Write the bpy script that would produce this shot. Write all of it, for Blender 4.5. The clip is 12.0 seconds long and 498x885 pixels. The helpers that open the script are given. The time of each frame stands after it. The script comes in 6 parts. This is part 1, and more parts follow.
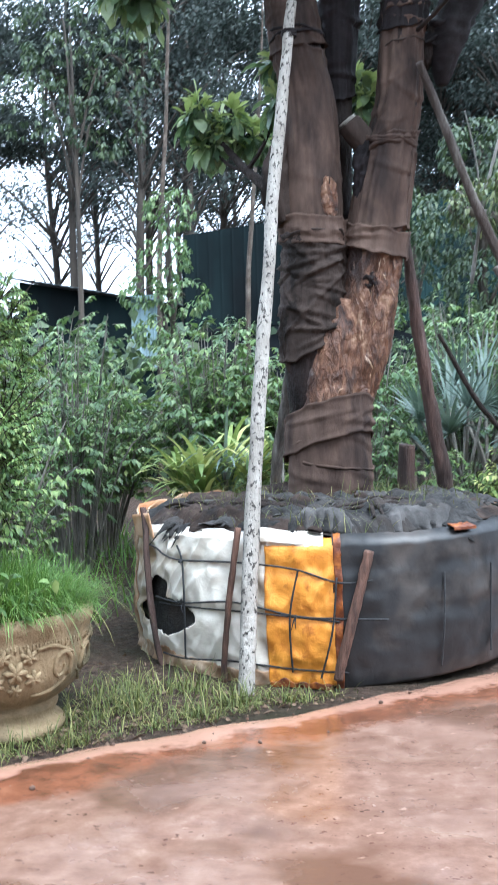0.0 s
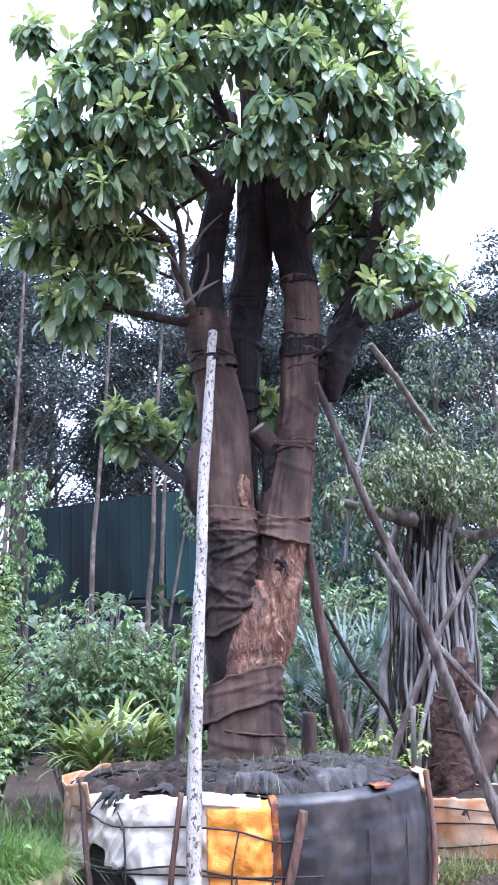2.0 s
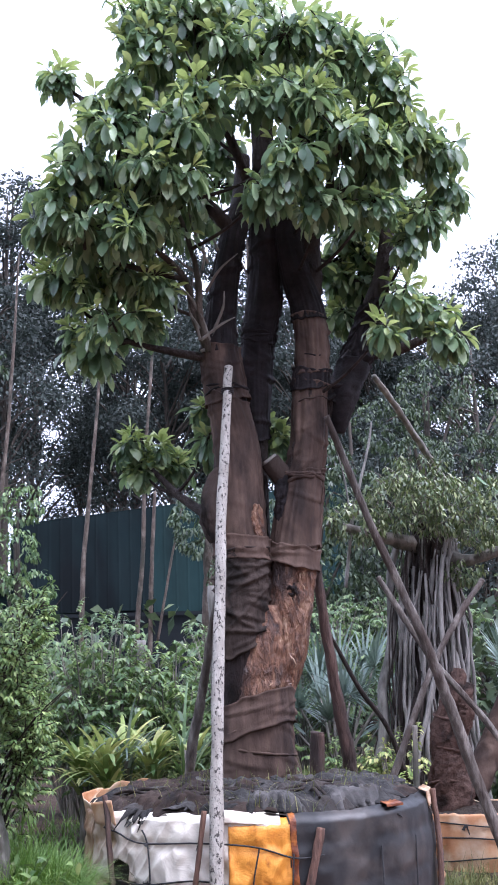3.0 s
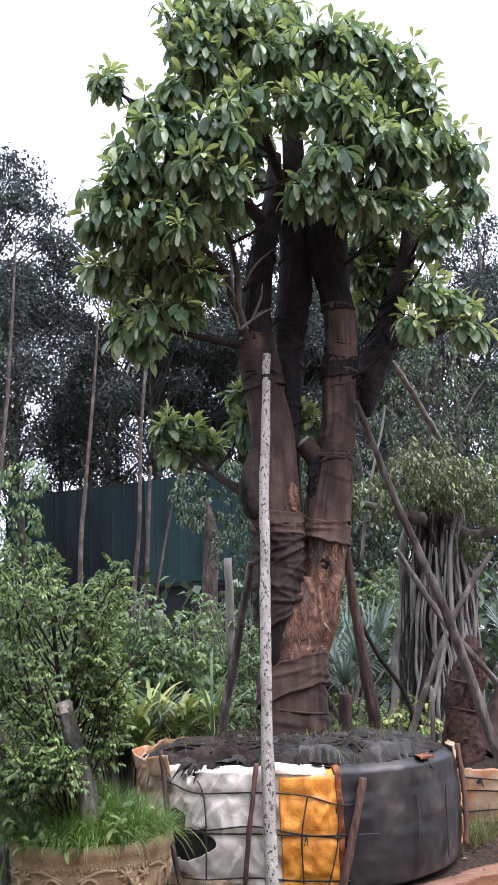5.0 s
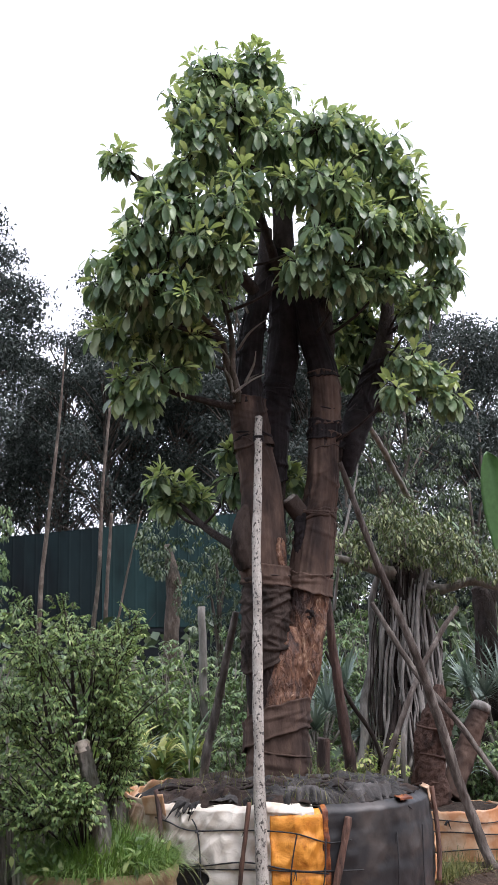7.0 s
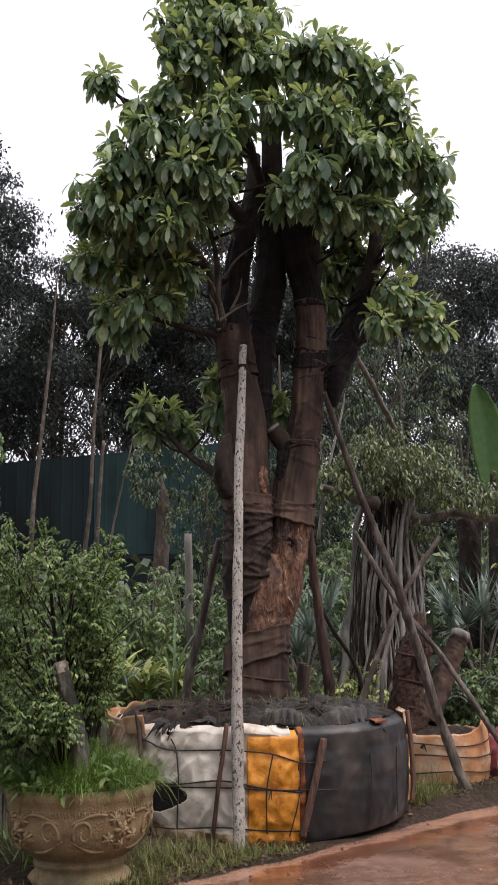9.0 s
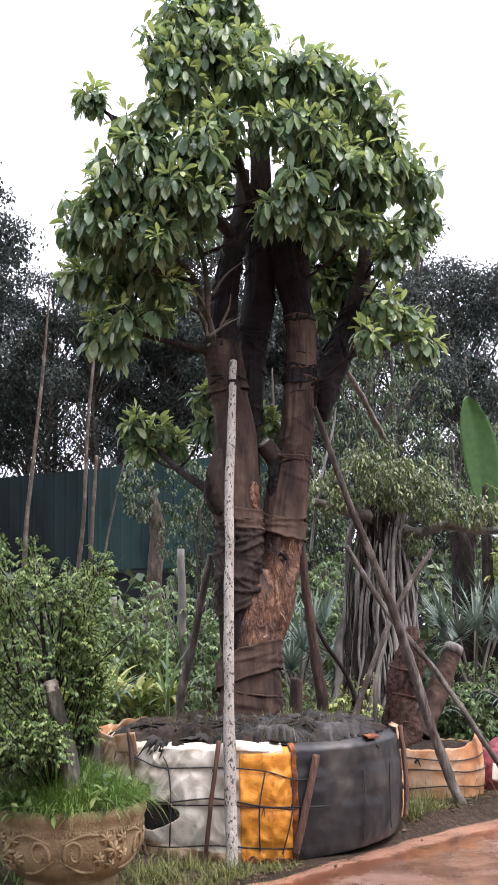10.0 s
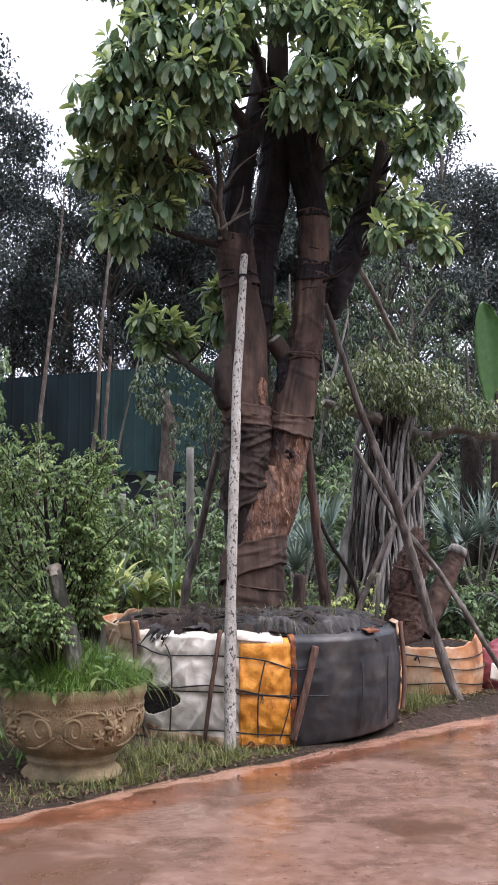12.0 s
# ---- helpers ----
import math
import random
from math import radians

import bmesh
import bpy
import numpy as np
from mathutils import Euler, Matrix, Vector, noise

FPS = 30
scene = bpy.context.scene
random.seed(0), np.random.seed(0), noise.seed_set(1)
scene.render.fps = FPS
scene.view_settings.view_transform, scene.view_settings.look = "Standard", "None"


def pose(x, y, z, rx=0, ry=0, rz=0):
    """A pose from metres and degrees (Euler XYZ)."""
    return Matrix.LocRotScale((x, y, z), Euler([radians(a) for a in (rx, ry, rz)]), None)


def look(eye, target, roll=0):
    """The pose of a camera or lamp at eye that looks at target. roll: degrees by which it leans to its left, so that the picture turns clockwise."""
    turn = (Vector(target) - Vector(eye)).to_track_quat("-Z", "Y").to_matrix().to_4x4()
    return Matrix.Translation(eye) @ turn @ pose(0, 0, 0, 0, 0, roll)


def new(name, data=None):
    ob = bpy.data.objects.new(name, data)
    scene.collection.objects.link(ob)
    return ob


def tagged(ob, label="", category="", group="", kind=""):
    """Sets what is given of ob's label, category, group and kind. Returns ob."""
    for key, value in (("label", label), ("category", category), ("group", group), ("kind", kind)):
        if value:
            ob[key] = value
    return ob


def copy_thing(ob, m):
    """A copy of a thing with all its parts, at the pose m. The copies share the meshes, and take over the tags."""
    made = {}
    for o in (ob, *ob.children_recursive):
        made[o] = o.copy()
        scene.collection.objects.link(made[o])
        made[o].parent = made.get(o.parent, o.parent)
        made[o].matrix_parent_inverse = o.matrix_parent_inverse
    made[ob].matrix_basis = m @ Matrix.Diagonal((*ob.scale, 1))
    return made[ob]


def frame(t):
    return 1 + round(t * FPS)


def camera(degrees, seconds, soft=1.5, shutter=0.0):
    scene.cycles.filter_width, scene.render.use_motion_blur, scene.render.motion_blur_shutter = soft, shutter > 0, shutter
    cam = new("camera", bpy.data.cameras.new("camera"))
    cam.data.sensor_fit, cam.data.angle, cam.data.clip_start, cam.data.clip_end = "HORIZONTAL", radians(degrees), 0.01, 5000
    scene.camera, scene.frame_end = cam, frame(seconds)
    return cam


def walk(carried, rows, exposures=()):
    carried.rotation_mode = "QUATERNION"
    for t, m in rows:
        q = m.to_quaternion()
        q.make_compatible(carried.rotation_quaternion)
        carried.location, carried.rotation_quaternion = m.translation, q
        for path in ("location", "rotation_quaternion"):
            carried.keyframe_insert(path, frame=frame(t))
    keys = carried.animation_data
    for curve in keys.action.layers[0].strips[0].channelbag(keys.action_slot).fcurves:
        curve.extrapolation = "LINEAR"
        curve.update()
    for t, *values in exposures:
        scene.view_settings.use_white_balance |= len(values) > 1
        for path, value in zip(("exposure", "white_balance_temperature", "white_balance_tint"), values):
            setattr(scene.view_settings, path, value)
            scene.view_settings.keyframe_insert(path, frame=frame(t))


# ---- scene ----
# The camera: seconds, place, a point that it looks at, roll in degrees.
cam = camera(26.0, 12.0, shutter=0.25)
PATH = [
    (0, (0.264, 0.049, 1.387), (0.177, 2.047, 1.328), -1.6),
    (0.5, (-0.02, -0.116, 1.431), (0.039, 1.882, 1.465), -3.1),
    (1, (-0.218, -0.296, 1.44), (-0.043, 1.696, 1.375), -2.3),
    (1.5, (-0.362, -0.567, 1.37), (-0.161, 1.402, 1.662), -2.1),
    (2, (-0.511, -0.675, 1.389), (-0.22, 1.257, 1.817), -2.3),
    (2.5, (-0.722, -0.855, 1.44), (-0.334, 1.065, 1.843), -2.9),
    (3, (-0.827, -0.98, 1.486), (-0.489, 0.941, 1.926), -2.2),
    (3.5, (-0.897, -1.114, 1.516), (-0.591, 0.816, 1.943), -1.4),
    (5.5, (-1.614, -1.555, 1.451), (-1.168, 0.36, 1.819), -1.8),
    (6, (-1.743, -1.694, 1.457), (-1.242, 0.211, 1.805), -1.1),
    (6.5, (-1.866, -1.77, 1.443), (-1.295, 0.113, 1.797), -1.9),
    (7, (-1.954, -1.869, 1.454), (-1.446, 0.008, 1.921), -1.5),
    (9, (-1.854, -1.914, 1.437), (-1.337, -0.012, 1.777), -0.8),
    (9.5, (-1.83, -1.882, 1.425), (-1.306, 0.027, 1.712), -1.2),
    (10, (-1.819, -1.922, 1.461), (-1.294, -0.027, 1.823), -1.3),
    (10.5, (-1.81, -1.877, 1.458), (-1.308, 0.02, 1.847), -1.2),
    (11, (-1.792, -1.87, 1.422), (-1.307, 0.044, 1.74), -1.2),
    (11.5, (-1.747, -1.901, 1.383), (-1.254, 0.021, 1.628), -1.5),
    (12, (-1.744, -1.899, 1.348), (-1.244, 0.027, 1.547), 0.2),
]
EXPOSURES = [(0.0, 1.55, 5300, 5), (0.7, 1.58, 5250, 7), (1.2, 1.66, 5220, 11), (1.6, 1.8, 5150, 17), (2.0, 1.84, 5080, 22), (2.5, 1.48, 5250, 23), (3.0, 1.22, 5450, 23), (3.7, 1.17, 5600, 23), (5.5, 1.0, 5950, 18), (6.0, 1.0, 6000, 18), (7.0, 0.75, 6100, 18), (9.0, 0.22, 6600, 19), (9.5, 0.7, 6450, 20), (10.0, 1.03, 6280, 20), (10.5, 0.75, 6250, 18), (11.5, 0.6, 6200, 20), (12.0, 0.85, 6000, 20)]
walk(cam, [(t, look(eye, aim, roll)) for t, eye, aim, roll in PATH], EXPOSURES)

# Overcast white sky and a broad, weak sun behind the clouds.
world = bpy.data.worlds.new("overcast")
scene.world = world
world.use_nodes = True
wn, wl = world.node_tree.nodes, world.node_tree.links
sky = wn.new("ShaderNodeTexSky")
sky.sky_type, sky.sun_disc, sky.sun_elevation, sky.sun_rotation = "NISHITA", False, radians(60), radians(135)
sky.dust_density, sky.air_density = 4.0, 1.0
cloud = wn.new("ShaderNodeMix")
cloud.data_type = "RGBA"
cloud.inputs[0].default_value = 0.82
cloud.inputs[7].default_value = (9.7, 9.95, 10.4, 1)
wl.new(sky.outputs[0], cloud.inputs[6])
wl.new(cloud.outputs[2], wn["Background"].inputs[0])
wn["Background"].inputs[1].default_value = 0.12
sun_data = bpy.data.lights.new("sun", "SUN")
sun_data.energy, sun_data.angle, sun_data.color = 2.2, radians(35), (1.0, 0.97, 0.92)
sun = new("sun", sun_data)
sun.matrix_world = look((0, 0, 0), (-0.35, 0.35, -0.87))


# ---- materials ----
def ramp(nt, fac, stops):
    n = nt.nodes.new("ShaderNodeValToRGB")
    while len(n.color_ramp.elements) < len(stops):
        n.color_ramp.elements.new(0.5)
    for e, (p, c) in zip(n.color_ramp.elements, stops):
        e.position, e.color = p, (*c, 1)
    nt.links.new(fac, n.inputs[0])
    return n.outputs[0]


def noise_tex(nt, scale, detail=5.0, rough=0.6, stretch=(1, 1, 1), distort=0.0):
    co = nt.nodes.new("ShaderNodeTexCoord")
    mp = nt.nodes.new("ShaderNodeMapping")
    mp.inputs["Scale"].default_value = stretch
    nt.links.new(co.outputs["Object"], mp.inputs[0])
    n = nt.nodes.new("ShaderNodeTexNoise")
    n.inputs["Scale"].default_value, n.inputs["Detail"].default_value = scale, detail
    n.inputs["Roughness"].default_value, n.inputs["Distortion"].default_value = rough, distort
    nt.links.new(mp.outputs[0], n.inputs["Vector"])
    return n.outputs["Fac"]


def blend(nt, fac, a, b, mode="MIX"):
    n = nt.nodes.new("ShaderNodeMix")
    n.data_type, n.blend_type = "RGBA", mode
    for sock, v in ((n.inputs[0], fac), (n.inputs[6], a), (n.inputs[7], b)):
        if hasattr(v, "links"):
            nt.links.new(v, sock)
        elif isinstance(v, tuple):
            sock.default_value = (*v, 1)
        else:
            sock.default_value = v
    return n.outputs[2]


def surface(name, stops, scale=6, rough=(0.6, 0.9), bump=0.3, bump_scale=40, stretch=(1, 1, 1), stain=None, stain_scale=1.5,
            stain_range=(0.5, 0.65), metallic=0.0, distort=0.0, depth=0.02):
    """A weathered surface: a colour ramp over fine noise, stains at a larger scale, and relief."""
    m = bpy.data.materials.new(name)
    m.use_nodes = True
    nt = m.node_tree
    bsdf = nt.nodes["Principled BSDF"]
    fine = noise_tex(nt, scale, 6, 0.65, stretch, distort)
    col = ramp(nt, fine, stops)
    if stain:
        big = noise_tex(nt, stain_scale, 4, 0.6, stretch)
        mask = ramp(nt, big, [(stain_range[0], (0, 0, 0)), (stain_range[1], (1, 1, 1))])
        col = blend(nt, mask, col, stain)
    nt.links.new(col, bsdf.inputs["Base Color"])
    rr = ramp(nt, noise_tex(nt, scale * 0.6, 3, 0.5), [(0.3, (rough[0],) * 3), (0.7, (rough[1],) * 3)])
    nt.links.new(rr, bsdf.inputs["Roughness"])
    bsdf.inputs["Metallic"].default_value = metallic
    bp = nt.nodes.new("ShaderNodeBump")
    bp.inputs["Strength"].default_value, bp.inputs["Distance"].default_value = bump, depth
    nt.links.new(noise_tex(nt, bump_scale, 6, 0.6, stretch, distort), bp.inputs["Height"])
    nt.links.new(bp.outputs[0], bsdf.inputs["Normal"])
    return m


def foliage(name, stops, rough=0.45, through_light=0.3, glow=(0.25, 0.4, 0.03)):
    """Leaves: each one its own green, a little light coming through."""
    m = bpy.data.materials.new(name)
    m.use_nodes = True
    nt = m.node_tree
    bsdf = nt.nodes["Principled BSDF"]
    geo = nt.nodes.new("ShaderNodeNewGeometry")
    col = ramp(nt, geo.outputs["Random Per Island"], stops)
    mott = ramp(nt, noise_tex(nt, 14, 4, 0.6), [(0.3, (0.7, 0.7, 0.7)), (0.7, (1.15, 1.15, 1.1))])
    col = blend(nt, 1.0, col, mott, "MULTIPLY")
    nt.links.new(col, bsdf.inputs["Base Color"])
    bsdf.inputs["Roughness"].default_value = rough
    tr = nt.nodes.new("ShaderNodeBsdfTranslucent")
    nt.links.new(blend(nt, 0.5, col, glow), tr.inputs[0])
    mix = nt.nodes.new("ShaderNodeMixShader")
    mix.inputs[0].default_value = through_light
    nt.links.new(bsdf.outputs[0], mix.inputs[1])
    nt.links.new(tr.outputs[0], mix.inputs[2])
    nt.links.new(mix.outputs[0], nt.nodes["Material Output"].inputs[0])
    return m


M = {}
M["soil"] = surface("soil", [(0.3, (0.022, 0.015, 0.011)), (0.55, (0.07, 0.046, 0.033)), (0.75, (0.17, 0.115, 0.085))], 26, (0.7, 0.95), 1.0, 40, stain=(0.032, 0.028, 0.015), stain_scale=1.6, depth=0.05)
M["root_soil"] = surface("root_soil", [(0.3, (0.02, 0.016, 0.013)), (0.7, (0.06, 0.045, 0.035))], 14, (0.8, 0.95), 0.9, 35, depth=0.04)
M["road"] = surface("wet_laterite_road", [(0.3, (0.140, 0.074, 0.050)), (0.5, (0.195, 0.112, 0.079)), (0.6, (0.224, 0.135, 0.097)), (0.75, (0.30, 0.197, 0.148))], 9, (0.05, 0.36), 0.16, 22, stain=(0.115, 0.060, 0.038), stain_scale=0.9, stain_range=(0.50, 0.57), depth=0.015)
M["scorched_tarp"] = surface("red_brown_stained_tarpaulin", [(0.3, (0.05, 0.014, 0.007)), (0.5, (0.15, 0.038, 0.010)), (0.72, (0.42, 0.14, 0.018))], 14, (0.4, 0.7), 0.5, 14)
M["pale_sheet"] = surface("pale_blue_sheet_wall", [(0.3, (0.20, 0.30, 0.32)), (0.7, (0.36, 0.46, 0.48))], 1.2, (0.4, 0.7), 0.1, 6, stain=(0.10, 0.16, 0.17), stain_scale=0.6)
M["stained_tarp"] = surface("mud_stained_tarpaulin", [(0.3, (0.20, 0.105, 0.055)), (0.5, (0.38, 0.24, 0.14)), (0.7, (0.62, 0.50, 0.37))], 7, (0.35, 0.65), 0.4, 10, stain=(0.12, 0.06, 0.035), stain_scale=5, stain_range=(0.52, 0.66))


def wet_edge(m):
    """A soaked orange band of mud along the road's edge, with an uneven border."""
    nt = m.node_tree
    bsdf = nt.nodes["Principled BSDF"]
    old_col = bsdf.inputs["Base Color"].links[0].from_socket
    old_rough = ramp(nt, noise_tex(nt, 1.2, 6, 0.6), [(0.45, (0.05, 0.05, 0.05)), (0.50, (0.2, 0.2, 0.2)), (0.60, (0.42, 0.42, 0.42))])
    co = nt.nodes.new("ShaderNodeTexCoord")
    dot = nt.nodes.new("ShaderNodeVectorMath")
    dot.operation = "DOT_PRODUCT"
    dot.inputs[1].default_value = (0.514, -0.857, 0.0)
    nt.links.new(co.outputs["Object"], dot.inputs[0])
    last = dot.outputs["Value"]
    for scale, amount in ((1.1, 0.9), (6.0, 0.34), (26.0, 0.14)):
        ma = nt.nodes.new("ShaderNodeMath")
        ma.operation = "MULTIPLY_ADD"
        ma.inputs[1].default_value = amount
        nt.links.new(noise_tex(nt, scale, 4, 0.6), ma.inputs[0])
        nt.links.new(last, ma.inputs[2])
        last = ma.outputs[0]
    near = nt.nodes.new("ShaderNodeMapRange")
    near.inputs["From Min"].default_value, near.inputs["From Max"].default_value = -2.95, -3.11
    near.inputs["To Min"].default_value, near.inputs["To Max"].default_value = 0.0, 1.0
    nt.links.new(last, near.inputs["Value"])
    mud = ramp(nt, noise_tex(nt, 3.5, 6, 0.65), [(0.3, (0.075, 0.030, 0.016)), (0.5, (0.165, 0.064, 0.033)), (0.75, (0.28, 0.125, 0.070))])
    both = blend(nt, near.outputs[0], old_col, mud)
    grit = ramp(nt, noise_tex(nt, 34, 3, 0.5), [(0.66, (0, 0, 0)), (0.70, (1, 1, 1))])
    both = blend(nt, grit, both, (0.10, 0.05, 0.034))
    pale = ramp(nt, noise_tex(nt, 11, 5, 0.6, (1, 1.6, 1)), [(0.67, (0, 0, 0)), (0.73, (1, 1, 1))])
    both = blend(nt, pale, both, (0.34, 0.22, 0.16))
    last = dot.outputs["Value"]
    for scale, amount in ((4.0, 0.30), (24.0, 0.10)):
        ma = nt.nodes.new("ShaderNodeMath")
        ma.operation = "MULTIPLY_ADD"
        ma.inputs[1].default_value = amount
        nt.links.new(noise_tex(nt, scale, 4, 0.6), ma.inputs[0])
        nt.links.new(last, ma.inputs[2])
        last = ma.outputs[0]
    crust = nt.nodes.new("ShaderNodeMapRange")
    crust.inputs["From Min"].default_value, crust.inputs["From Max"].default_value = -3.73, -3.79
    nt.links.new(last, crust.inputs["Value"])
    both = blend(nt, crust.outputs[0], both, (0.36, 0.20, 0.14))
    nt.links.new(both, bsdf.inputs["Base Color"])
    wet = ramp(nt, noise_tex(nt, 2.2, 3, 0.5), [(0.46, (0.03, 0.03, 0.03)), (0.62, (0.22, 0.22, 0.22))])
    nt.links.new(blend(nt, near.outputs[0], old_rough, wet), bsdf.inputs["Roughness"])


wet_edge(M["road"])
M["clod"] = surface("dark_clods", [(0.3, (0.06, 0.035, 0.022)), (0.7, (0.16, 0.09, 0.06))], 20, (0.7, 0.95), 0.5, 60)
M["bark"] = surface("torn_reddish_bark", [(0.32, (0.022, 0.010, 0.007)), (0.44, (0.090, 0.038, 0.020)), (0.56, (0.185, 0.088, 0.047)), (0.66, (0.30, 0.18, 0.11)), (0.74, (0.55, 0.44, 0.33))], 13, (0.3, 0.65), 0.9, 18, stretch=(1, 1, 0.4), stain=(0.035, 0.017, 0.012), stain_scale=5.0, stain_range=(0.52, 0.64), depth=0.06, distort=0.9)
M["bark_torn"] = surface("pale_torn_bark", [(0.30, (0.16, 0.07, 0.035)), (0.5, (0.40, 0.26, 0.16)), (0.72, (0.68, 0.56, 0.44))], 14, (0.35, 0.7), 0.8, 26, stretch=(1, 1, 0.4), depth=0.04)
# Dark bark, darkened further for shade among the crown's limbs.
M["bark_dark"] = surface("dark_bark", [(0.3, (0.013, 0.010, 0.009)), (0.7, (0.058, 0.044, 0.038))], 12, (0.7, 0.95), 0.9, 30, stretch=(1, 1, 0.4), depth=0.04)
M["bark_grey"] = surface("grey_bark", [(0.3, (0.085, 0.076, 0.064)), (0.7, (0.28, 0.255, 0.22))], 12, (0.7, 0.95), 0.7, 30, stretch=(1, 1, 0.35), stain=(0.06, 0.06, 0.045), stain_scale=4)
M["bark_brown"] = surface("mossy_brown_bark", [(0.3, (0.035, 0.024, 0.018)), (0.5, (0.085, 0.062, 0.046)), (0.72, (0.21, 0.175, 0.14))], 9, (0.75, 0.95), 0.9, 26, stretch=(1, 1, 0.5), stain=(0.03, 0.028, 0.018), stain_scale=3.0, depth=0.03)
M["bark_forest"] = surface("forest_bark", [(0.3, (0.03, 0.025, 0.02)), (0.7, (0.10, 0.08, 0.062))], 3, (0.8, 0.95), 0.5, 12, stretch=(1, 1, 0.3))
M["cloth"] = surface("brown_burlap_cloth", [(0.25, (0.034, 0.0215, 0.0165)), (0.5, (0.086, 0.056, 0.043)), (0.75, (0.150, 0.101, 0.077))], 5, (0.7, 0.95), 0.45, 60, stretch=(1, 1, 0.4), stain=(0.028, 0.019, 0.016), stain_scale=4, stain_range=(0.48, 0.66), depth=0.008)
# Black bark: shade on the trunk's left side and hollow is put into the colour.
M["bark_black"] = surface("black_bark", [(0.3, (0.007, 0.005, 0.005)), (0.6, (0.022, 0.014, 0.012)), (0.8, (0.05, 0.03, 0.024))], 9, (0.45, 0.8), 0.8, 16, stretch=(1, 1, 0.4), depth=0.04)
M["bark_pale"] = surface("pale_root_bark", [(0.3, (0.12, 0.11, 0.10)), (0.7, (0.33, 0.31, 0.285))], 14, (0.7, 0.95), 0.6, 40, stretch=(1, 1, 0.3), stain=(0.07, 0.065, 0.055), stain_scale=5)
M["cloth_red"] = surface("red_brown_cloth", [(0.3, (0.036, 0.021, 0.016)), (0.7, (0.115, 0.066, 0.050))], 6, (0.65, 0.92), 1.0, 22, stain=(0.024, 0.015, 0.012), stain_scale=6, depth=0.02)
# Dark cloth; its near-black also holds the leaf shade on the upper stems.
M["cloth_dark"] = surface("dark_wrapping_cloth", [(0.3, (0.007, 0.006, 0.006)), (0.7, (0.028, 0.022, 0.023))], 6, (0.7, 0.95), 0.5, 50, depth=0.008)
# A darker brown than the main wrapping cloth.
M["cloth_mid"] = surface("darker_brown_cloth", [(0.25, (0.022, 0.016, 0.013)), (0.7, (0.078, 0.056, 0.046))], 6, (0.75, 0.98), 0.6, 45, stretch=(1, 1, 0.5), stain=(0.016, 0.012, 0.010), stain_scale=6, stain_range=(0.48, 0.62), depth=0.012)
M["cloth_black"] = surface("black_shade_cloth", [(0.32, (0.006, 0.006, 0.006)), (0.5, (0.018, 0.0165, 0.0155)), (0.72, (0.052, 0.046, 0.042))], 7, (0.75, 0.98), 0.7, 60, stain=(0.034, 0.025, 0.020), stain_scale=3.0, stain_range=(0.50, 0.62), depth=0.012)
# Grey scraps of cloth; sheen on the black cloth is painted into the tone.
M["cloth_grey"] = surface("grey_shade_cloth", [(0.3, (0.020, 0.019, 0.019)), (0.5, (0.060, 0.056, 0.053)), (0.72, (0.12, 0.11, 0.104))], 8, (0.75, 0.95), 0.6, 60, stain=(0.03, 0.024, 0.02), stain_scale=5.0, stain_range=(0.50, 0.64), depth=0.01)
M["cloth_earthy"] = surface("muddy_dark_cloth", [(0.32, (0.014, 0.010, 0.008)), (0.5, (0.042, 0.029, 0.023)), (0.72, (0.085, 0.062, 0.050))], 6, (0.75, 0.95), 0.6, 50, stain=(0.014, 0.011, 0.010), stain_scale=4.0, stain_range=(0.50, 0.62), depth=0.012)
M["white_tarp"] = surface("soiled_white_tarpaulin", [(0.3, (0.56, 0.50, 0.41)), (0.45, (0.68, 0.62, 0.53)), (0.7, (0.76, 0.71, 0.62))], 6, (0.35, 0.6), 0.4, 7, stain=(0.36, 0.25, 0.15), stain_scale=2.6, stain_range=(0.50, 0.66), distort=0.6, depth=0.02)
M["litter"] = surface("dead_leaves", [(0.3, (0.05, 0.03, 0.02)), (0.7, (0.24, 0.16, 0.10))], 30, (0.8, 0.95), 0.3, 60)
M["orange_tarp"] = surface("orange_tarpaulin", [(0.3, (0.50, 0.16, 0.012)), (0.5, (0.68, 0.27, 0.028)), (0.72, (0.82, 0.38, 0.06))], 9, (0.4, 0.65), 0.6, 9, stain=(0.34, 0.10, 0.012), stain_scale=12, stain_range=(0.58, 0.74), distort=0.5)
M["black_tarp"] = surface("faded_black_tarpaulin", [(0.3, (0.007, 0.0072, 0.008)), (0.7, (0.020, 0.0195, 0.020))], 5, (0.36, 0.66), 0.3, 12, stain=(0.062, 0.052, 0.045), stain_scale=3.2, stain_range=(0.50, 0.72), distort=0.8, depth=0.01)
M["tan_tarp"] = surface("tan_orange_tarpaulin", [(0.3, (0.38, 0.15, 0.055)), (0.7, (0.60, 0.35, 0.18))], 4, (0.4, 0.65), 0.4, 10, stain=(0.72, 0.60, 0.44), stain_scale=2.6, stain_range=(0.50, 0.68))
M["cord"] = surface("black_cord", [(0.3, (0.012, 0.012, 0.013)), (0.7, (0.03, 0.03, 0.032))], 60, (0.6, 0.8), 0.4, 200)
M["pole"] = surface("pale_flecked_bark", [(0.3, (0.22, 0.195, 0.165)), (0.7, (0.43, 0.40, 0.355))], 9, (0.7, 0.9), 0.8, 50, stretch=(1, 1, 0.55), stain=(0.045, 0.038, 0.033), stain_scale=55, stain_range=(0.562, 0.602))
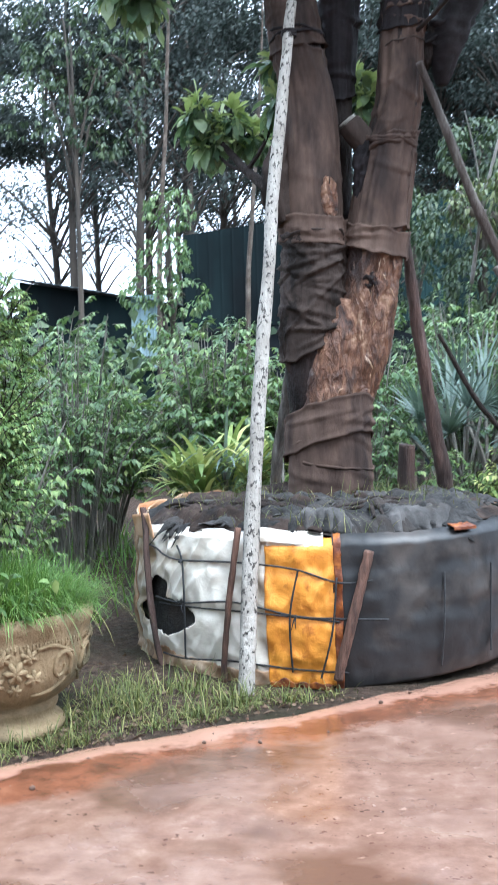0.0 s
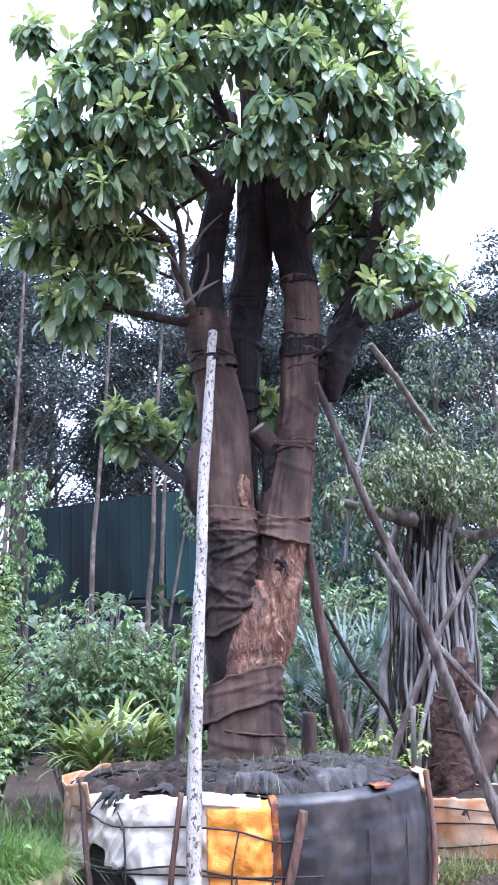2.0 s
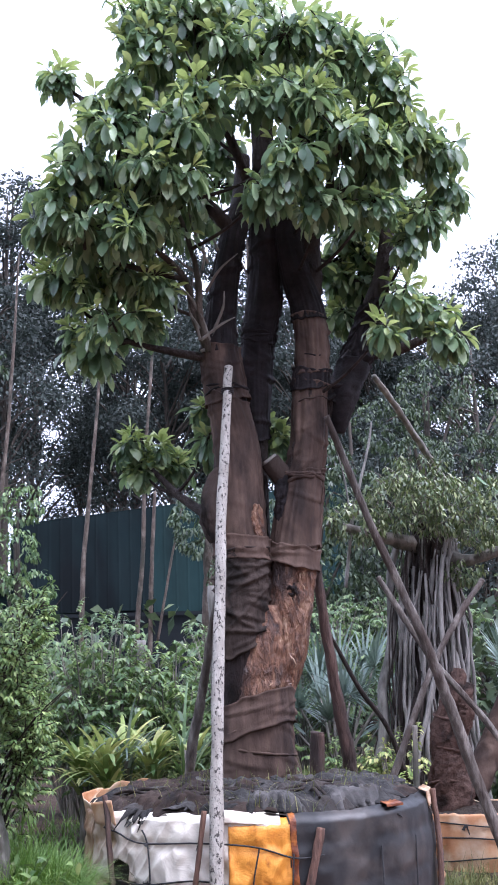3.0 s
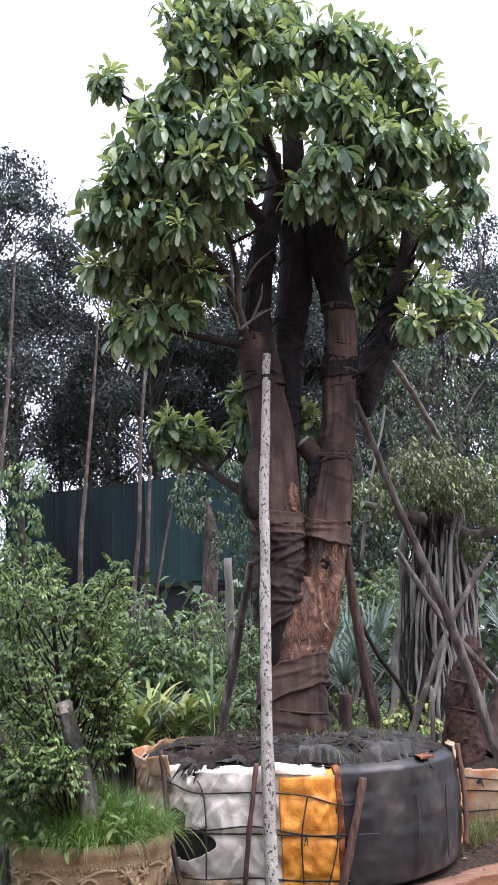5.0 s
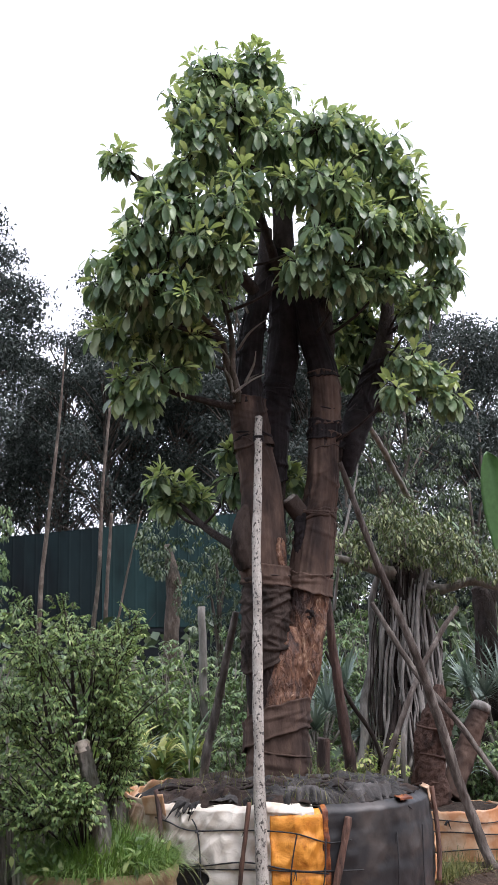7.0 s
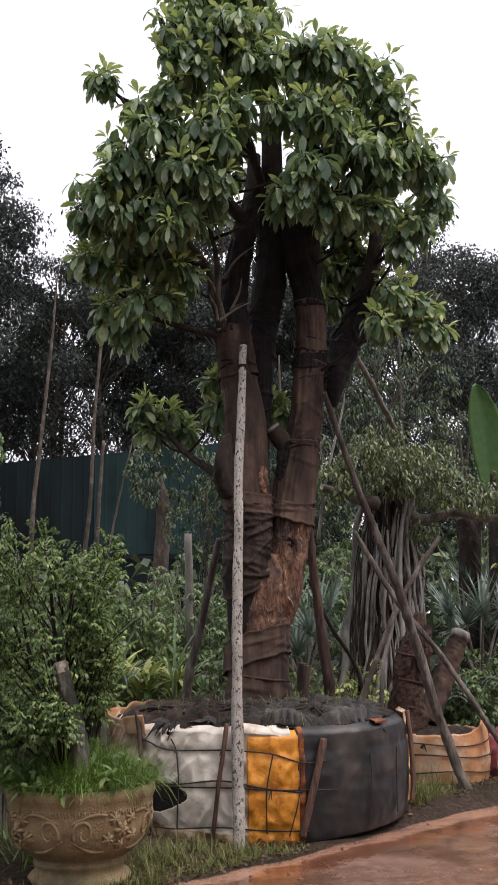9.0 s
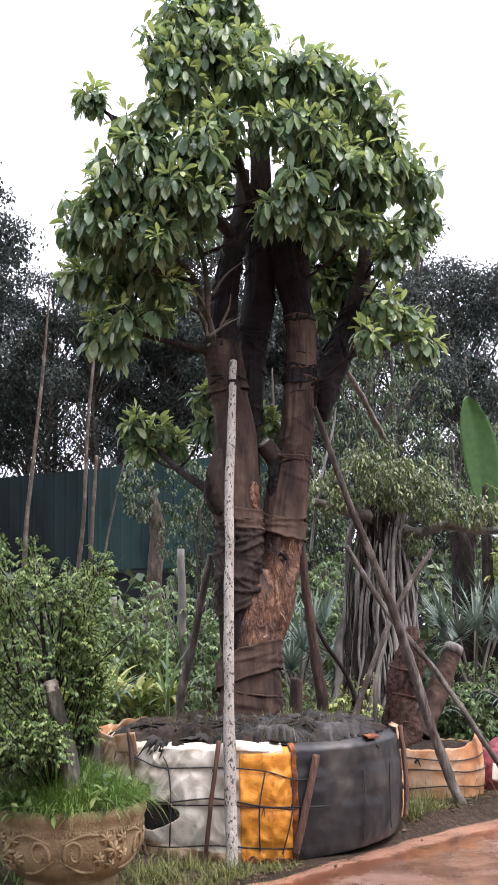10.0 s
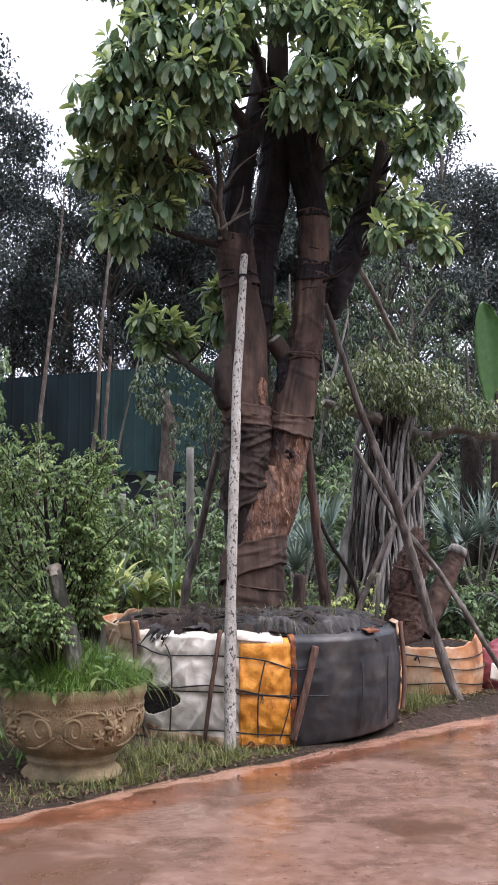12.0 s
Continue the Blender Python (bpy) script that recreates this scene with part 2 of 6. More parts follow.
M["wood_grey"] = surface("weathered_pole_wood", [(0.3, (0.050, 0.041, 0.034)), (0.5, (0.115, 0.098, 0.084)), (0.7, (0.27, 0.24, 0.21))], 14, (0.75, 0.95), 0.9, 40, stretch=(1, 1, 0.3), stain=(0.055, 0.040, 0.032), stain_scale=6, stain_range=(0.46, 0.6))
M["wood_red"] = surface("red_brown_pole_wood", [(0.3, (0.035, 0.020, 0.016)), (0.7, (0.12, 0.068, 0.052))], 18, (0.7, 0.9), 0.9, 40, stretch=(1, 1, 0.2), stain=(0.03, 0.018, 0.014), stain_scale=6)
M["wood_stake"] = surface("split_stake_wood", [(0.3, (0.05, 0.025, 0.018)), (0.7, (0.20, 0.105, 0.07))], 26, (0.7, 0.9), 0.8, 60, stretch=(1, 1, 0.15), stain=(0.04, 0.022, 0.016), stain_scale=8)
M["wood_cut"] = surface("sawn_end_grain", [(0.3, (0.40, 0.34, 0.27)), (0.7, (0.66, 0.60, 0.52))], 25, (0.8, 0.95), 0.3, 60)
M["pot"] = surface("weathered_cast_stone", [(0.3, (0.17, 0.115, 0.055)), (0.7, (0.35, 0.26, 0.145))], 8, (0.65, 0.92), 0.5, 60, stain=(0.10, 0.085, 0.045), stain_scale=3.0)
M["leaf"] = foliage("broad_glossy_leaf", [(0.0, (0.058, 0.106, 0.064)), (0.4, (0.128, 0.204, 0.114)), (0.75, (0.240, 0.325, 0.170)), (1.0, (0.43, 0.50, 0.29))], 0.33, 0.36, (0.31, 0.43, 0.15))
M["leaf_young_backlit"] = foliage("young_and_backlit_leaf", [(0.0, (0.25, 0.34, 0.11)), (0.6, (0.37, 0.46, 0.17)), (1.0, (0.52, 0.58, 0.27))], 0.40, 0.36, (0.44, 0.53, 0.15))
M["leaf_bush"] = foliage("small_bush_leaf", [(0.0, (0.040, 0.084, 0.030)), (0.5, (0.116, 0.200, 0.060)), (0.8, (0.22, 0.315, 0.105)), (1.0, (0.38, 0.45, 0.18))], 0.45, 0.3, (0.26, 0.36, 0.075))
M["leaf_weed"] = foliage("undergrowth_leaf", [(0.0, (0.050, 0.098, 0.042)), (0.6, (0.125, 0.205, 0.085)), (1.0, (0.28, 0.36, 0.16))], 0.45, 0.25, (0.22, 0.33, 0.07))
M["leaf_croton"] = foliage("variegated_leaf", [(0.0, (0.10, 0.19, 0.05)), (0.4, (0.30, 0.40, 0.12)), (1.0, (0.70, 0.67, 0.28))], 0.5, 0.3, (0.42, 0.48, 0.12))
# Dark grey-green with the haze of distance mixed into the leaf colour.
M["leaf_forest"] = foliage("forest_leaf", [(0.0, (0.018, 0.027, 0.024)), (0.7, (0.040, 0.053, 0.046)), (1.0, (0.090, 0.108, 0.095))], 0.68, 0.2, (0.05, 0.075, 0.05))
M["leaf_fig"] = foliage("fig_leaf", [(0.0, (0.042, 0.068, 0.030)), (0.6, (0.115, 0.160, 0.070)), (1.0, (0.38, 0.42, 0.21))], 0.36, 0.22, (0.24, 0.31, 0.06))
# A darkened green: shade among the background trees is in the colour.
M["leaf_mid"] = foliage("shaded_leaf", [(0.0, (0.026, 0.046, 0.026)), (0.6, (0.055, 0.088, 0.046)), (1.0, (0.14, 0.18, 0.09))], 0.5, 0.18, (0.12, 0.18, 0.05))
M["leaf_palm"] = foliage("silver_palm_leaf", [(0.0, (0.10, 0.155, 0.13)), (1.0, (0.30, 0.37, 0.335))], 0.5, 0.2, (0.16, 0.22, 0.12))
M["leaf_banana"] = foliage("banana_leaf", [(0.0, (0.045, 0.12, 0.03)), (1.0, (0.08, 0.17, 0.045))], 0.4, 0.25, (0.15, 0.25, 0.05))
M["grass"] = foliage("grass_blade", [(0.0, (0.062, 0.135, 0.029)), (0.7, (0.135, 0.245, 0.054)), (1.0, (0.25, 0.355, 0.11))], 0.6, 0.3)
M["grass_dry"] = foliage("dry_grass_blade", [(0.0, (0.055, 0.080, 0.020)), (0.6, (0.135, 0.155, 0.042)), (1.0, (0.31, 0.285, 0.11))], 0.7, 0.2, (0.25, 0.26, 0.07))
# Forest shade is put into this dark teal; sheet_light is a lighter copy.
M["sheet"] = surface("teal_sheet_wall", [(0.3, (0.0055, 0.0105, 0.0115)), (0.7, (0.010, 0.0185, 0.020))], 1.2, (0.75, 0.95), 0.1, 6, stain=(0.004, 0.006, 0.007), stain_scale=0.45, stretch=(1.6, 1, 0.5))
M["sheet"].node_tree.nodes["Principled BSDF"].inputs["Specular IOR Level"].default_value = 0.12
M["sheet_light"] = surface("lighter_teal_sheet_wall", [(0.3, (0.011, 0.025, 0.026)), (0.7, (0.019, 0.042, 0.041))], 1.2, (0.7, 0.95), 0.1, 6, stain=(0.008, 0.016, 0.016), stain_scale=0.6, stretch=(1.6, 1, 0.5))
M["sheet_light"].node_tree.nodes["Principled BSDF"].inputs["Specular IOR Level"].default_value = 0.12
# Near-black colour standing in for shade in the shed's open base.
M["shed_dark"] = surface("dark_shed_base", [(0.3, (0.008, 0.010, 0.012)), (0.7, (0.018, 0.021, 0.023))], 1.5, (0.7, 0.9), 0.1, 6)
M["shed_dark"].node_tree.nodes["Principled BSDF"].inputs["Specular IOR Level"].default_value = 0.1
M["roof"] = surface("dull_sheet_roof", [(0.3, (0.03, 0.036, 0.04)), (0.7, (0.06, 0.07, 0.075))], 1.5, (0.5, 0.8), 0.1, 6)
M["post"] = surface("grey_fence_post", [(0.3, (0.10, 0.092, 0.08)), (0.7, (0.24, 0.225, 0.2))], 9, (0.8, 0.95), 0.6, 40, stretch=(1, 1, 0.3))
M["pink"] = surface("faded_pink_sack", [(0.3, (0.20, 0.035, 0.05)), (0.7, (0.40, 0.14, 0.16))], 7, (0.6, 0.85), 0.6, 18)

for key in ("cloth_earthy", "cloth_dark", "cloth_mid", "cloth", "cloth_red", "bark_black", "bark_dark", "soil", "root_soil", "roof"):
    M[key].node_tree.nodes["Principled BSDF"].inputs["Specular IOR Level"].default_value = 0.18


# ---- mesh helpers ----
class Shape:
    """Gathers vertices and faces for one mesh."""

    def __init__(self):
        self.v, self.f = [], []

    def tube(self, pts, segs=10, wrap=0.0, wrap_scale=6.0, rings=0, cap=True, seed=0.0, flat=1.0, slant=0.0, phase=0.0):
        """A tapered tube through (x, y, z, radius); rings > 0 resamples it; wrap gives folds as a share of the radius."""
        P = [Vector(p[:3]) for p in pts]
        R = [p[3] for p in pts]
        if rings:
            P, R = smooth_line(P, R, rings)
        base = len(self.v)
        up = Vector((0.31, 0.93, 0.2))
        run = 0.0
        for i, (p, r) in enumerate(zip(P, R)):
            d = (P[min(i + 1, len(P) - 1)] - P[max(i - 1, 0)]).normalized()
            if i:
                run += (p - P[i - 1]).length
            a = (up - d * up.dot(d)).normalized()
            b = d.cross(a)
            up = a
            for k in range(segs):
                t = 2 * math.pi * k / segs
                c, s = math.cos(t), math.sin(t)
                rr = r
                if wrap:
                    q = Vector((c * 1.9, s * 1.9, run * wrap_scale * 0.7 + 1.6 * s + 0.9 * c + seed))
                    n1 = noise.noise(q)
                    n2 = 1 - abs(noise.noise(Vector((q.x * 1.6, q.y * 1.6, q.z * 2.6)) + Vector((7, 3, seed)))) * 2.4
                    n3 = 1 - abs(noise.noise(Vector((c * 4.2, s * 4.2, run * 3.1 + seed)))) * 2.4
                    rr = r * (1 + wrap * (n1 * 0.9 + n2 * 0.6 + n3 * 0.45 - 0.5))
                self.v.append(p + a * (c * rr) + b * (s * rr * flat) + d * (slant * rr * math.cos(t + phase) + (0.025 * noise.noise(Vector((c * 1.5, s * 1.5, seed * 3 + phase))) if slant else 0)))
        n = len(P)
        for i in range(n - 1):
            for k in range(segs):
                k2 = (k + 1) % segs
                self.f.append((base + i * segs + k, base + i * segs + k2, base + (i + 1) * segs + k2, base + (i + 1) * segs + k))
        if cap:
            self.f.append(tuple(base + k for k in reversed(range(segs))))
            self.f.append(tuple(base + (n - 1) * segs + k for k in range(segs)))
        return self

    def leaf(self, at, way, length, width, droop=0.4, fold=0.25, roll=0.0, steps=3, blunt=0.85):
        """One leaf: a folded, drooping blade of an egg shape."""
        base = len(self.v)
        d = Vector(way).normalized()
        side = d.cross(Vector((0, 0, 1)))
        if side.length < 0.05:
            side = d.cross(Vector((0, 1, 0)))
        side.normalize()
        side = (side * math.cos(roll) + side.cross(d) * math.sin(roll)).normalized()
        p = Vector(at)
        self.v.append(p.copy())
        for i in range(1, steps + 1):
            d = (d + Vector((0, 0, -1)) * droop / steps).normalized()
            p = p + d * (length / (steps + 1))
            nrm = side.cross(d).normalized()
            u = i / (steps + 1)
            w = width * 0.5 * math.sin(math.pi * min(1, u ** blunt)) ** 0.7
            self.v += [p - side * w + nrm * (w * fold), p.copy(), p + side * w + nrm * (w * fold)]
        d = (d + Vector((0, 0, -1)) * droop / steps).normalized()
        self.v.append(p + d * (length / (steps + 1)))
        tip = len(self.v) - 1
        self.f += [(base, base + 2, base + 1), (base, base + 3, base + 2)]
        for i in range(steps - 1):
            a = base + 1 + 3 * i
            self.f += [(a, a + 1, a + 4, a + 3), (a + 1, a + 2, a + 5, a + 4)]
        a = base + 1 + 3 * (steps - 1)
        self.f += [(a, a + 1, tip), (a + 1, a + 2, tip)]
        return self

    def card(self, at, way, length, width, roll=0.0):
        """A small far-off leaf of two bent halves."""
        base = len(self.v)
        d = Vector(way).normalized()
        side = d.cross(Vector((0.1, 0.2, 1))).normalized()
        side = side * math.cos(roll) + side.cross(d) * math.sin(roll)
        p = Vector(at)
        mid = p + d * length * 0.5
        self.v += [p, mid - side * width * 0.5, p + d * length + Vector((0, 0, -0.2 * length)), mid + side * width * 0.5]
        self.f += [(base, base + 1, base + 2), (base, base + 2, base + 3)]
        return self

    def blade(self, at, way, length, width, droop=0.6, steps=3):
        """A grass blade or palm finger."""
        base = len(self.v)
        d = Vector(way).normalized()
        side = d.cross(Vector((0, 0, 1)))
        side = side.normalized() if side.length > 0.05 else Vector((1, 0, 0))
        p = Vector(at)
        for i in range(steps):
            w = width * 0.5 * (1 - i / steps * 0.6)
            self.v += [p - side * w, p + side * w]
            p = p + d * (length / steps)
            d = (d + Vector((0, 0, -droop / steps))).normalized()
        self.v.append(p)
        for i in range(steps - 1):
            a = base + 2 * i
            self.f.append((a, a + 1, a + 3, a + 2))
        a = base + 2 * (steps - 1)
        self.f.append((a, a + 1, a + 2))
        return self

    def lathe(self, profile, segs=48, at=(0, 0, 0)):
        base = len(self.v)
        for r, z in profile:
            for k in range(segs):
                t = 2 * math.pi * k / segs
                self.v.append(Vector((at[0] + r * math.cos(t), at[1] + r * math.sin(t), at[2] + z)))
        for i in range(len(profile) - 1):
            for k in range(segs):
                k2 = (k + 1) % segs
                self.f.append((base + i * segs + k, base + i * segs + k2, base + (i + 1) * segs + k2, base + (i + 1) * segs + k))
        self.f.append(tuple(base + k for k in reversed(range(segs))))
        self.f.append(tuple(base + (len(profile) - 1) * segs + k for k in range(segs)))
        return self

    def grid(self, nx, ny, fn, keep=None):
        """A sheet of nx by ny cells; fn(u, v) gives a place; keep(u, v) may leave a cell out."""
        base = len(self.v)
        for j in range(ny + 1):
            for i in range(nx + 1):
                self.v.append(Vector(fn(i / nx, j / ny)))
        for j in range(ny):
            for i in range(nx):
                if keep and not keep((i + 0.5) / nx, (j + 0.5) / ny):
                    continue
                a = base + j * (nx + 1) + i
                self.f.append((a, a + 1, a + nx + 2, a + nx + 1))
        return self

    def box(self, x0, y0, z0, x1, y1, z1):
        b = len(self.v)
        self.v += [Vector(p) for p in ((x0, y0, z0), (x1, y0, z0), (x1, y1, z0), (x0, y1, z0), (x0, y0, z1), (x1, y0, z1), (x1, y1, z1), (x0, y1, z1))]
        self.f += [tuple(b + i for i in q) for q in ((3, 2, 1, 0), (4, 5, 6, 7), (0, 1, 5, 4), (1, 2, 6, 5), (2, 3, 7, 6), (3, 0, 4, 7))]
        return self

    def mesh(self, name, smooth=True):
        me = bpy.data.meshes.new(name)
        me.from_pydata([tuple(v) for v in self.v], [], self.f)
        if smooth:
            me.polygons.foreach_set("use_smooth", [True] * len(me.polygons))
        me.update()
        return me


def smooth_line(P, R, n):
    """Points on a smooth curve through P, with their radii."""
    out, rad = [], []
    m = len(P) - 1
    for i in range(n + 1):
        t = i / n * m
        k = min(int(t), m - 1)
        u = t - k
        p0, p1, p2, p3 = P[max(k - 1, 0)], P[k], P[k + 1], P[min(k + 2, m)]
        out.append(0.5 * ((2 * p1) + (p2 - p0) * u + (2 * p0 - 5 * p1 + 4 * p2 - p3) * u * u + (3 * p1 - p0 - 3 * p2 + p3) * u ** 3))
        rad.append(R[k] * (1 - u) + R[k + 1] * u)
    return out, rad


def part(name, shape, material, parent=None, label="", smooth=True, thick=0.0):
    """Links a shape as one mesh object under a thing or a part."""
    me = shape.mesh(name, smooth) if isinstance(shape, Shape) else shape
    me.materials.append(material) if not me.materials else None
    ob = new(name, me)
    if parent:
        ob.parent = parent
        q = parent
        while q:
            ob.location -= q.location
            q = q.parent
    if label:
        tagged(ob, label)
    if thick:
        md = ob.modifiers.new("thickness", "SOLIDIFY")
        md.thickness, md.offset = thick, -1
    return ob


def thing(name, label, category, at=(0, 0, 0), group="", kind=""):
    """An empty at a thing's base."""
    ob = new(name)
    ob.location = at
    ob.empty_display_size = 0.1
    return tagged(ob, label, category, group, kind)


rnd = random.Random(11)


def unit():
    while True:
        v = Vector((rnd.uniform(-1, 1), rnd.uniform(-1, 1), rnd.uniform(-1, 1)))
        if 0.05 < v.length < 1:
            return v.normalized()


def ground_z(x, y):
    """Height of the bare ground: level at the road, a low bank rising behind it."""
    s = (y - 4.72) * 0.85 - (x + 0.1) * 0.53
    bank = 0.0 if s < 0.3 else min(0.16, (s - 0.3) * 0.09)
    rise = 0.10 * max(0.0, min(1.0, (x - 0.3) / 1.1)) * max(0.0, min(1.0, s / 0.28))
    return bank * 0.5 + rise + 0.03 * noise.noise(Vector((x * 1.7, y * 1.7, 3)))* max(0.0, min(1.0, s / 0.3))


# ---- ground and road ----
EDGE = [(-9.0, 0.65), (-5.0, 2.33), (-1.55, 3.84), (-0.95, 4.24), (-0.5, 4.54), (0.05, 4.86), (0.3, 5.02), (0.75, 5.30), (1.3, 5.71), (1.88, 6.2), (2.55, 6.64), (12.0, 12.4)]


def edge_at(x):
    for (x0, y0), (x1, y1) in zip(EDGE, EDGE[1:]):
        if x0 <= x <= x1:
            return y0 + (y1 - y0) * (x - x0) / (x1 - x0)
    return EDGE[0][1] if x < 0 else EDGE[-1][1]


def stretch(u, near, far):
    c = 2 * u - 1
    return near * c + (far - near) * c ** 7


part("ground", Shape().grid(150, 150, lambda u, v: (0.5 + stretch(u, 7, 600), 7 + stretch(v, 7, 600), ground_z(0.5 + stretch(u, 7, 600), 7 + stretch(v, 7, 600)))), M["soil"])
tagged(bpy.data.objects["ground"], "dark damp soil with weeds beside the road", "ground", kind="structure")


def strip(name, x0, x1, near, far, z, nx, ny, seed, wob_near, wob_far, rough=0.004):
    """A band along the road's edge, from near to far metres on the road side, with uneven borders."""
    def fn(u, v):
        x = x0 + (x1 - x0) * u
        a = near + wob_near * (noise.noise(Vector((x * 2.1, seed, 0))) + 0.6 * noise.noise(Vector((x * 7, seed, 5))))
        b = far + wob_far * (noise.noise(Vector((x * 1.3, seed, 9))) + 0.5 * noise.noise(Vector((x * 5, seed, 2))))
        d = a + (b - a) * v
        h = z + rough * noise.noise(Vector((x * 3, d * 3, seed))) * 2
        if v == 0:
            h -= 0.03
        if v == 1 and wob_far:
            h -= 0.012
        return (x + 0.53 * d, edge_at(x) - 0.85 * d, h)
    return Shape().grid(nx, ny, fn)


road = part("road", strip("road", -9, 12, -0.05, 6.5, 0.012, 700, 60, 1.0, 0.05, 0.0, 0.008), M["road"])
tagged(road, "wet reddish-brown laterite road with puddles", "road", kind="structure")


# ---- the big root ball in its wrapping ----
BC, BR, BH = (0.414, 6.288), 1.12, 0.76
ROUND = [(0, 0), (150, 150), (191, 201), (215.6, 214.2), (222, 219.7), (247.5, 250), (255, 259), (268.2, 272.5), (275.4, 281), (331, 338), (372, 376), (420, 420)]


def rim(a):
    """Radius of the ball towards an angle: it is flattened on the road side."""
    return BR * (1 - 0.17 * max(0.0, math.cos(a - 4.363)) ** 2)


def ball_at(deg, z, out=0.0, fold=1.0):
    """A place on the wrapping: degrees round the ball, height, metres outwards."""
    for (d0, e0), (d1, e1) in zip(ROUND, ROUND[1:]):
        if d0 <= deg <= d1:
            deg = e0 + (e1 - e0) * (deg - d0) / (d1 - d0)
            break
    a = radians(deg)
    u = z / BH
    r = rim(a) * (0.975 + 0.025 * math.sin(math.pi * min(1, max(0, u * 0.85 + 0.12))) - 0.012 * max(0, 0.1 - u) / 0.1) + out
    c, s = math.cos(a), math.sin(a)
    n = noise.noise(Vector((c * 5, s * 5, z * 4))) * 0.007 + noise.noise(Vector((c * 14, s * 14, z * 9))) * 0.010 + (1 - abs(noise.noise(Vector((c * 9 + z * 3, s * 9, z * 7 + 5)))) * 2.2) * 0.008
    cr = abs(noise.noise(Vector((c * 4.5 + z * 2.2, s * 4.5 - z * 1.5, z * 3.5 + 3))))
    n += (0.5 - cr * 2.5) * 0.013 * (1 if 150 < deg < 270 else 0.6)
    cr2 = abs(noise.noise(Vector((c * 9 - z * 5, s * 9 + z * 4, z * 2 + 9))))
    n += (0.4 - cr2 * 2.2) * 0.013 * (1 if 150 < deg < 270 else 0.6)
    sag = -0.014 * sum(math.exp(-((z - h) / 0.035) ** 2) for h in (0.60, 0.36, 0.10)) * (1.0 if deg < 268 else 0.55)
    r += fold * (n + sag)
    floor_z = 0.10 * max(0.0, min(1.0, (c * 1.1 - 0.1)))
    return (BC[0] + r * c, BC[1] + r * s, z * (1 - floor_z / BH) + floor_z)


ball = thing("root_ball", "root ball wrapped in white, orange and black tarpaulin tied with cord", "root ball", (BC[0], BC[1], 0))


def panel(name, d0, d1, z0, top, mat, label, holes=(), out=0.0, nx=None, ny=44, fold=1.0):
    n = nx or int(abs(d1 - d0) * 1.1)

    def fn(u, v):
        d = d0 + (d1 - d0) * u
        z1 = top(d)
        edge = 0.01 * noise.noise(Vector((v * 5, d0, 2))) if u in (0, 1) else 0
        p = ball_at(d + edge * 40, z0 + (z1 - z0) * v, out, fold)
        if v > 0.97:
            q = ball_at(d, z1, out - 0.05, fold)
            p = (q[0], q[1], q[2] + 0.012)
        return p

    def keep(u, v):
        d = d0 + (d1 - d0) * u
        z = z0 + (top(d) - z0) * v
        return not any(h(d, z) for h in holes)
    return part(name, Shape().grid(n, ny, fn, keep), mat, ball, label, thick=0.006)


def top_white(d):
    return 0.765 + 0.03 * noise.noise(Vector((d * 0.12, 1, 0))) + 0.006 * noise.noise(Vector((d * 0.3, 4, 0)))


def big_hole(d, z):
    e = ((d - 205.5) / 20.5) ** 2 + ((z - 0.305) / 0.10) ** 2
    n = ((d - 201) / 8) ** 2 + ((z - 0.40) / 0.115) ** 2
    return min(e, n) + 0.25 * noise.noise(Vector((d * 0.2, z * 8, 1))) < 1


def small_hole(d, z):
    return 0.715 < z < 0.76 and abs(d - 215.6) < 2.2 * (0.765 - z) / 0.05


def flap_at(u, v):
    hi = 0.80 - 0.07 * u * u
    lo = 0.735 - 0.02 * u + 0.006 * noise.noise(Vector((u * 5, 2, 0)))
    return ball_at(244 + 16 * u, lo + (hi - lo) * v, 0.030 - 0.03 * u * u - 0.05 * v ** 3)


part("white_flap", Shape().grid(40, 12, flap_at), M["white_tarp"], ball, "white corner folded over the orange sheet", thick=0.004)
lin = Shape().grid(140, 16, lambda u, v: ball_at(u * 360, v * 0.74, -0.03, 0.4))
part("liner", lin, M["cloth_black"], ball, "black cloth lining seen through the tear")
panel("white_sheet", 158, 264, 0.0, top_white, M["white_tarp"], "crumpled soiled white tarpaulin with a torn hole", (big_hole, small_hole), 0.006, 330, 120)
panel("soiled_hem", 186, 249, 0.0, lambda d: 0.085 + 0.05 * max(0.0, min(1.0, (228 - d) / 12)) + 0.05 * noise.noise(Vector((d * 0.09, 6, 0))) + 0.02 * noise.noise(Vector((d * 0.4, 2, 0))), M["stained_tarp"], "mud-stained brown hem of the white tarpaulin", (), 0.012, 120, 12)
panel("side_sheet", 150, 181, 0.0, lambda d: 0.775 + 0.02 * noise.noise(Vector((d * 0.2, 5, 0))), M["stained_tarp"], "brown-stained end of the tarpaulin", (), 0.014, 90, 60)
panel("orange_sheet", 247.5, 268.2, 0.02, lambda d: 0.735 + 0.008 * noise.noise(Vector((d * 0.5, 8, 0))), M["orange_tarp"], "bright orange tarpaulin", (), 0.016, 60)
panel("stained_edge", 266.9, 268.9, 0.0, lambda d: 0.757 + 0.012 * noise.noise(Vector((d * 0.9, 3, 0))), M["scorched_tarp"], "red-brown stained edge of the orange sheet", (), 0.020, 10, 60)
panel("stained_hem", 248, 266, 0.0, lambda d: 0.035 + 0.035 * noise.noise(Vector((d * 0.3, 9, 0))), M["scorched_tarp"], "red-brown stained hem of the orange sheet", (), 0.020, 40, 8)
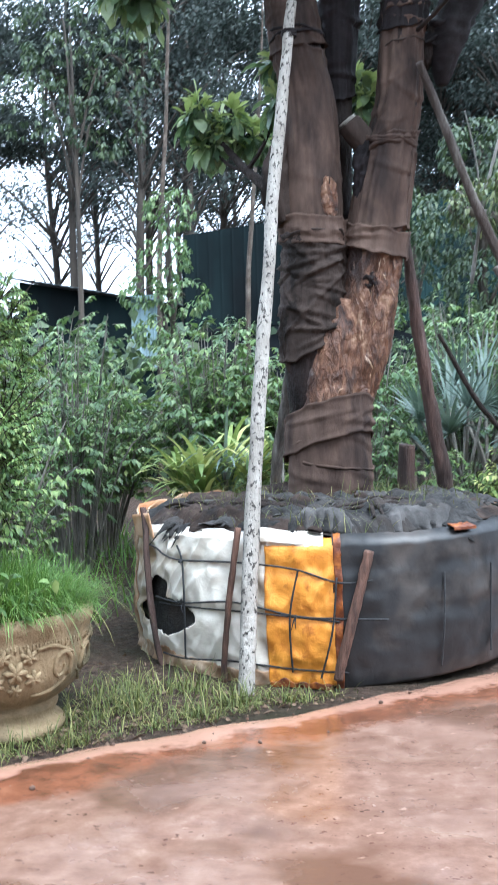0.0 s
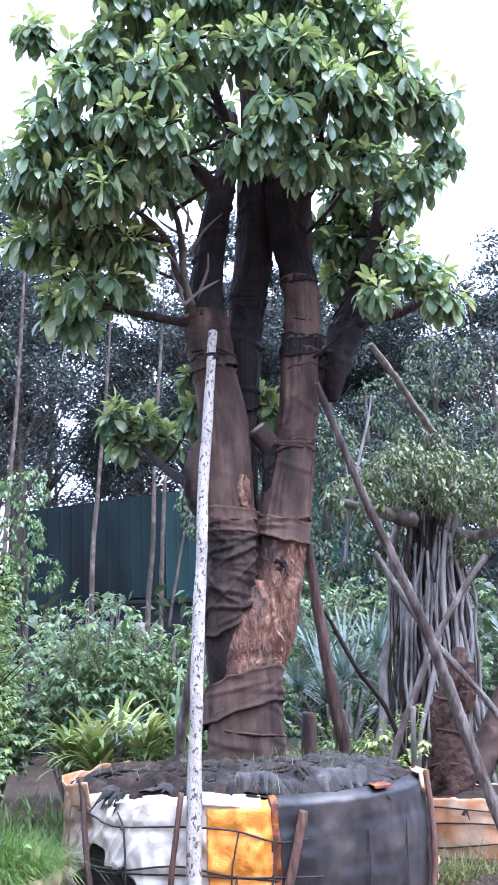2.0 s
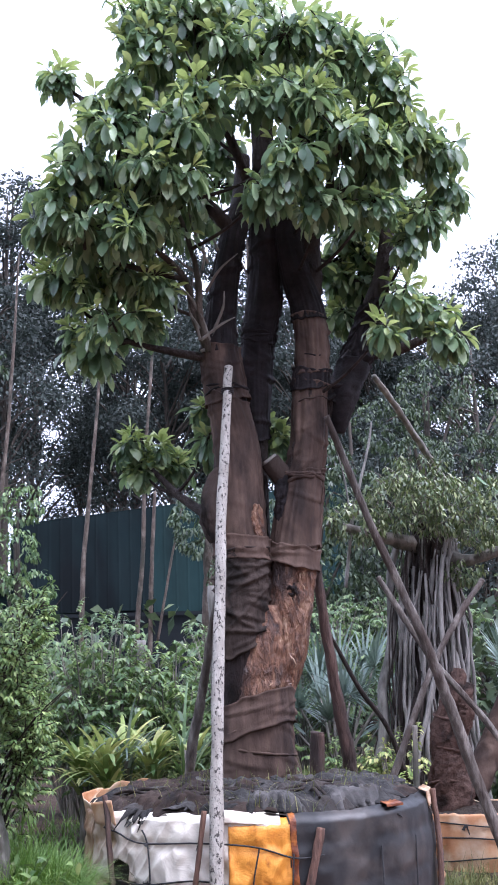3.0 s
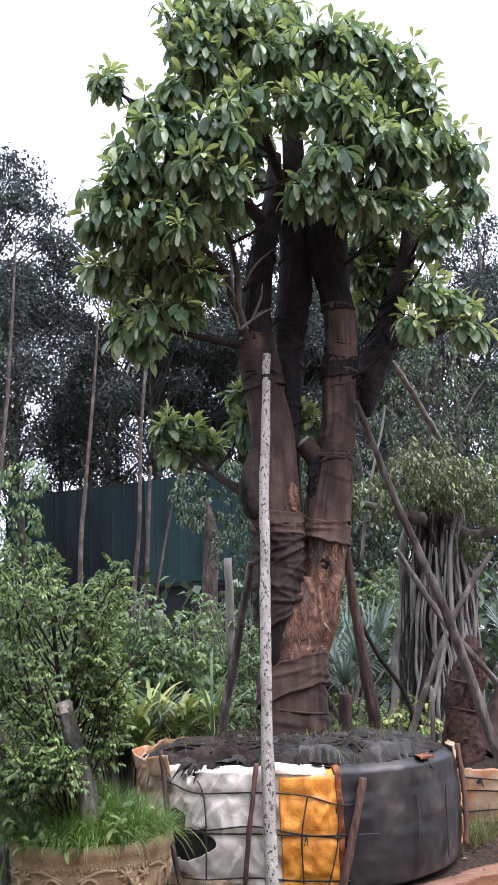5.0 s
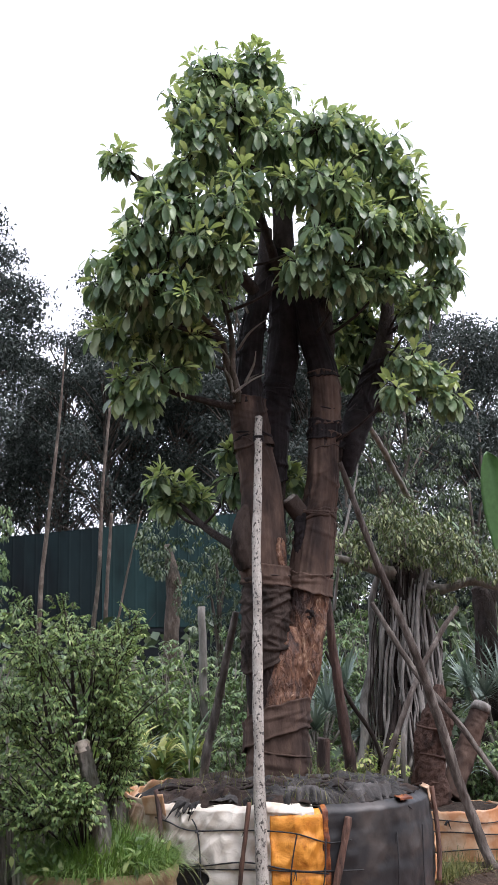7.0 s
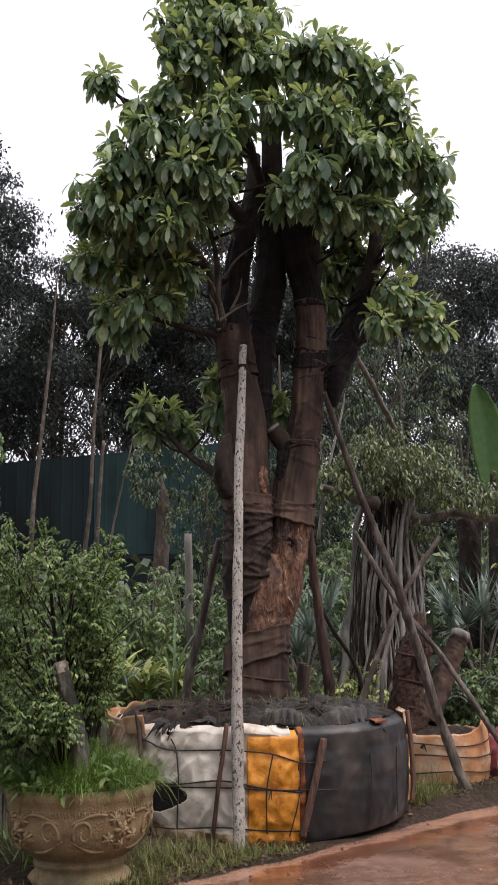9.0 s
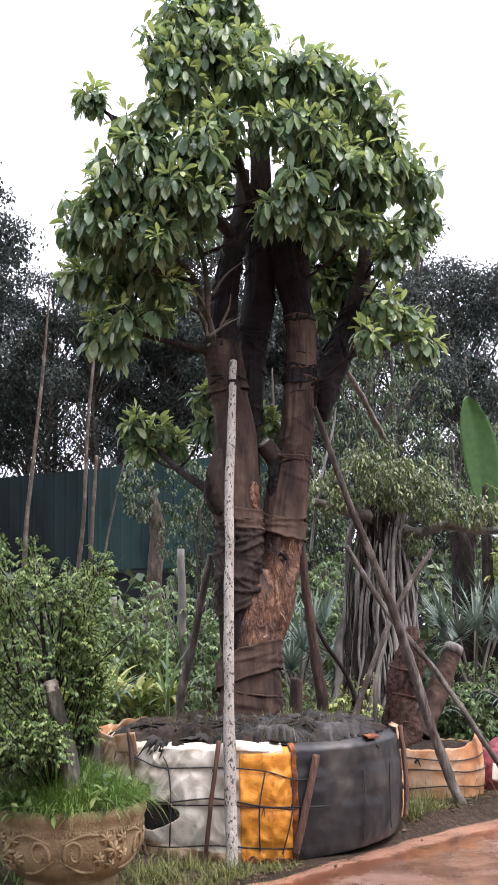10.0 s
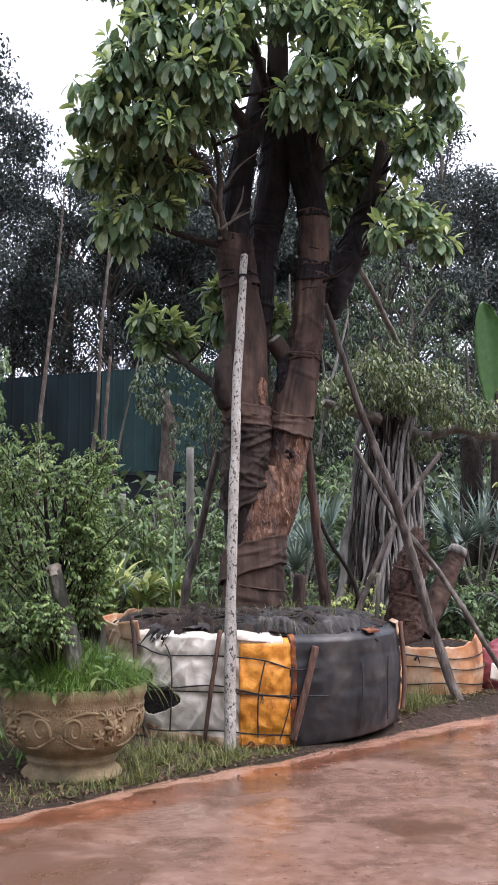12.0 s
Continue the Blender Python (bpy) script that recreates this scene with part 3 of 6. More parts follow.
panel("black_sheet", 266.5, 372, 0.0, lambda d: 0.755 + 0.06 * max(0, (d - 290) / 50) * (1 if d < 340 else 0.5) + 0.01 * noise.noise(Vector((d * 0.3, 3, 0))), M["black_tarp"], "faded black tarpaulin", (), 0.012, 120, 44, 0.5)
panel("back_sheet", 12, 172, 0.0, lambda d: 0.80 + 0.06 * math.exp(-((d - 140) / 25) ** 2) + 0.01 * math.sin(d * 0.4), M["tan_tarp"], "orange tarpaulin edge at the back", (), 0.004, 100)


panel("torn_edge", 300, 307, 0.765, lambda d: 0.785 + 0.012 * noise.noise(Vector((d * 0.9, 2, 0))), M["scorched_tarp"], "torn orange rim showing under the black sheet", (), 0.020, 14, 6)
panel("faded_rim", 326, 334, 0.71, lambda d: 0.80 + 0.04 * (d - 317) / 20 + 0.02 * noise.noise(Vector((d * 0.5, 2, 0))), M["stained_tarp"], "faded tan rim of the wrapping", (), 0.018, 30, 14)
for lo, hi in ((0.05, 0.17), (0.16, 0.27), (0.29, 0.44)):
    part("orange_fold", Shape().grid(14, 14, lambda u, v: ball_at(333 + 9 * u, lo + (hi - lo) * v, 0.018 + 0.035 * math.sin(math.pi * v) * math.sin(math.pi * u))), M["tan_tarp"], ball, "bulging orange fold tied in by the cord", thick=0.004)


def cord(pts, r=0.0052):
    c = [(*ball_at(d, z, 0.030, 1.0), r) for d, z in pts]
    part("cord", Shape().tube(c, 6, rings=len(c) * 10), M["cord"], ball)


cord([(190, 0.69), (202, 0.66), (212, 0.632), (222, 0.615), (239, 0.622), (255, 0.60), (268, 0.535), (276, 0.54)])
cord([(203, 0.40), (222, 0.392), (239, 0.424), (255, 0.368), (268, 0.357), (280, 0.34)])
cord([(205, 0.37), (222, 0.372), (245, 0.376), (268, 0.342)])
cord([(206, 0.10), (222, 0.098), (238, 0.12), (254, 0.095), (270, 0.09)])
cord([(219, 0.69), (222, 0.61), (223.5, 0.42), (222.3, 0.10)])
cord([(256.5, 0.595), (254, 0.36), (254, 0.08)])
cord([(296, 0.55), (294.8, 0.3), (294.6, 0.06)])
cord([(311, 0.57), (310.6, 0.3), (310, 0.08)])
cord([(267.5, 0.56), (266.0, 0.30), (262.5, 0.06)])
for d, z in ((222, 0.615), (239, 0.622), (222.5, 0.40), (255.5, 0.37)):
    s = Shape()
    for k in range(3):
        a, b = rnd.uniform(-1.6, 1.6), rnd.uniform(-0.07, 0.03)
        s.tube([(*ball_at(d, z, 0.024, 0.6), 0.006), (*ball_at(d + a * 0.5, z + b * 0.5, 0.05, 0.6), 0.003), (*ball_at(d + a, z + b, 0.034, 0.6), 0.002)], 5, rings=8)
    part("knot", s, M["cord"], ball, "loose ends of knotted cord")


def stake(d0, z0, d1, z1, r, mat):
    pts = []
    for k in range(9):
        t = k / 8
        q = ball_at(d0 + (d1 - d0) * t, z0 + (z1 - z0) * t, 0.045, 0.0)
        pts.append((*q, r * (1 + 0.12 * noise.noise(Vector((t * 4, d0, 0))))))
    part("stake", Shape().tube(pts, 11, 0.22, 9, 30, seed=d0, flat=0.8), mat, ball)


stake(209, -0.02, 190, 0.87, 0.021, M["wood_red"])
stake(235.1, -0.02, 240.6, 0.80, 0.019, M["wood_stake"])
stake(267.2, 0.06, 275.4, 0.69, 0.030, M["wood_stake"])
stake(325.0, 0.10, 331.0, 0.82, 0.022, M["wood_stake"])
stake(327.5, 0.10, 333.5, 0.80, 0.016, M["wood_grey"])
stake(100, 0.0, 100, 0.84, 0.02, M["wood_stake"])


def heap_z(x, y):
    """Height of the heaped top of the ball."""
    e = math.hypot(x - BC[0], y - BC[1]) / (rim(math.atan2(y - BC[1], x - BC[0])) - 0.045)
    fall = max(0.0, e - 1.0) * 1.3
    return 0.735 + 0.085 * (1 - min(e, 1.0) ** 3) - fall + 0.045 * noise.noise(Vector((x * 4, y * 4, 1))) + 0.02 * noise.noise(Vector((x * 13, y * 13, 4)))


def mound(u, v):
    a = 2 * math.pi * u
    r = (rim(a) - 0.045) * v
    x, y = BC[0] + r * math.cos(a), BC[1] + r * math.sin(a)
    return (x, y, heap_z(x, y))


part("soil_top", Shape().grid(90, 26, mound), M["root_soil"], ball, "dark soil heaped on top")


def crumple(x, y, seed):
    """Sharp-edged wrinkles of an old cloth."""
    p = Vector((x, y, seed))
    q = p + Vector((noise.noise(p * 3), noise.noise(p * 3 + Vector((5, 1, 2))), 0)) * 0.25
    r1 = 1 - abs(noise.noise(Vector((q.x * 5, q.y * 7, seed)))) * 2.2
    r2 = 1 - abs(noise.noise(Vector((q.x * 13, q.y * 17, seed + 4)))) * 2.2
    r3 = 1 - abs(noise.noise(Vector((q.x * 30, q.y * 34, seed + 8)))) * 2.2
    r0 = 1 - abs(noise.noise(Vector((q.x * 2.6, q.y * 4.2, seed + 2)))) * 2.2
    return 0.018 * r0 + 0.016 * r1 + 0.017 * r2 + 0.009 * r3


def cover(name, d0, d1, r0, r1, seed, lift, label, nx=150, ny=46, mat="cloth_black"):
    """A crumpled cloth lying over a sector of the top, its outer edge ragged."""
    def fn(u, v):
        a = radians(d0 + (d1 - d0) * (u + 0.015 * noise.noise(Vector((v * 6, seed, 3))) * (1 if u in (0, 1) else 0)))
        end = r1 + 0.055 * noise.noise(Vector((u * (d1 - d0) * 0.09, seed, 0))) + 0.03 * noise.noise(Vector((u * (d1 - d0) * 0.35, seed, 5)))
        r = (r0 + 0.06 * noise.noise(Vector((u * 9, seed, 8))) + (end - r0) * v) * rim(a) / 1.11
        x, y = BC[0] + r * math.cos(a), BC[1] + r * math.sin(a)
        edge = min(1.0, 6 * min(v, 1 - v, u + 0.02, 1.02 - u))
        return (x, y, max(heap_z(x, y), 0.70) + 0.006 + (lift + 0.02 + crumple(x, y, seed)) * edge)
    part(name, Shape().grid(nx, ny, fn), M[mat], ball, label, thick=0.003)


cover("cloth_cover", -110, 60, 0.30, 0.97, 1, 0.012, "crumpled black shade cloth full of dirt")
cover("cloth_cover", 170, 268, 0.35, 1.03, 2, 0.010, "muddy dark cloth in broad folds", mat="cloth_earthy")
cover("cloth_cover", 60, 175, 0.30, 1.04, 3, 0.02, "muddy dark cloth in broad folds", mat="cloth_earthy")
cover("cloth_cover", 228, 300, 0.62, 1.0, 6, 0.018, "fold of black shade cloth hanging over the rim", 90, 26)
cover("cloth_cover", 288, 318, 0.72, 0.99, 14, 0.03, "grey fold of cloth at the rim", 60, 20, "cloth_grey")
cover("cloth_cover", 200, 232, 0.7, 1.0, 17, 0.022, "fold of muddy cloth at the rim", 60, 20, "cloth_earthy")
cover("cloth_cover", 256, 280, 0.70, 0.99, 23, 0.03, "grey flap of cloth over the rim", 50, 24, "cloth_grey")
cover("cloth_cover", 285, 345, 0.55, 0.92, 9, 0.025, "fold of black shade cloth", 80, 26)
for k in range(70):
    a0, r, turn = rnd.uniform(3.0, 6.4), rnd.uniform(0.35, 0.90), rnd.uniform(-0.5, 0.5)
    wide, deep, seed = rnd.uniform(0.10, 0.26), rnd.uniform(0.04, 0.11), rnd.uniform(0, 50)
    mx, my = BC[0] + r * math.cos(a0) * rim(a0) / BR, BC[1] + r * math.sin(a0) * rim(a0) / BR

    def scrap(u, v):
        e = 1 + 0.35 * noise.noise(Vector((u * 3, v * 3, seed))) + 0.3 * noise.noise(Vector((u * 11, v * 11, seed)))
        du, dv = (u - 0.5) * 2 * wide * e, (v - 0.5) * 2 * deep * e
        x, y = mx + du * math.cos(turn) - dv * math.sin(turn), my + du * math.sin(turn) + dv * math.cos(turn)
        return (x, y, heap_z(x, y) + 0.035 + 0.03 * v + 0.028 * noise.noise(Vector((x * 9, y * 13, seed))) + 0.014 * noise.noise(Vector((x * 26, y * 30, seed))))
    part("cloth_scrap", Shape().grid(22, 12, scrap), M[("cloth_black", "cloth_earthy", "cloth_black", "cloth_grey")[k % 4]], ball, "ragged scrap of dark cloth", thick=0.003)
for k in range(16):
    a0, r = rnd.uniform(3.3, 6.1), rnd.uniform(0.35, 0.86)
    p0 = Vector((BC[0] + r * math.cos(a0), BC[1] + r * math.sin(a0), 0.885 - 0.07 * r))
    d0 = Vector((rnd.gauss(0, 1), rnd.gauss(0, 0.5), 0)).normalized() * rnd.uniform(0.12, 0.3)
    part("root", Shape().tube([(*(p0 - d0), 0.008), (*(p0 - d0 * 0.3 + Vector((0, 0, 0.04))), 0.012), (*(p0 + d0 * 0.4 + Vector((0, 0, 0.025))), 0.010), (*(p0 + d0), 0.005)], 7, 0.2, 9, 14), M["bark_dark"], ball, "thin root poking out of the soil")
s = Shape()
for k in range(900):
    a, r = rnd.uniform(0, 2 * math.pi), 0.92 * math.sqrt(rnd.uniform(0.05, 0.95))
    s.blade((BC[0] + r * math.cos(a), BC[1] + r * math.sin(a), heap_z(BC[0] + r * math.cos(a), BC[1] + r * math.sin(a)) + 0.03), (rnd.gauss(0, 0.4), rnd.gauss(0, 0.4), 0.8), rnd.uniform(0.06, 0.2), 0.004, rnd.uniform(0.3, 2.2))
tagged(part("dry_weed", s, M["grass_dry"], ball, "dry grass stalks growing through the cloth"), kind="stuff")
flap = Shape().grid(30, 8, lambda u, v: (*ball_at(150 + 46 * u, 0.78, 0.01 + 0.03 * math.sin(u * 9) + 0.03 * v)[:2], 0.70 + 0.12 * v + 0.025 * math.sin(u * 7 + 1) * v))
part("orange_flap", flap, M["tan_tarp"], ball, "folded orange edge of the wrapping", thick=0.005)

# ---- the big tree ----
tree = thing("tree", "large transplanted tree, stems wrapped in brown cloth, broad-leaved crown", "tree", (0.46, 6.45, 0.75))
TRUNK = [(0.47, 6.47, 0.68, 0.27), (0.465, 6.46, 0.90, 0.24), (0.46, 6.45, 1.30, 0.228), (0.48, 6.45, 1.60, 0.228), (0.52, 6.45, 1.84, 0.21), (0.54, 6.45, 2.02, 0.16)]
LEFT = [(0.42, 6.44, 1.10, 0.12), (0.378, 6.41, 1.50, 0.157), (0.385, 6.41, 1.98, 0.172), (0.40, 6.42, 2.30, 0.165), (0.39, 6.43, 2.62, 0.166), (0.385, 6.44, 3.15, 0.152), (0.335, 6.45, 3.50, 0.138), (0.295, 6.45, 3.84, 0.124),
        (0.31, 6.47, 4.10, 0.104), (0.35, 6.48, 4.43, 0.094), (0.42, 6.50, 4.75, 0.086), (0.50, 6.55, 5.10, 0.07), (0.55, 6.60, 5.50, 0.05)]
MID = [(0.55, 6.62, 2.20, 0.085), (0.56, 6.65, 3.00, 0.088), (0.57, 6.65, 3.45, 0.10), (0.60, 6.65, 3.91, 0.11), (0.66, 6.66, 4.25, 0.122), (0.69, 6.66, 4.52, 0.115), (0.70, 6.66, 4.90, 0.105), (0.72, 6.66, 5.40, 0.095), (0.70, 6.64, 5.90, 0.08),
       (0.60, 6.60, 6.40, 0.06), (0.50, 6.55, 6.80, 0.03)]
RIGHT = [(0.555, 6.45, 1.34, 0.135), (0.65, 6.44, 1.70, 0.168), (0.70, 6.44, 1.96, 0.168), (0.755, 6.44, 2.28, 0.168), (0.80, 6.44, 2.59, 0.155), (0.86, 6.45, 2.90, 0.138), (0.92, 6.45, 3.19, 0.126), (0.945, 6.45, 3.50, 0.119), (0.975, 6.45, 3.88, 0.115),
         (0.96, 6.46, 4.20, 0.108), (0.90, 6.50, 4.49, 0.098), (0.87, 6.52, 4.80, 0.088), (0.90, 6.58, 5.20, 0.075), (1.0, 6.62, 5.70, 0.05), (1.08, 6.65, 6.0, 0.03)]
DARK = [(1.03, 6.55, 3.42, 0.08), (1.12, 6.60, 3.53, 0.10), (1.25, 6.63, 3.67, 0.115), (1.38, 6.64, 3.91, 0.113), (1.52, 6.64, 4.28, 0.09), (1.63, 6.64, 4.59, 0.073), (1.69, 6.64, 5.03, 0.052), (1.71, 6.64, 5.47, 0.03)]


def limb(line):
    """Gives the middle and the radius of a limb at a height."""
    P, R = smooth_line([Vector(p[:3]) for p in line], [p[3] for p in line], 90)

    def at(z):
        for p, q, r, w in zip(P, P[1:], R, R[1:]):
            if p.z <= z <= q.z:
                u = (z - p.z) / max(q.z - p.z, 1e-6)
                return p.lerp(q, u), r + (w - r) * u
        return (P[0], R[0]) if z < P[0].z else (P[-1], R[-1])
    return at


def sleeve(line, z0, z1, mat, label, folds=9, amp=0.012, low=(0.0, 0.0), high=(0.0, 0.0), grow=0.008, seed=1, ridge=0.022, slant=0.11):
    """Cloth wound on a limb: slanting draped folds and uneven hems; low and high give the slant of a hem and where it is highest."""
    at = limb(line)
    dice = random.Random(seed)
    F = [(dice.uniform(z0, z1), dice.uniform(-slant, slant), dice.uniform(0, 6.28), dice.uniform(0, 6.28), dice.uniform(0.6, 1.6), dice.uniform(0.4, 1.0), dice.uniform(0.6, 1.5)) for _ in range(folds)]

    def fn(u, v):
        a = u * 2 * math.pi
        c, s = math.cos(a), math.sin(a)
        wave = 0.018 * noise.noise(Vector((c * 2.2, s * 2.2, seed))) + 0.008 * noise.noise(Vector((c * 6, s * 6, seed + 3)))
        lo = z0 + low[0] * math.cos(a - low[1]) + wave
        hi = z1 + high[0] * math.cos(a - high[1]) + 0.018 * noise.noise(Vector((c * 2.5, s * 2.5, seed + 7)))
        z = lo + (hi - lo) * v
        p, r = at(z)
        out = grow + 0.012 * noise.noise(Vector((c * 1.6, s * 1.6, z * 2.3 + seed))) + 0.004 * noise.noise(Vector((c * 5, s * 5, z * 9 + seed)))
        out += 0.010 * (1.05 - 2.2 * abs(noise.noise(Vector((c * 2.6, s * 2.6, z * 0.8 + seed * 3))))) + 0.005 * (0.4 - 2.2 * abs(noise.noise(Vector((c * 6 + z * 2, s * 6, z * 1.6 + seed)))))
        for zk, tilt, ph, mid, wide, h, w in F:
            near = math.exp(-(((a - mid + math.pi) % (2 * math.pi) - math.pi) / wide) ** 2)
            e = (z - zk - tilt * math.cos(a - ph) - 0.04 * (1 - near)) / (ridge * w)
            out += amp * h * near * (math.exp(-e * e) if e > 0 else math.exp(-e * e * 3.5)) - amp * 0.35 * h * near * math.exp(-((e + 1.1) * 2) ** 2)
        rim = min(v, 1 - v) * (hi - lo)
        out += 0.010 * math.exp(-(rim / 0.014) ** 2)
        return (p.x + (r + out) * c, p.y + (r + out) * s, z)
    return part("cloth_wrap", Shape().grid(110, max(8, int((z1 - z0) * 85)), fn), M[mat], tree, label, thick=0.007)


part("trunk", Shape().tube(TRUNK, 56, 0.07, 10, 70, seed=1), M["bark"], tree, "short stout trunk with torn reddish bark")
part("stem", Shape().tube(LEFT, 40, 0.03, 5, 120, seed=2), M["bark_black"], tree, "stem with bark painted black for shade below its wrapping")
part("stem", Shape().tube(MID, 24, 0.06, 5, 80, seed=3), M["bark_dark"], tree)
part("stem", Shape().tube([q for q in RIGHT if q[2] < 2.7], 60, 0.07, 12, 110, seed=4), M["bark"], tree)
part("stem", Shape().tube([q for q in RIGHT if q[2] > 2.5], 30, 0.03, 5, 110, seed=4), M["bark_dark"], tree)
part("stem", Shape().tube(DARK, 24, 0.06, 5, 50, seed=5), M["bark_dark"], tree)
SMOOTH, FOLDED = "smooth brown cloth wound round the stem", "cloth in sagging folds wound round the stem"
sleeve(TRUNK, 0.72, 1.22, "cloth", SMOOTH, 9, 0.009, (0, 0), (0.05, -0.4), 0.010, 11, 0.03)
sleeve(TRUNK, 1.16, 1.37, "cloth", "diagonal band of brown cloth round the trunk", 8, 0.020, (0.09, -0.7), (0.10, -0.9), 0.020, 12, 0.018, 0.2)
sleeve(LEFT, 1.78, 2.42, "cloth_mid", FOLDED, 46, 0.026, (0.12, 0.6), (0.02, 1.0), 0.016, 13, 0.015, 0.24)
sleeve(LEFT, 2.36, 2.50, "cloth", "thick rolled hem of cloth", 9, 0.020, (0.03, 2.0), (0.02, 3.0), 0.024, 14, 0.016)
sleeve(LEFT, 2.46, 3.56, "cloth", SMOOTH, 10, 0.012, (0.05, 2.6), (0.10, 2.2), 0.008, 15, 0.03)
sleeve(LEFT, 3.48, 3.92, "cloth", SMOOTH, 8, 0.012, (0.03, 0.3), (0.04, 2.2), 0.014, 16, 0.022)
sleeve(LEFT, 3.86, 4.95, "cloth_dark", "cloth darkened for crown shade round the upper stem", 18, 0.018, (0.03, 1), (0.1, 0), 0.006, 17, 0.024)
sleeve(RIGHT, 2.30, 2.44, "cloth", "thick rolled hem of cloth", 8, 0.018, (0.06, 2.6), (0.05, 2.4), 0.022, 18, 0.018)
sleeve(RIGHT, 2.40, 2.98, "cloth", SMOOTH, 7, 0.009, (0.02, 0), (0.02, 1), 0.010, 19, 0.03)
sleeve(RIGHT, 2.92, 3.64, "cloth", SMOOTH, 11, 0.010, (0.02, 0), (0.03, 2.5), 0.006, 20, 0.024)
sleeve(RIGHT, 3.58, 3.74, "cloth_dark", "dark band of cloth", 5, 0.010, (0.02, 1), (0.03, 2), 0.012, 21, 0.02)
sleeve(RIGHT, 3.70, 4.16, "cloth", SMOOTH, 9, 0.009, (0.02, 1), (0.01, 2), 0.008, 22, 0.024)
sleeve(RIGHT, 4.12, 4.95, "cloth_dark", "cloth darkened for crown shade round the upper stem", 12, 0.014, (0.02, 1), (0.06, 0), 0.010, 23, 0.024)
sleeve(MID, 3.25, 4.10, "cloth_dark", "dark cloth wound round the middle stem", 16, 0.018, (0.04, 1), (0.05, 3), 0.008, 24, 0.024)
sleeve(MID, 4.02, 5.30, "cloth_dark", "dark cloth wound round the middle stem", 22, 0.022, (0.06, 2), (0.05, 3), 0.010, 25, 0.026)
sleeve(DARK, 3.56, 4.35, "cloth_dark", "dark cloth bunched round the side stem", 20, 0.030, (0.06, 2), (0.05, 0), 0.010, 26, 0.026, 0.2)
KNOT = (0.715, 6.26, 2.10)
part("cut_stub", Shape().tube([(0.84, 6.47, 2.66, 0.085), (0.75, 6.45, 2.88, 0.08), (0.62, 6.43, 3.05, 0.074)], 24, 0.05, 4, 20), M["cloth_mid"], tree, "sawn branch stub wrapped in cloth")
part("cut_face", Shape().tube([(0.625, 6.43, 3.043, 0.062), (0.608, 6.428, 3.066, 0.060)], 20), M["bark_grey"], tree, "weathered sawn end")
part("stub", Shape().tube([(1.33, 6.60, 3.83, 0.125), (1.24, 6.56, 3.57, 0.105), (1.195, 6.54, 3.40, 0.07), (1.18, 6.54, 3.28, 0.03)], 26, 0.22, 8, 40), M["cloth_dark"], tree, "dark cloth bundled round a branch stub")
rnd.seed(31)
lumps = Shape()
for k in range(9):
    t = rnd.uniform(0, 6.28)
    e = rnd.uniform(0.01, 0.055)
    p = Vector((KNOT[0] + e * math.cos(t), KNOT[1] + 0.02 + 0.25 * e, KNOT[2] + 1.2 * e * math.sin(t)))
    r = rnd.uniform(0.016, 0.030)
    lumps.tube([(p.x - r, p.y, p.z - r * 0.4, r * 0.4), (p.x, p.y, p.z, r), (p.x + r, p.y, p.z + r * 0.5, r * 0.35)], 9, 0.5, 30, 8, seed=k)
part("knot", lumps, M["bark_black"], tree, "dark lumpy knot where a branch was cut")
right_at, trunk_at = limb(RIGHT), limb(TRUNK)
for mat, count, label in (("bark", 110, "torn flakes of red-brown bark"), ("bark_torn", 26, "pale torn edges of bark")):
    flakes = Shape()
    for k in range(count):
        z = rnd.uniform(1.36, 2.26)
        p, rr = right_at(z)
        q, qq = trunk_at(z)
        t = rnd.gauss(-1.45, 0.5)
        if abs(t + 1.45) > 1.0:
            continue
        if z < 1.75 and t < -1.75:
            continue
        x, y = p.x + (rr + 0.004) * math.cos(t), p.y + (rr + 0.004) * math.sin(t)
        if z < 1.95 and math.hypot(x - q.x, y - q.y) < qq:
            x, y = q.x + (qq + 0.006) * math.cos(t), q.y + (qq + 0.006) * math.sin(t)
        flakes.card((x, y, z), (-math.sin(t) * rnd.gauss(0.1, 0.3) + 0.06 * math.cos(t), 0.06 * math.sin(t) + math.cos(t) * 0.1, rnd.choice((-1, 1))), rnd.uniform(0.03, 0.075), rnd.uniform(0.006, 0.014), rnd.gauss(1.57, 0.2))
    tagged(part("bark_flake", flakes, M[mat], tree, label), kind="stuff")


def tie(c, r, tilt, rad=0.012, turns=2, mat="cloth"):
    s = Shape()
    for k in range(turns):
        pts = []
        for i in range(25):
            a = 2 * math.pi * i / 24
            pts.append((c[0] + r * math.cos(a), c[1] + r * math.sin(a), c[2] + tilt * math.cos(a + 0.6 + k * 1.7) + 0.022 * k + 0.03 * noise.noise(Vector((math.cos(a) * 1.5, math.sin(a) * 1.5 + k * 3, c[2]))), rad))
        s.tube(pts, 8, 0.45, 30, 90)
    part("tie", s, M[mat], tree, "twisted cloth tie")


tie((0.855, 6.45, 2.89), 0.152, 0.03, 0.013, 3)
tie((0.465, 6.455, 1.08), 0.253, -0.05, 0.009, 1)
tie((0.97, 6.45, 3.82), 0.125, 0.01, 0.006, 1, "cloth_dark")
tie((0.945, 6.45, 3.48), 0.128, 0.03, 0.006, 1, "cloth_mid")
tie((0.33, 6.45, 3.55), 0.152, 0.02, 0.012, 2, "cloth_dark")
tie((0.62, 6.65, 4.02), 0.128, 0.03, 0.010, 2, "cloth_dark")
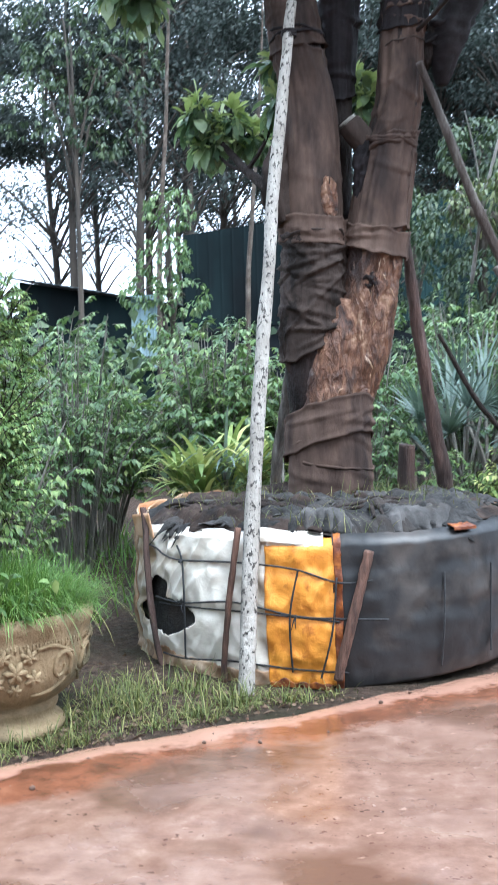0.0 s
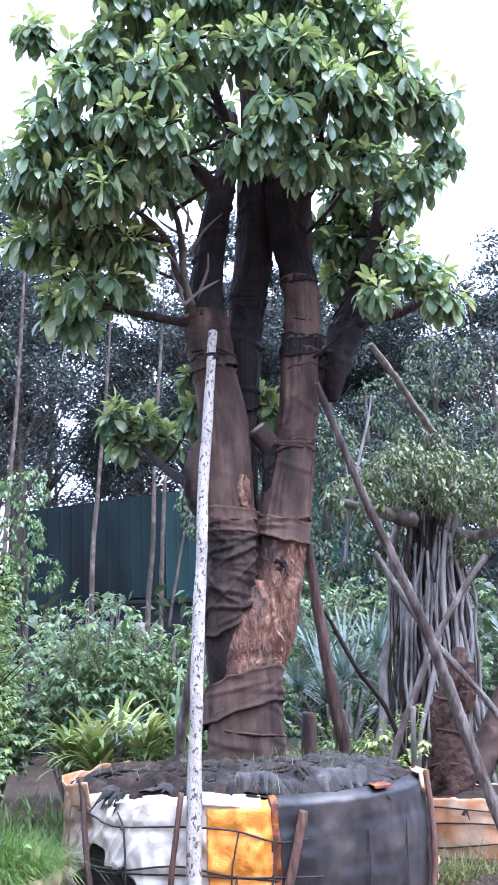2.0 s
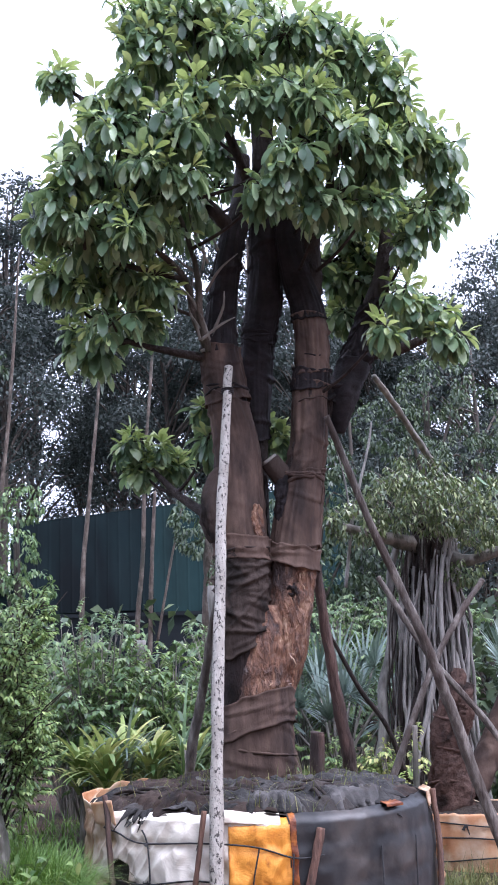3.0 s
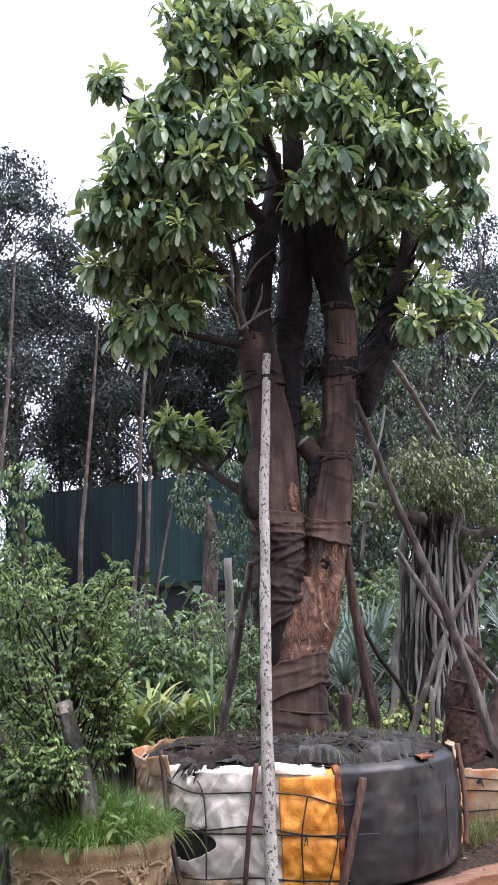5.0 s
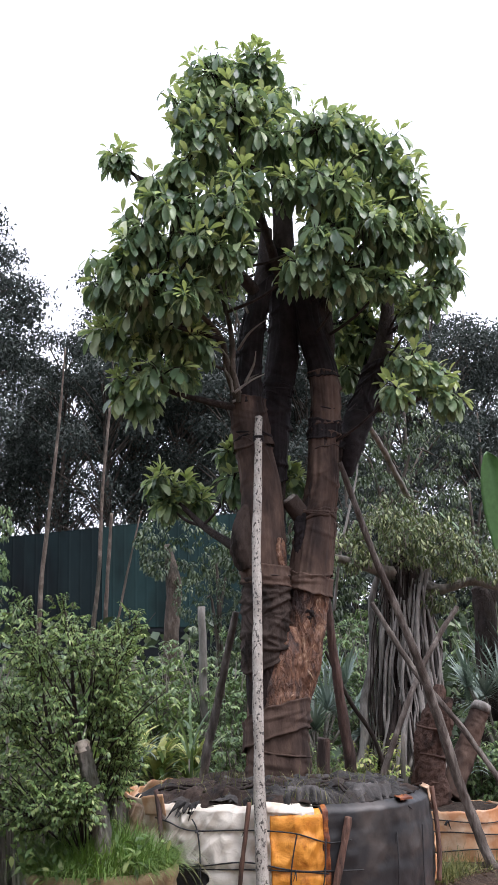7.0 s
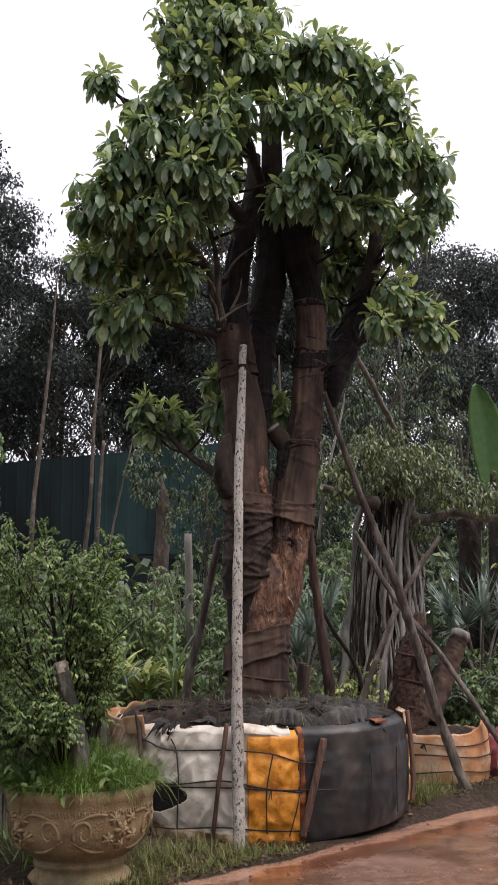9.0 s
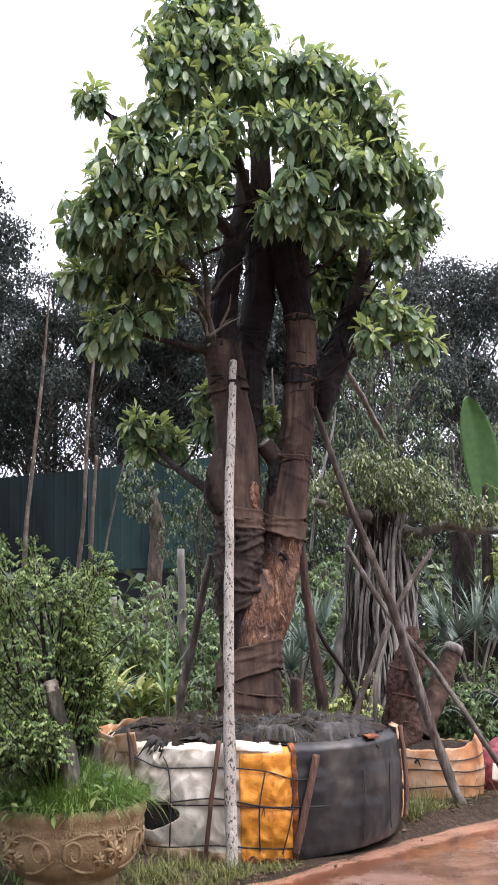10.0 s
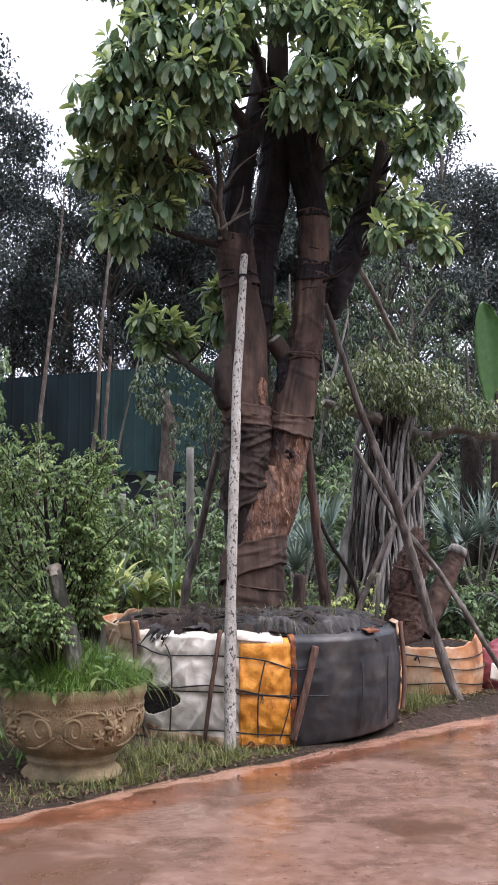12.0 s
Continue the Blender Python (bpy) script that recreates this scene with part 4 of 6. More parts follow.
# Strands and a seam hanging from the tie on the sawn side.
for k in range(7):
    a = rnd.uniform(-1.0, 0.3)
    z = 2.86
    pts = []
    for i in range(8):
        p, r = right_at(z)
        pts.append((p.x + (r + 0.022) * math.cos(a + 0.05 * rnd.gauss(0, 1)), p.y + (r + 0.022) * math.sin(a), z, 0.004))
        z -= rnd.uniform(0.03, 0.06)
    part("strand", Shape().tube(pts, 5, 0.2, 20, 20), M["cloth"], tree, "loose strand of cloth")
part("loose_cloth", Shape().tube([(0.25, 6.38, 2.98, 0.03), (0.20, 6.36, 2.80, 0.08), (0.195, 6.36, 2.62, 0.095), (0.23, 6.36, 2.47, 0.06)], 36, 0.25, 7, 40, seed=4), M["cloth_mid"], tree, "bunched loose fold of brown cloth")
part("loose_cloth", Shape().tube([(0.235, 6.34, 2.02, 0.02), (0.222, 6.33, 1.86, 0.034), (0.23, 6.33, 1.72, 0.026), (0.24, 6.33, 1.6, 0.008)], 24, 0.5, 14, 40, seed=8), M["cloth_mid"], tree, "ragged tail of the folded cloth")
left_at = limb(LEFT)


def patch(u, v):
    z = 2.48 + 0.24 * v
    p, r = left_at(z)
    wide = 0.34 * math.sin(math.pi * (0.12 + 0.8 * v)) ** 0.7 + 0.10 * noise.noise(Vector((v * 6, u * 2, 1)))
    a = -0.95 + wide * (u - 0.5) * 2
    out = 0.012 + 0.010 * noise.noise(Vector((u * 5, v * 7, 3))) + (0.012 if 0 < u < 1 and 0 < v < 1 else -0.012)
    return (p.x + (r + out) * math.cos(a), p.y + (r + out) * math.sin(a), z)


part("bark_patch", Shape().grid(18, 26, patch), M["bark"], tree, "bare patch of torn bark between the wraps")
part("loose_cloth", Shape().tube([(0.74, 6.41, 2.95, 0.045), (0.70, 6.39, 2.80, 0.058), (0.69, 6.39, 2.66, 0.045), (0.67, 6.39, 2.50, 0.012)], 24, 0.4, 12, 40, seed=9), M["cloth_dark"], tree, "black rag hanging below the sawn stub")
BRANCHES = {
    "a": [(1.4, 6.64, 3.92, 0.055), (1.68, 6.55, 3.94, 0.042), (1.93, 6.45, 4.03, 0.026)],
    "b": [(0.22, 6.42, 3.8, 0.037), (-0.06, 6.42, 3.85, 0.027), (-0.36, 6.45, 3.93, 0.018), (-0.55, 6.48, 4.06, 0.009)],
    "c": [(0.2, 6.4, 3.84, 0.03), (0.09, 6.3, 4.08, 0.027), (0.02, 6.2, 4.32, 0.024), (-0.2, 6.1, 4.5, 0.018), (-0.5, 6.0, 4.66, 0.012)],
    "d": [(0.02, 6.2, 4.32, 0.021), (-0.36, 6.05, 4.34, 0.017), (-0.68, 6.0, 4.42, 0.008)],
    "e": [(0.33, 6.46, 2.55, 0.05), (0.16, 6.66, 2.72, 0.038), (0.0, 6.9, 2.9, 0.028), (-0.2, 7.15, 3.18, 0.015)],
    "f": [(0.46, 6.5, 4.8, 0.06), (0.2, 6.4, 5.02, 0.045), (-0.1, 6.25, 5.25, 0.036), (-0.46, 6.05, 5.5, 0.026), (-0.72, 5.95, 5.56, 0.014), (-0.88, 5.92, 5.68, 0.008)],
    "g": [(0.95, 6.54, 4.62, 0.062), (1.18, 6.4, 5.05, 0.05), (1.42, 6.2, 5.35, 0.036), (1.7, 6.0, 5.45, 0.02)],
    "h": [(0.2, 6.36, 3.84, 0.028), (0.13, 6.28, 4.08, 0.025), (0.12, 6.25, 4.32, 0.023), (0.07, 6.2, 4.55, 0.02), (-0.05, 6.1, 4.85, 0.01)],
    "i": [(0.97, 6.47, 4.15, 0.095), (1.02, 6.52, 4.5, 0.082), (1.05, 6.56, 4.95, 0.066), (1.12, 6.55, 5.5, 0.04)],
    "j": [(0.68, 6.62, 5.0, 0.05), (0.45, 6.3, 5.35, 0.035), (0.2, 6.0, 5.75, 0.022)],
    "k": [(1.03, 6.54, 4.75, 0.05), (1.1, 6.2, 5.0, 0.035), (1.05, 5.85, 5.15, 0.02)],
}
for key, line in BRANCHES.items():
    part("branch", Shape().tube(line, 14, 0.3 if key == "h" else 0.14, 12 if key == "h" else 7, 34), M["bark_brown" if key in "ch" else "bark_dark"], tree)
for k in range(16):
    z = rnd.uniform(3.8, 4.75)
    p = Vector((0.17 + rnd.gauss(0, 0.07), 6.3 + rnd.gauss(0, 0.05), z))
    d = Vector((rnd.gauss(-0.3, 0.5), rnd.gauss(-0.2, 0.4), rnd.uniform(0.1, 1)))
    q = p + d * rnd.uniform(0.15, 0.35)
    part("dead_twig", Shape().tube([(*p, 0.012), (*(p.lerp(q, 0.5) + Vector((rnd.gauss(0, 0.03), 0, 0.02))), 0.009), (*q, 0.003)], 6, 0.2, 9, 8), M["bark_grey"], tree)


def whorl(old, young, p, axis, n, size):
    """Broad blunt leaves round the end of a twig: the old ones hang, a few young ones stand up."""
    axis = axis.normalized()
    a = axis.orthogonal().normalized()
    b = axis.cross(a)
    t0 = rnd.uniform(0, 6.3)
    # Extra light leaves low in the crown stand in for light shining through.
    fresh = rnd.choice((0, 0, 2, 3, 4)) + (1 if p.z > 5.4 else 3 if p.z < 4.4 else 0)
    for k in range(n + fresh):
        t = t0 + k * 2.4
        new_leaf = k >= n
        spread = rnd.uniform(0.35, 0.95) if new_leaf else rnd.uniform(0.8, 1.8)
        d = axis * math.cos(spread) + (a * math.cos(t) + b * math.sin(t)) * math.sin(spread) + Vector((0, 0, 0.1 if new_leaf else -0.45))
        L = size * (rnd.uniform(0.45, 0.75) if new_leaf else rnd.uniform(0.7, 1.15))
        (young if new_leaf else old).leaf(p + d.normalized() * 0.012 - axis * (0.0 if new_leaf else 0.010 * (n - k)), d, L, L * rnd.uniform(0.31, 0.40), rnd.uniform(0.3, 0.9) if new_leaf else rnd.uniform(0.8, 2.4), rnd.uniform(0.08, 0.35), rnd.gauss(0, 0.35), 4, 1.55)


# Lobes of the crown: place and radius.
CROWN_HIGH = [(0.25, 5.8, 6.57, 0.2), (-0.11, 5.82, 6.48, 0.18), (-0.27, 5.78, 6.1, 0.17), (-0.86, 5.91, 5.7, 0.04), (-0.62, 5.78, 5.4, 0.09), (-0.42, 5.72, 5.5, 0.15), (0.06, 5.67, 6.01, 0.26), (-0.27, 5.67, 5.75, 0.2), (0.32, 5.62, 5.82, 0.18), (0.72, 5.66, 5.98, 0.22), (1.03, 5.7, 6.02, 0.23), (1.28, 5.73, 5.85, 0.24), (1.45, 5.75, 5.6, 0.2), (0.83, 5.62, 5.47, 0.25), (0.51, 5.58, 5.4, 0.16), (1.07, 5.65, 5.16, 0.25), (1.39, 5.73, 5.08, 0.22), (0.66, 5.59, 4.96, 0.22), (1.64, 5.8, 5.29, 0.17), (1.85, 5.89, 5.24, 0.17), (1.94, 5.97, 4.97, 0.12), (1.72, 5.9, 4.73, 0.13), (-0.07, 5.59, 5.15, 0.23)]
CROWN_LOW = [(-0.46, 5.66, 5.17, 0.23), (-0.71, 5.75, 4.95, 0.21), (-0.31, 5.63, 4.84, 0.2), (0.07, 5.59, 5.4, 0.17), (-0.84, 5.87, 4.75, 0.18), (-0.7, 5.8, 4.51, 0.23), (-0.96, 6.0, 4.61, 0.11), (-0.37, 5.69, 4.47, 0.2), (-0.12, 5.61, 4.77, 0.17), (-0.71, 6.3, 4.31, 0.21), (-0.39, 6.3, 4.33, 0.22), (-0.15, 6.3, 4.32, 0.14), (-0.73, 6.5, 3.99, 0.12), (-0.6, 6.5, 3.84, 0.12), (-0.26, 6.5, 4.07, 0.14), (-0.89, 6.3, 4.35, 0.1), (0.51, 5.6, 4.73, 0.15), (0.9, 5.66, 4.67, 0.15), (1.3, 5.74, 4.73, 0.15), (1.6, 5.9, 4.52, 0.11), (1.72, 5.88, 4.03, 0.13), (1.83, 5.88, 3.83, 0.1), (1.51, 5.88, 4.12, 0.1), (1.38, 5.88, 3.87, 0.09)]
CROWN_BACK = [(0.71, 7.05, 7.12, 0.29), (1.2, 7.05, 6.4, 0.36), (1.65, 7.05, 6.15, 0.33), (0.2, 7.05, 6.29, 0.31), (-0.24, 7.05, 5.4, 0.29), (0.4, 7.05, 5.46, 0.24), (1.72, 7.05, 5.46, 0.29), (1.93, 7.05, 5.07, 0.19), (0.1, 7.05, 6.98, 0.21), (-0.5, 7.05, 4.79, 0.21)]
SPRIGS = [(-0.31, 7.2, 3.33, 0.11), (-0.12, 7.2, 3.25, 0.12), (0.05, 7.2, 3.18, 0.09), (-0.25, 7.2, 3.15, 0.08)]
INNER = [(0.22, 6.7, 3.26, 0.07), (0.74, 6.75, 3.29, 0.07), (0.67, 6.75, 3.36, 0.05), (1.5, 6.9, 4.55, 0.16), (1.35, 6.9, 4.65, 0.12), (1.38, 6.9, 4.33, 0.1), (0.21, 6.8, 3.53, 0.05), (1.45, 6.95, 5.02, 0.17), (1.6, 6.9, 4.8, 0.12), (1.3, 6.95, 4.8, 0.12), (0.42, 6.95, 5.75, 0.16), (0.28, 6.95, 5.2, 0.12), (1.45, 6.95, 5.3, 0.12)]
crown, fresh_crown, twigs = Shape(), Shape(), Shape()
HOLDS = [Vector(p[:3]) for line in (LEFT[6:], MID[4:], RIGHT[7:], DARK[4:], *BRANCHES.values()) for p in line]
CROWN_MID = [(0.45, 6.35, 6.55, 0.26), (0.05, 6.35, 6.35, 0.26), (0.85, 6.35, 6.2, 0.28), (1.25, 6.35, 6.0, 0.28), (1.6, 6.4, 5.6, 0.26), (-0.2, 6.3, 5.7, 0.22), (0.15, 6.3, 5.7, 0.24), (-0.5, 6.3, 5.15, 0.22), (-0.3, 6.3, 5.0, 0.26), (0.05, 6.25, 4.95, 0.2),
             (1.0, 6.2, 5.55, 0.26), (1.4, 6.2, 5.15, 0.24), (-0.55, 6.25, 4.6, 0.24), (-0.25, 6.2, 4.3, 0.2), (1.75, 6.3, 5.0, 0.2), (0.95, 6.1, 4.95, 0.18), (-0.1, 6.15, 4.6, 0.18), (0.45, 6.1, 5.95, 0.2), (1.65, 6.35, 4.3, 0.14), (-0.5, 6.1, 3.95, 0.16)]
for x, y, z, r, thick in [(*c, 1.15) for c in CROWN_HIGH + CROWN_LOW] + [(*c, 0.5) for c in CROWN_MID + CROWN_BACK] + [(*c, 1.4) for c in SPRIGS + INNER]:
    c = Vector((x, y, z))
    root = min(HOLDS, key=lambda q: (q - c).length + (0.4 if q.z > c.z else 0))
    mid = root.lerp(c, 0.5) + Vector((0, 0, -0.05))
    twigs.tube([(*root, 0.016), (*mid, 0.012), (*c, 0.008)], 6, rings=8)
    for _ in range(int((5 + 330 * r * r) * thick)):
        d = unit()
        if d.z < -0.2 and rnd.random() < 0.5:
            d.z *= -1
        q = c + Vector((d.x * 1.15, d.y * 1.2, d.z * 1.05)) * r * rnd.uniform(0.4, 1.08)
        if 0.30 < q.x < 0.46 and q.y < 6.3 and 5.05 < q.z < 5.25 or 0.88 < q.x < 1.06 and q.y < 6.3 and 4.35 < q.z < 4.62:
            continue
        twigs.tube([(*(c.lerp(q, 0.15)), 0.006), (*(c.lerp(q, 0.6) + Vector((0, 0, 0.02))), 0.0045), (*q, 0.0035)], 4, cap=False)
        whorl(crown, fresh_crown, q, d + Vector((0, 0, 0.45)), rnd.randint(6, 9), rnd.uniform(0.15, 0.21))
for q in ((-0.95, 5.9, 5.74), (-0.90, 5.9, 5.66), (-1.08, 5.95, 4.86), (2.0, 5.95, 5.28), (1.9, 5.9, 5.48), (0.22, 5.8, 6.78), (-0.12, 5.82, 6.68), (-0.47, 5.8, 6.28)):
    twigs.tube([(q[0] + (0.3 - q[0]) * 0.15, q[1] + 0.1, q[2] - 0.15, 0.006), (*q, 0.003)], 4, cap=False)
    whorl(crown, fresh_crown, Vector(q), Vector(((q[0] - 0.5) * 0.4, 0, 1)), 6, 0.17)
tagged(part("twig", twigs, M["bark_dark"], tree), kind="stuff")
part("crown", crown, M["leaf"], tree, "whorls of broad drooping green leaves")
part("young_and_backlit_leaves", fresh_crown, M["leaf_young_backlit"], tree, "yellow-green young leaves, low ones painted to look lit from behind")

# ---- poles that prop the trees ----


def pole(name, pts, mat, label, segs=18, wrap=0.2, rings=80, cat="pole", group=""):
    P, R = smooth_line([Vector(q[:3]) for q in pts], [q[3] for q in pts], 30)
    bent = []
    for i, (q, r) in enumerate(zip(P, R)):
        sway = 0.25 * r if 0 < i < 30 else 0.0
        bent.append((q.x + sway * noise.noise(Vector((i * 0.35, pts[0][0], 1))), q.y + sway * noise.noise(Vector((i * 0.35, pts[0][0], 7))), q.z, r * (1 + 0.16 * noise.noise(Vector((i * 0.6, pts[0][1], 4))))))
    s = Shape().tube(bent, segs, wrap, 6, rings, seed=pts[0][0] * 9)
    return tagged(part(name, s, mat), label, cat, group)


flecked = pole("support_pole", [(-0.01, 5.25, -0.05, 0.041), (0.03, 5.42, 0.75, 0.039), (0.09, 5.62, 1.55, 0.037), (0.175, 5.86, 2.5, 0.034), (0.262, 6.06, 3.3, 0.031), (0.305, 6.16, 3.66, 0.028)], M["pole"],
               "tall pale support pole with dark flecks leaning on the wrapped tree", 18, 0.07, 70)
band = Shape()
for k in range(3):
    band.tube([(0.285 + 0.037 * math.cos(a * 0.524), 6.115 + 0.037 * math.sin(a * 0.524), 3.46 + 0.014 * k, 0.008) for a in range(13)], 6)
part("binding", band, M["cloth_dark"], flecked, "dark cloth strip tied round the pole")
PROPS = "props round the big tree"
pole("support_pole", [(1.023, 6.3, 3.348, 0.021), (1.357, 6.42, 2.53, 0.027), (1.757, 6.55, 1.65, 0.035), (2.1, 6.7, 0.72, 0.041), (2.31, 6.58, 0.02, 0.041)], M["wood_grey"], "long grey wooden prop leaning against the big tree", group=PROPS)
pole("support_pole", [(1.6, 7.22, 2.28, 0.022), (1.92, 7.08, 1.67, 0.024), (2.32, 6.95, 1.12, 0.024), (2.75, 6.85, 0.42, 0.024), (2.98, 6.8, 0.05, 0.024)], M["wood_grey"], "thin grey wooden prop crossing the longer one", group=PROPS)
pole("support_pole", [(2.62, 7.62, 2.28, 0.024), (2.15, 7.5, 1.68, 0.025), (1.7, 7.4, 0.81, 0.028), (1.4, 7.33, 0.1, 0.028)], M["wood_grey"], "grey wooden prop leaning the other way", group=PROPS)
pole("support_pole", [(0.954, 6.6, 2.4, 0.029), (1.05, 6.68, 1.66, 0.038), (1.18, 6.8, 0.95, 0.046), (1.21, 6.83, 0.72, 0.048)], M["wood_red"], "red-brown wooden prop standing on the root ball", group=PROPS)
pole("support_pole", [(0.32, 7.1, 2.2, 0.028), (0.23, 7.3, 1.61, 0.034), (0.13, 7.5, 0.99, 0.039), (0.02, 7.75, 0.1, 0.041)], M["wood_grey"], "grey wooden prop behind the big tree", group=PROPS)
pole("support_pole", [(1.72, 7.38, 3.97, 0.024), (2.0, 7.7, 3.79, 0.027), (2.4, 8.2, 3.52, 0.03), (2.78, 8.66, 3.27, 0.03)], M["bark_grey"], "upper wooden pole running back from the tree", group=PROPS)
pole("forked_branch", [(1.62, 8.3, 2.3, 0.016), (1.72, 8.3, 2.9, 0.014), (1.90, 8.3, 3.55, 0.011), (1.95, 8.3, 3.8, 0.006)], M["bark_pale"], "thin pale bare branch behind the prop", 8, 0.08, 24, "branch")
pole("forked_branch", [(1.70, 8.31, 2.8, 0.009), (1.68, 8.31, 3.2, 0.008), (1.60, 8.31, 3.6, 0.005)], M["bark_pale"], "thin pale bare twig behind the prop", 8, 0.08, 24, "branch")
tagged(part("cut_stick", Shape().tube([(0.94, 6.8, 0.72, 0.056), (0.943, 6.79, 0.95, 0.053), (0.95, 6.775, 1.13, 0.05), (0.951, 6.774, 1.135, 0.046)], 20, 0.05, 5, 14, seed=3), M["wood_red"]), "short cut stick standing on the root ball beside the trunk", "stick")
pole("twig", [(1.27, 7.58, 1.88, 0.014), (1.53, 7.70, 1.43, 0.019), (1.80, 7.80, 1.05, 0.02), (2.1, 7.9, 0.15, 0.022)], M["bark_dark"], "thin dark branch standing behind the prop", 8, 0.08, 24, "branch")
pole("marker_stick", [(1.78, 7.1, 1.15, 0.018), (1.76, 7.1, 0.75, 0.02), (1.75, 7.1, 0.1, 0.022)], M["bark_grey"], "short grey stick with a pale tip", 8, 0.08, 20, "stick")

# ---- stone pot with grass and a bush ----
PX, PY = -1.10, 4.77
pot = thing("planter_pot", "large round cast-stone planter pot with relief ornament", "pot", (PX, PY, 0.0))
PROFILE = [(0.27, 0.0), (0.305, 0.01), (0.31, 0.035), (0.295, 0.055), (0.27, 0.07), (0.262, 0.09), (0.275, 0.105), (0.28, 0.125), (0.262, 0.14), (0.30, 0.16), (0.36, 0.20), (0.40, 0.25), (0.422, 0.31), (0.432, 0.37),
           (0.436, 0.41), (0.438, 0.43), (0.448, 0.445), (0.455, 0.465), (0.452, 0.49), (0.435, 0.50), (0.41, 0.495), (0.40, 0.46)]
PROFILE = [(r * 0.97, z if z < 0.14 else 0.14 + (z - 0.14) * 1.14) for r, z in PROFILE]
part("bowl", Shape().lathe(PROFILE, 72, (PX, PY, 0.0)), M["pot"], pot)


def on_pot(deg, z, out=0.0):
    r = PROFILE[0][0]
    for (r0, z0), (r1, z1) in zip(PROFILE[9:15], PROFILE[10:16]):
        if z0 <= z <= z1:
            r = r0 + (r1 - r0) * (z - z0) / (z1 - z0)
    a = radians(deg)
    return (PX + (r + out) * math.cos(a), PY + (r + out) * math.sin(a), z)


for base_deg in range(-63, 297, 90):
    s = Shape()
    for ox, oz, rr in ((0, 0.335, 1.0), (-11, 0.29, 0.75), (11, 0.30, 0.75), (-7, 0.40, 0.7), (8, 0.395, 0.7), (0, 0.255, 0.6)):
        for k in range(6):
            a = k * 1.047 + ox
            s.tube([(*on_pot(base_deg + ox, oz, 0.014), 0.010 * rr), (*on_pot(base_deg + ox + 4.4 * rr * math.cos(a), oz + 0.032 * rr * math.sin(a), 0.008), 0.014 * rr), (*on_pot(base_deg + ox + 7 * rr * math.cos(a), oz + 0.05 * rr * math.sin(a), 0.0), 0.006)], 7, rings=6)
    part("flower_relief", s, M["pot"], pot)
    for side in (-1, 1):
        s = Shape()
        pts = []
        for i in range(34):
            t = i / 33
            a = 3.6 - t * 7.4
            rr = 0.072 * (1 - 0.78 * t)
            pts.append((*on_pot(base_deg + side * (31 - rr * 150 * math.cos(a) * 0.8), 0.325 + rr * math.sin(a) * 1.15, 0.002), 0.012 * (1 - 0.5 * t)))
        s.tube(pts, 8)
        s.tube([(*on_pot(base_deg + side * 13, 0.42, 0.003), 0.008), (*on_pot(base_deg + side * 24, 0.425, 0.002), 0.011), (*on_pot(base_deg + side * 40, 0.38, 0.003), 0.006)], 7, rings=14)
        s.tube([(*on_pot(base_deg + side * 12, 0.215, 0.003), 0.006), (*on_pot(base_deg + side * 26, 0.225, 0.002), 0.011), (*on_pot(base_deg + side * 42, 0.29, 0.003), 0.006)], 7, rings=14)
        part("scroll", s, M["pot"], pot)
s = Shape()
for k in range(48):
    d = k * 7.5
    for o, z0, z1 in ((0, 0.415, 0.445), (2.2, 0.435, 0.445), (4.4, 0.415, 0.445)):
        s.tube([(*on_pot(d + o, z0, 0.0), 0.005), (*on_pot(d + o, z1, 0.0), 0.005)], 5)
part("key_band", s, M["pot"], pot)
pot_soil = Shape().grid(30, 8, lambda u, v: (PX + 0.42 * v * math.cos(6.2832 * u), PY + 0.42 * v * math.sin(6.2832 * u), 0.51 + 0.13 * (1 - v * v)))
part("soil", pot_soil, M["soil"], pot)
s = Shape()
for k in range(4200):
    a, r = rnd.uniform(0, 6.2832), 0.47 * math.sqrt(rnd.random())
    d = Vector((math.cos(a) * r * 1.3 + rnd.gauss(0, 0.25), math.sin(a) * r * 1.3 + rnd.gauss(0, 0.25), 1))
    s.blade((PX + 0.9 * r * math.cos(a), PY + 0.9 * r * math.sin(a), 0.51 + 0.12 * (1 - (r / 0.47) ** 2)), d, rnd.uniform(0.08, 0.26), rnd.uniform(0.003, 0.007), rnd.uniform(0.8, 3.0), 4)
tagged(part("pot_grass", s, M["grass"]), "thick tuft of green grass filling the stone pot", "grass", kind="stuff")
s = Shape()
for k in range(34):
    a = radians(rnd.uniform(-75, 60))
    s.blade((PX + 0.40 * math.cos(a), PY + 0.40 * math.sin(a), 0.54), (math.cos(a), math.sin(a), 0.9), rnd.uniform(0.22, 0.46), 0.0055, rnd.uniform(2.2, 3.4), 6)
tagged(part("hanging_grass", s, M["grass_dry"]), "long grass blades hanging over the pot rim", "grass", kind="stuff")


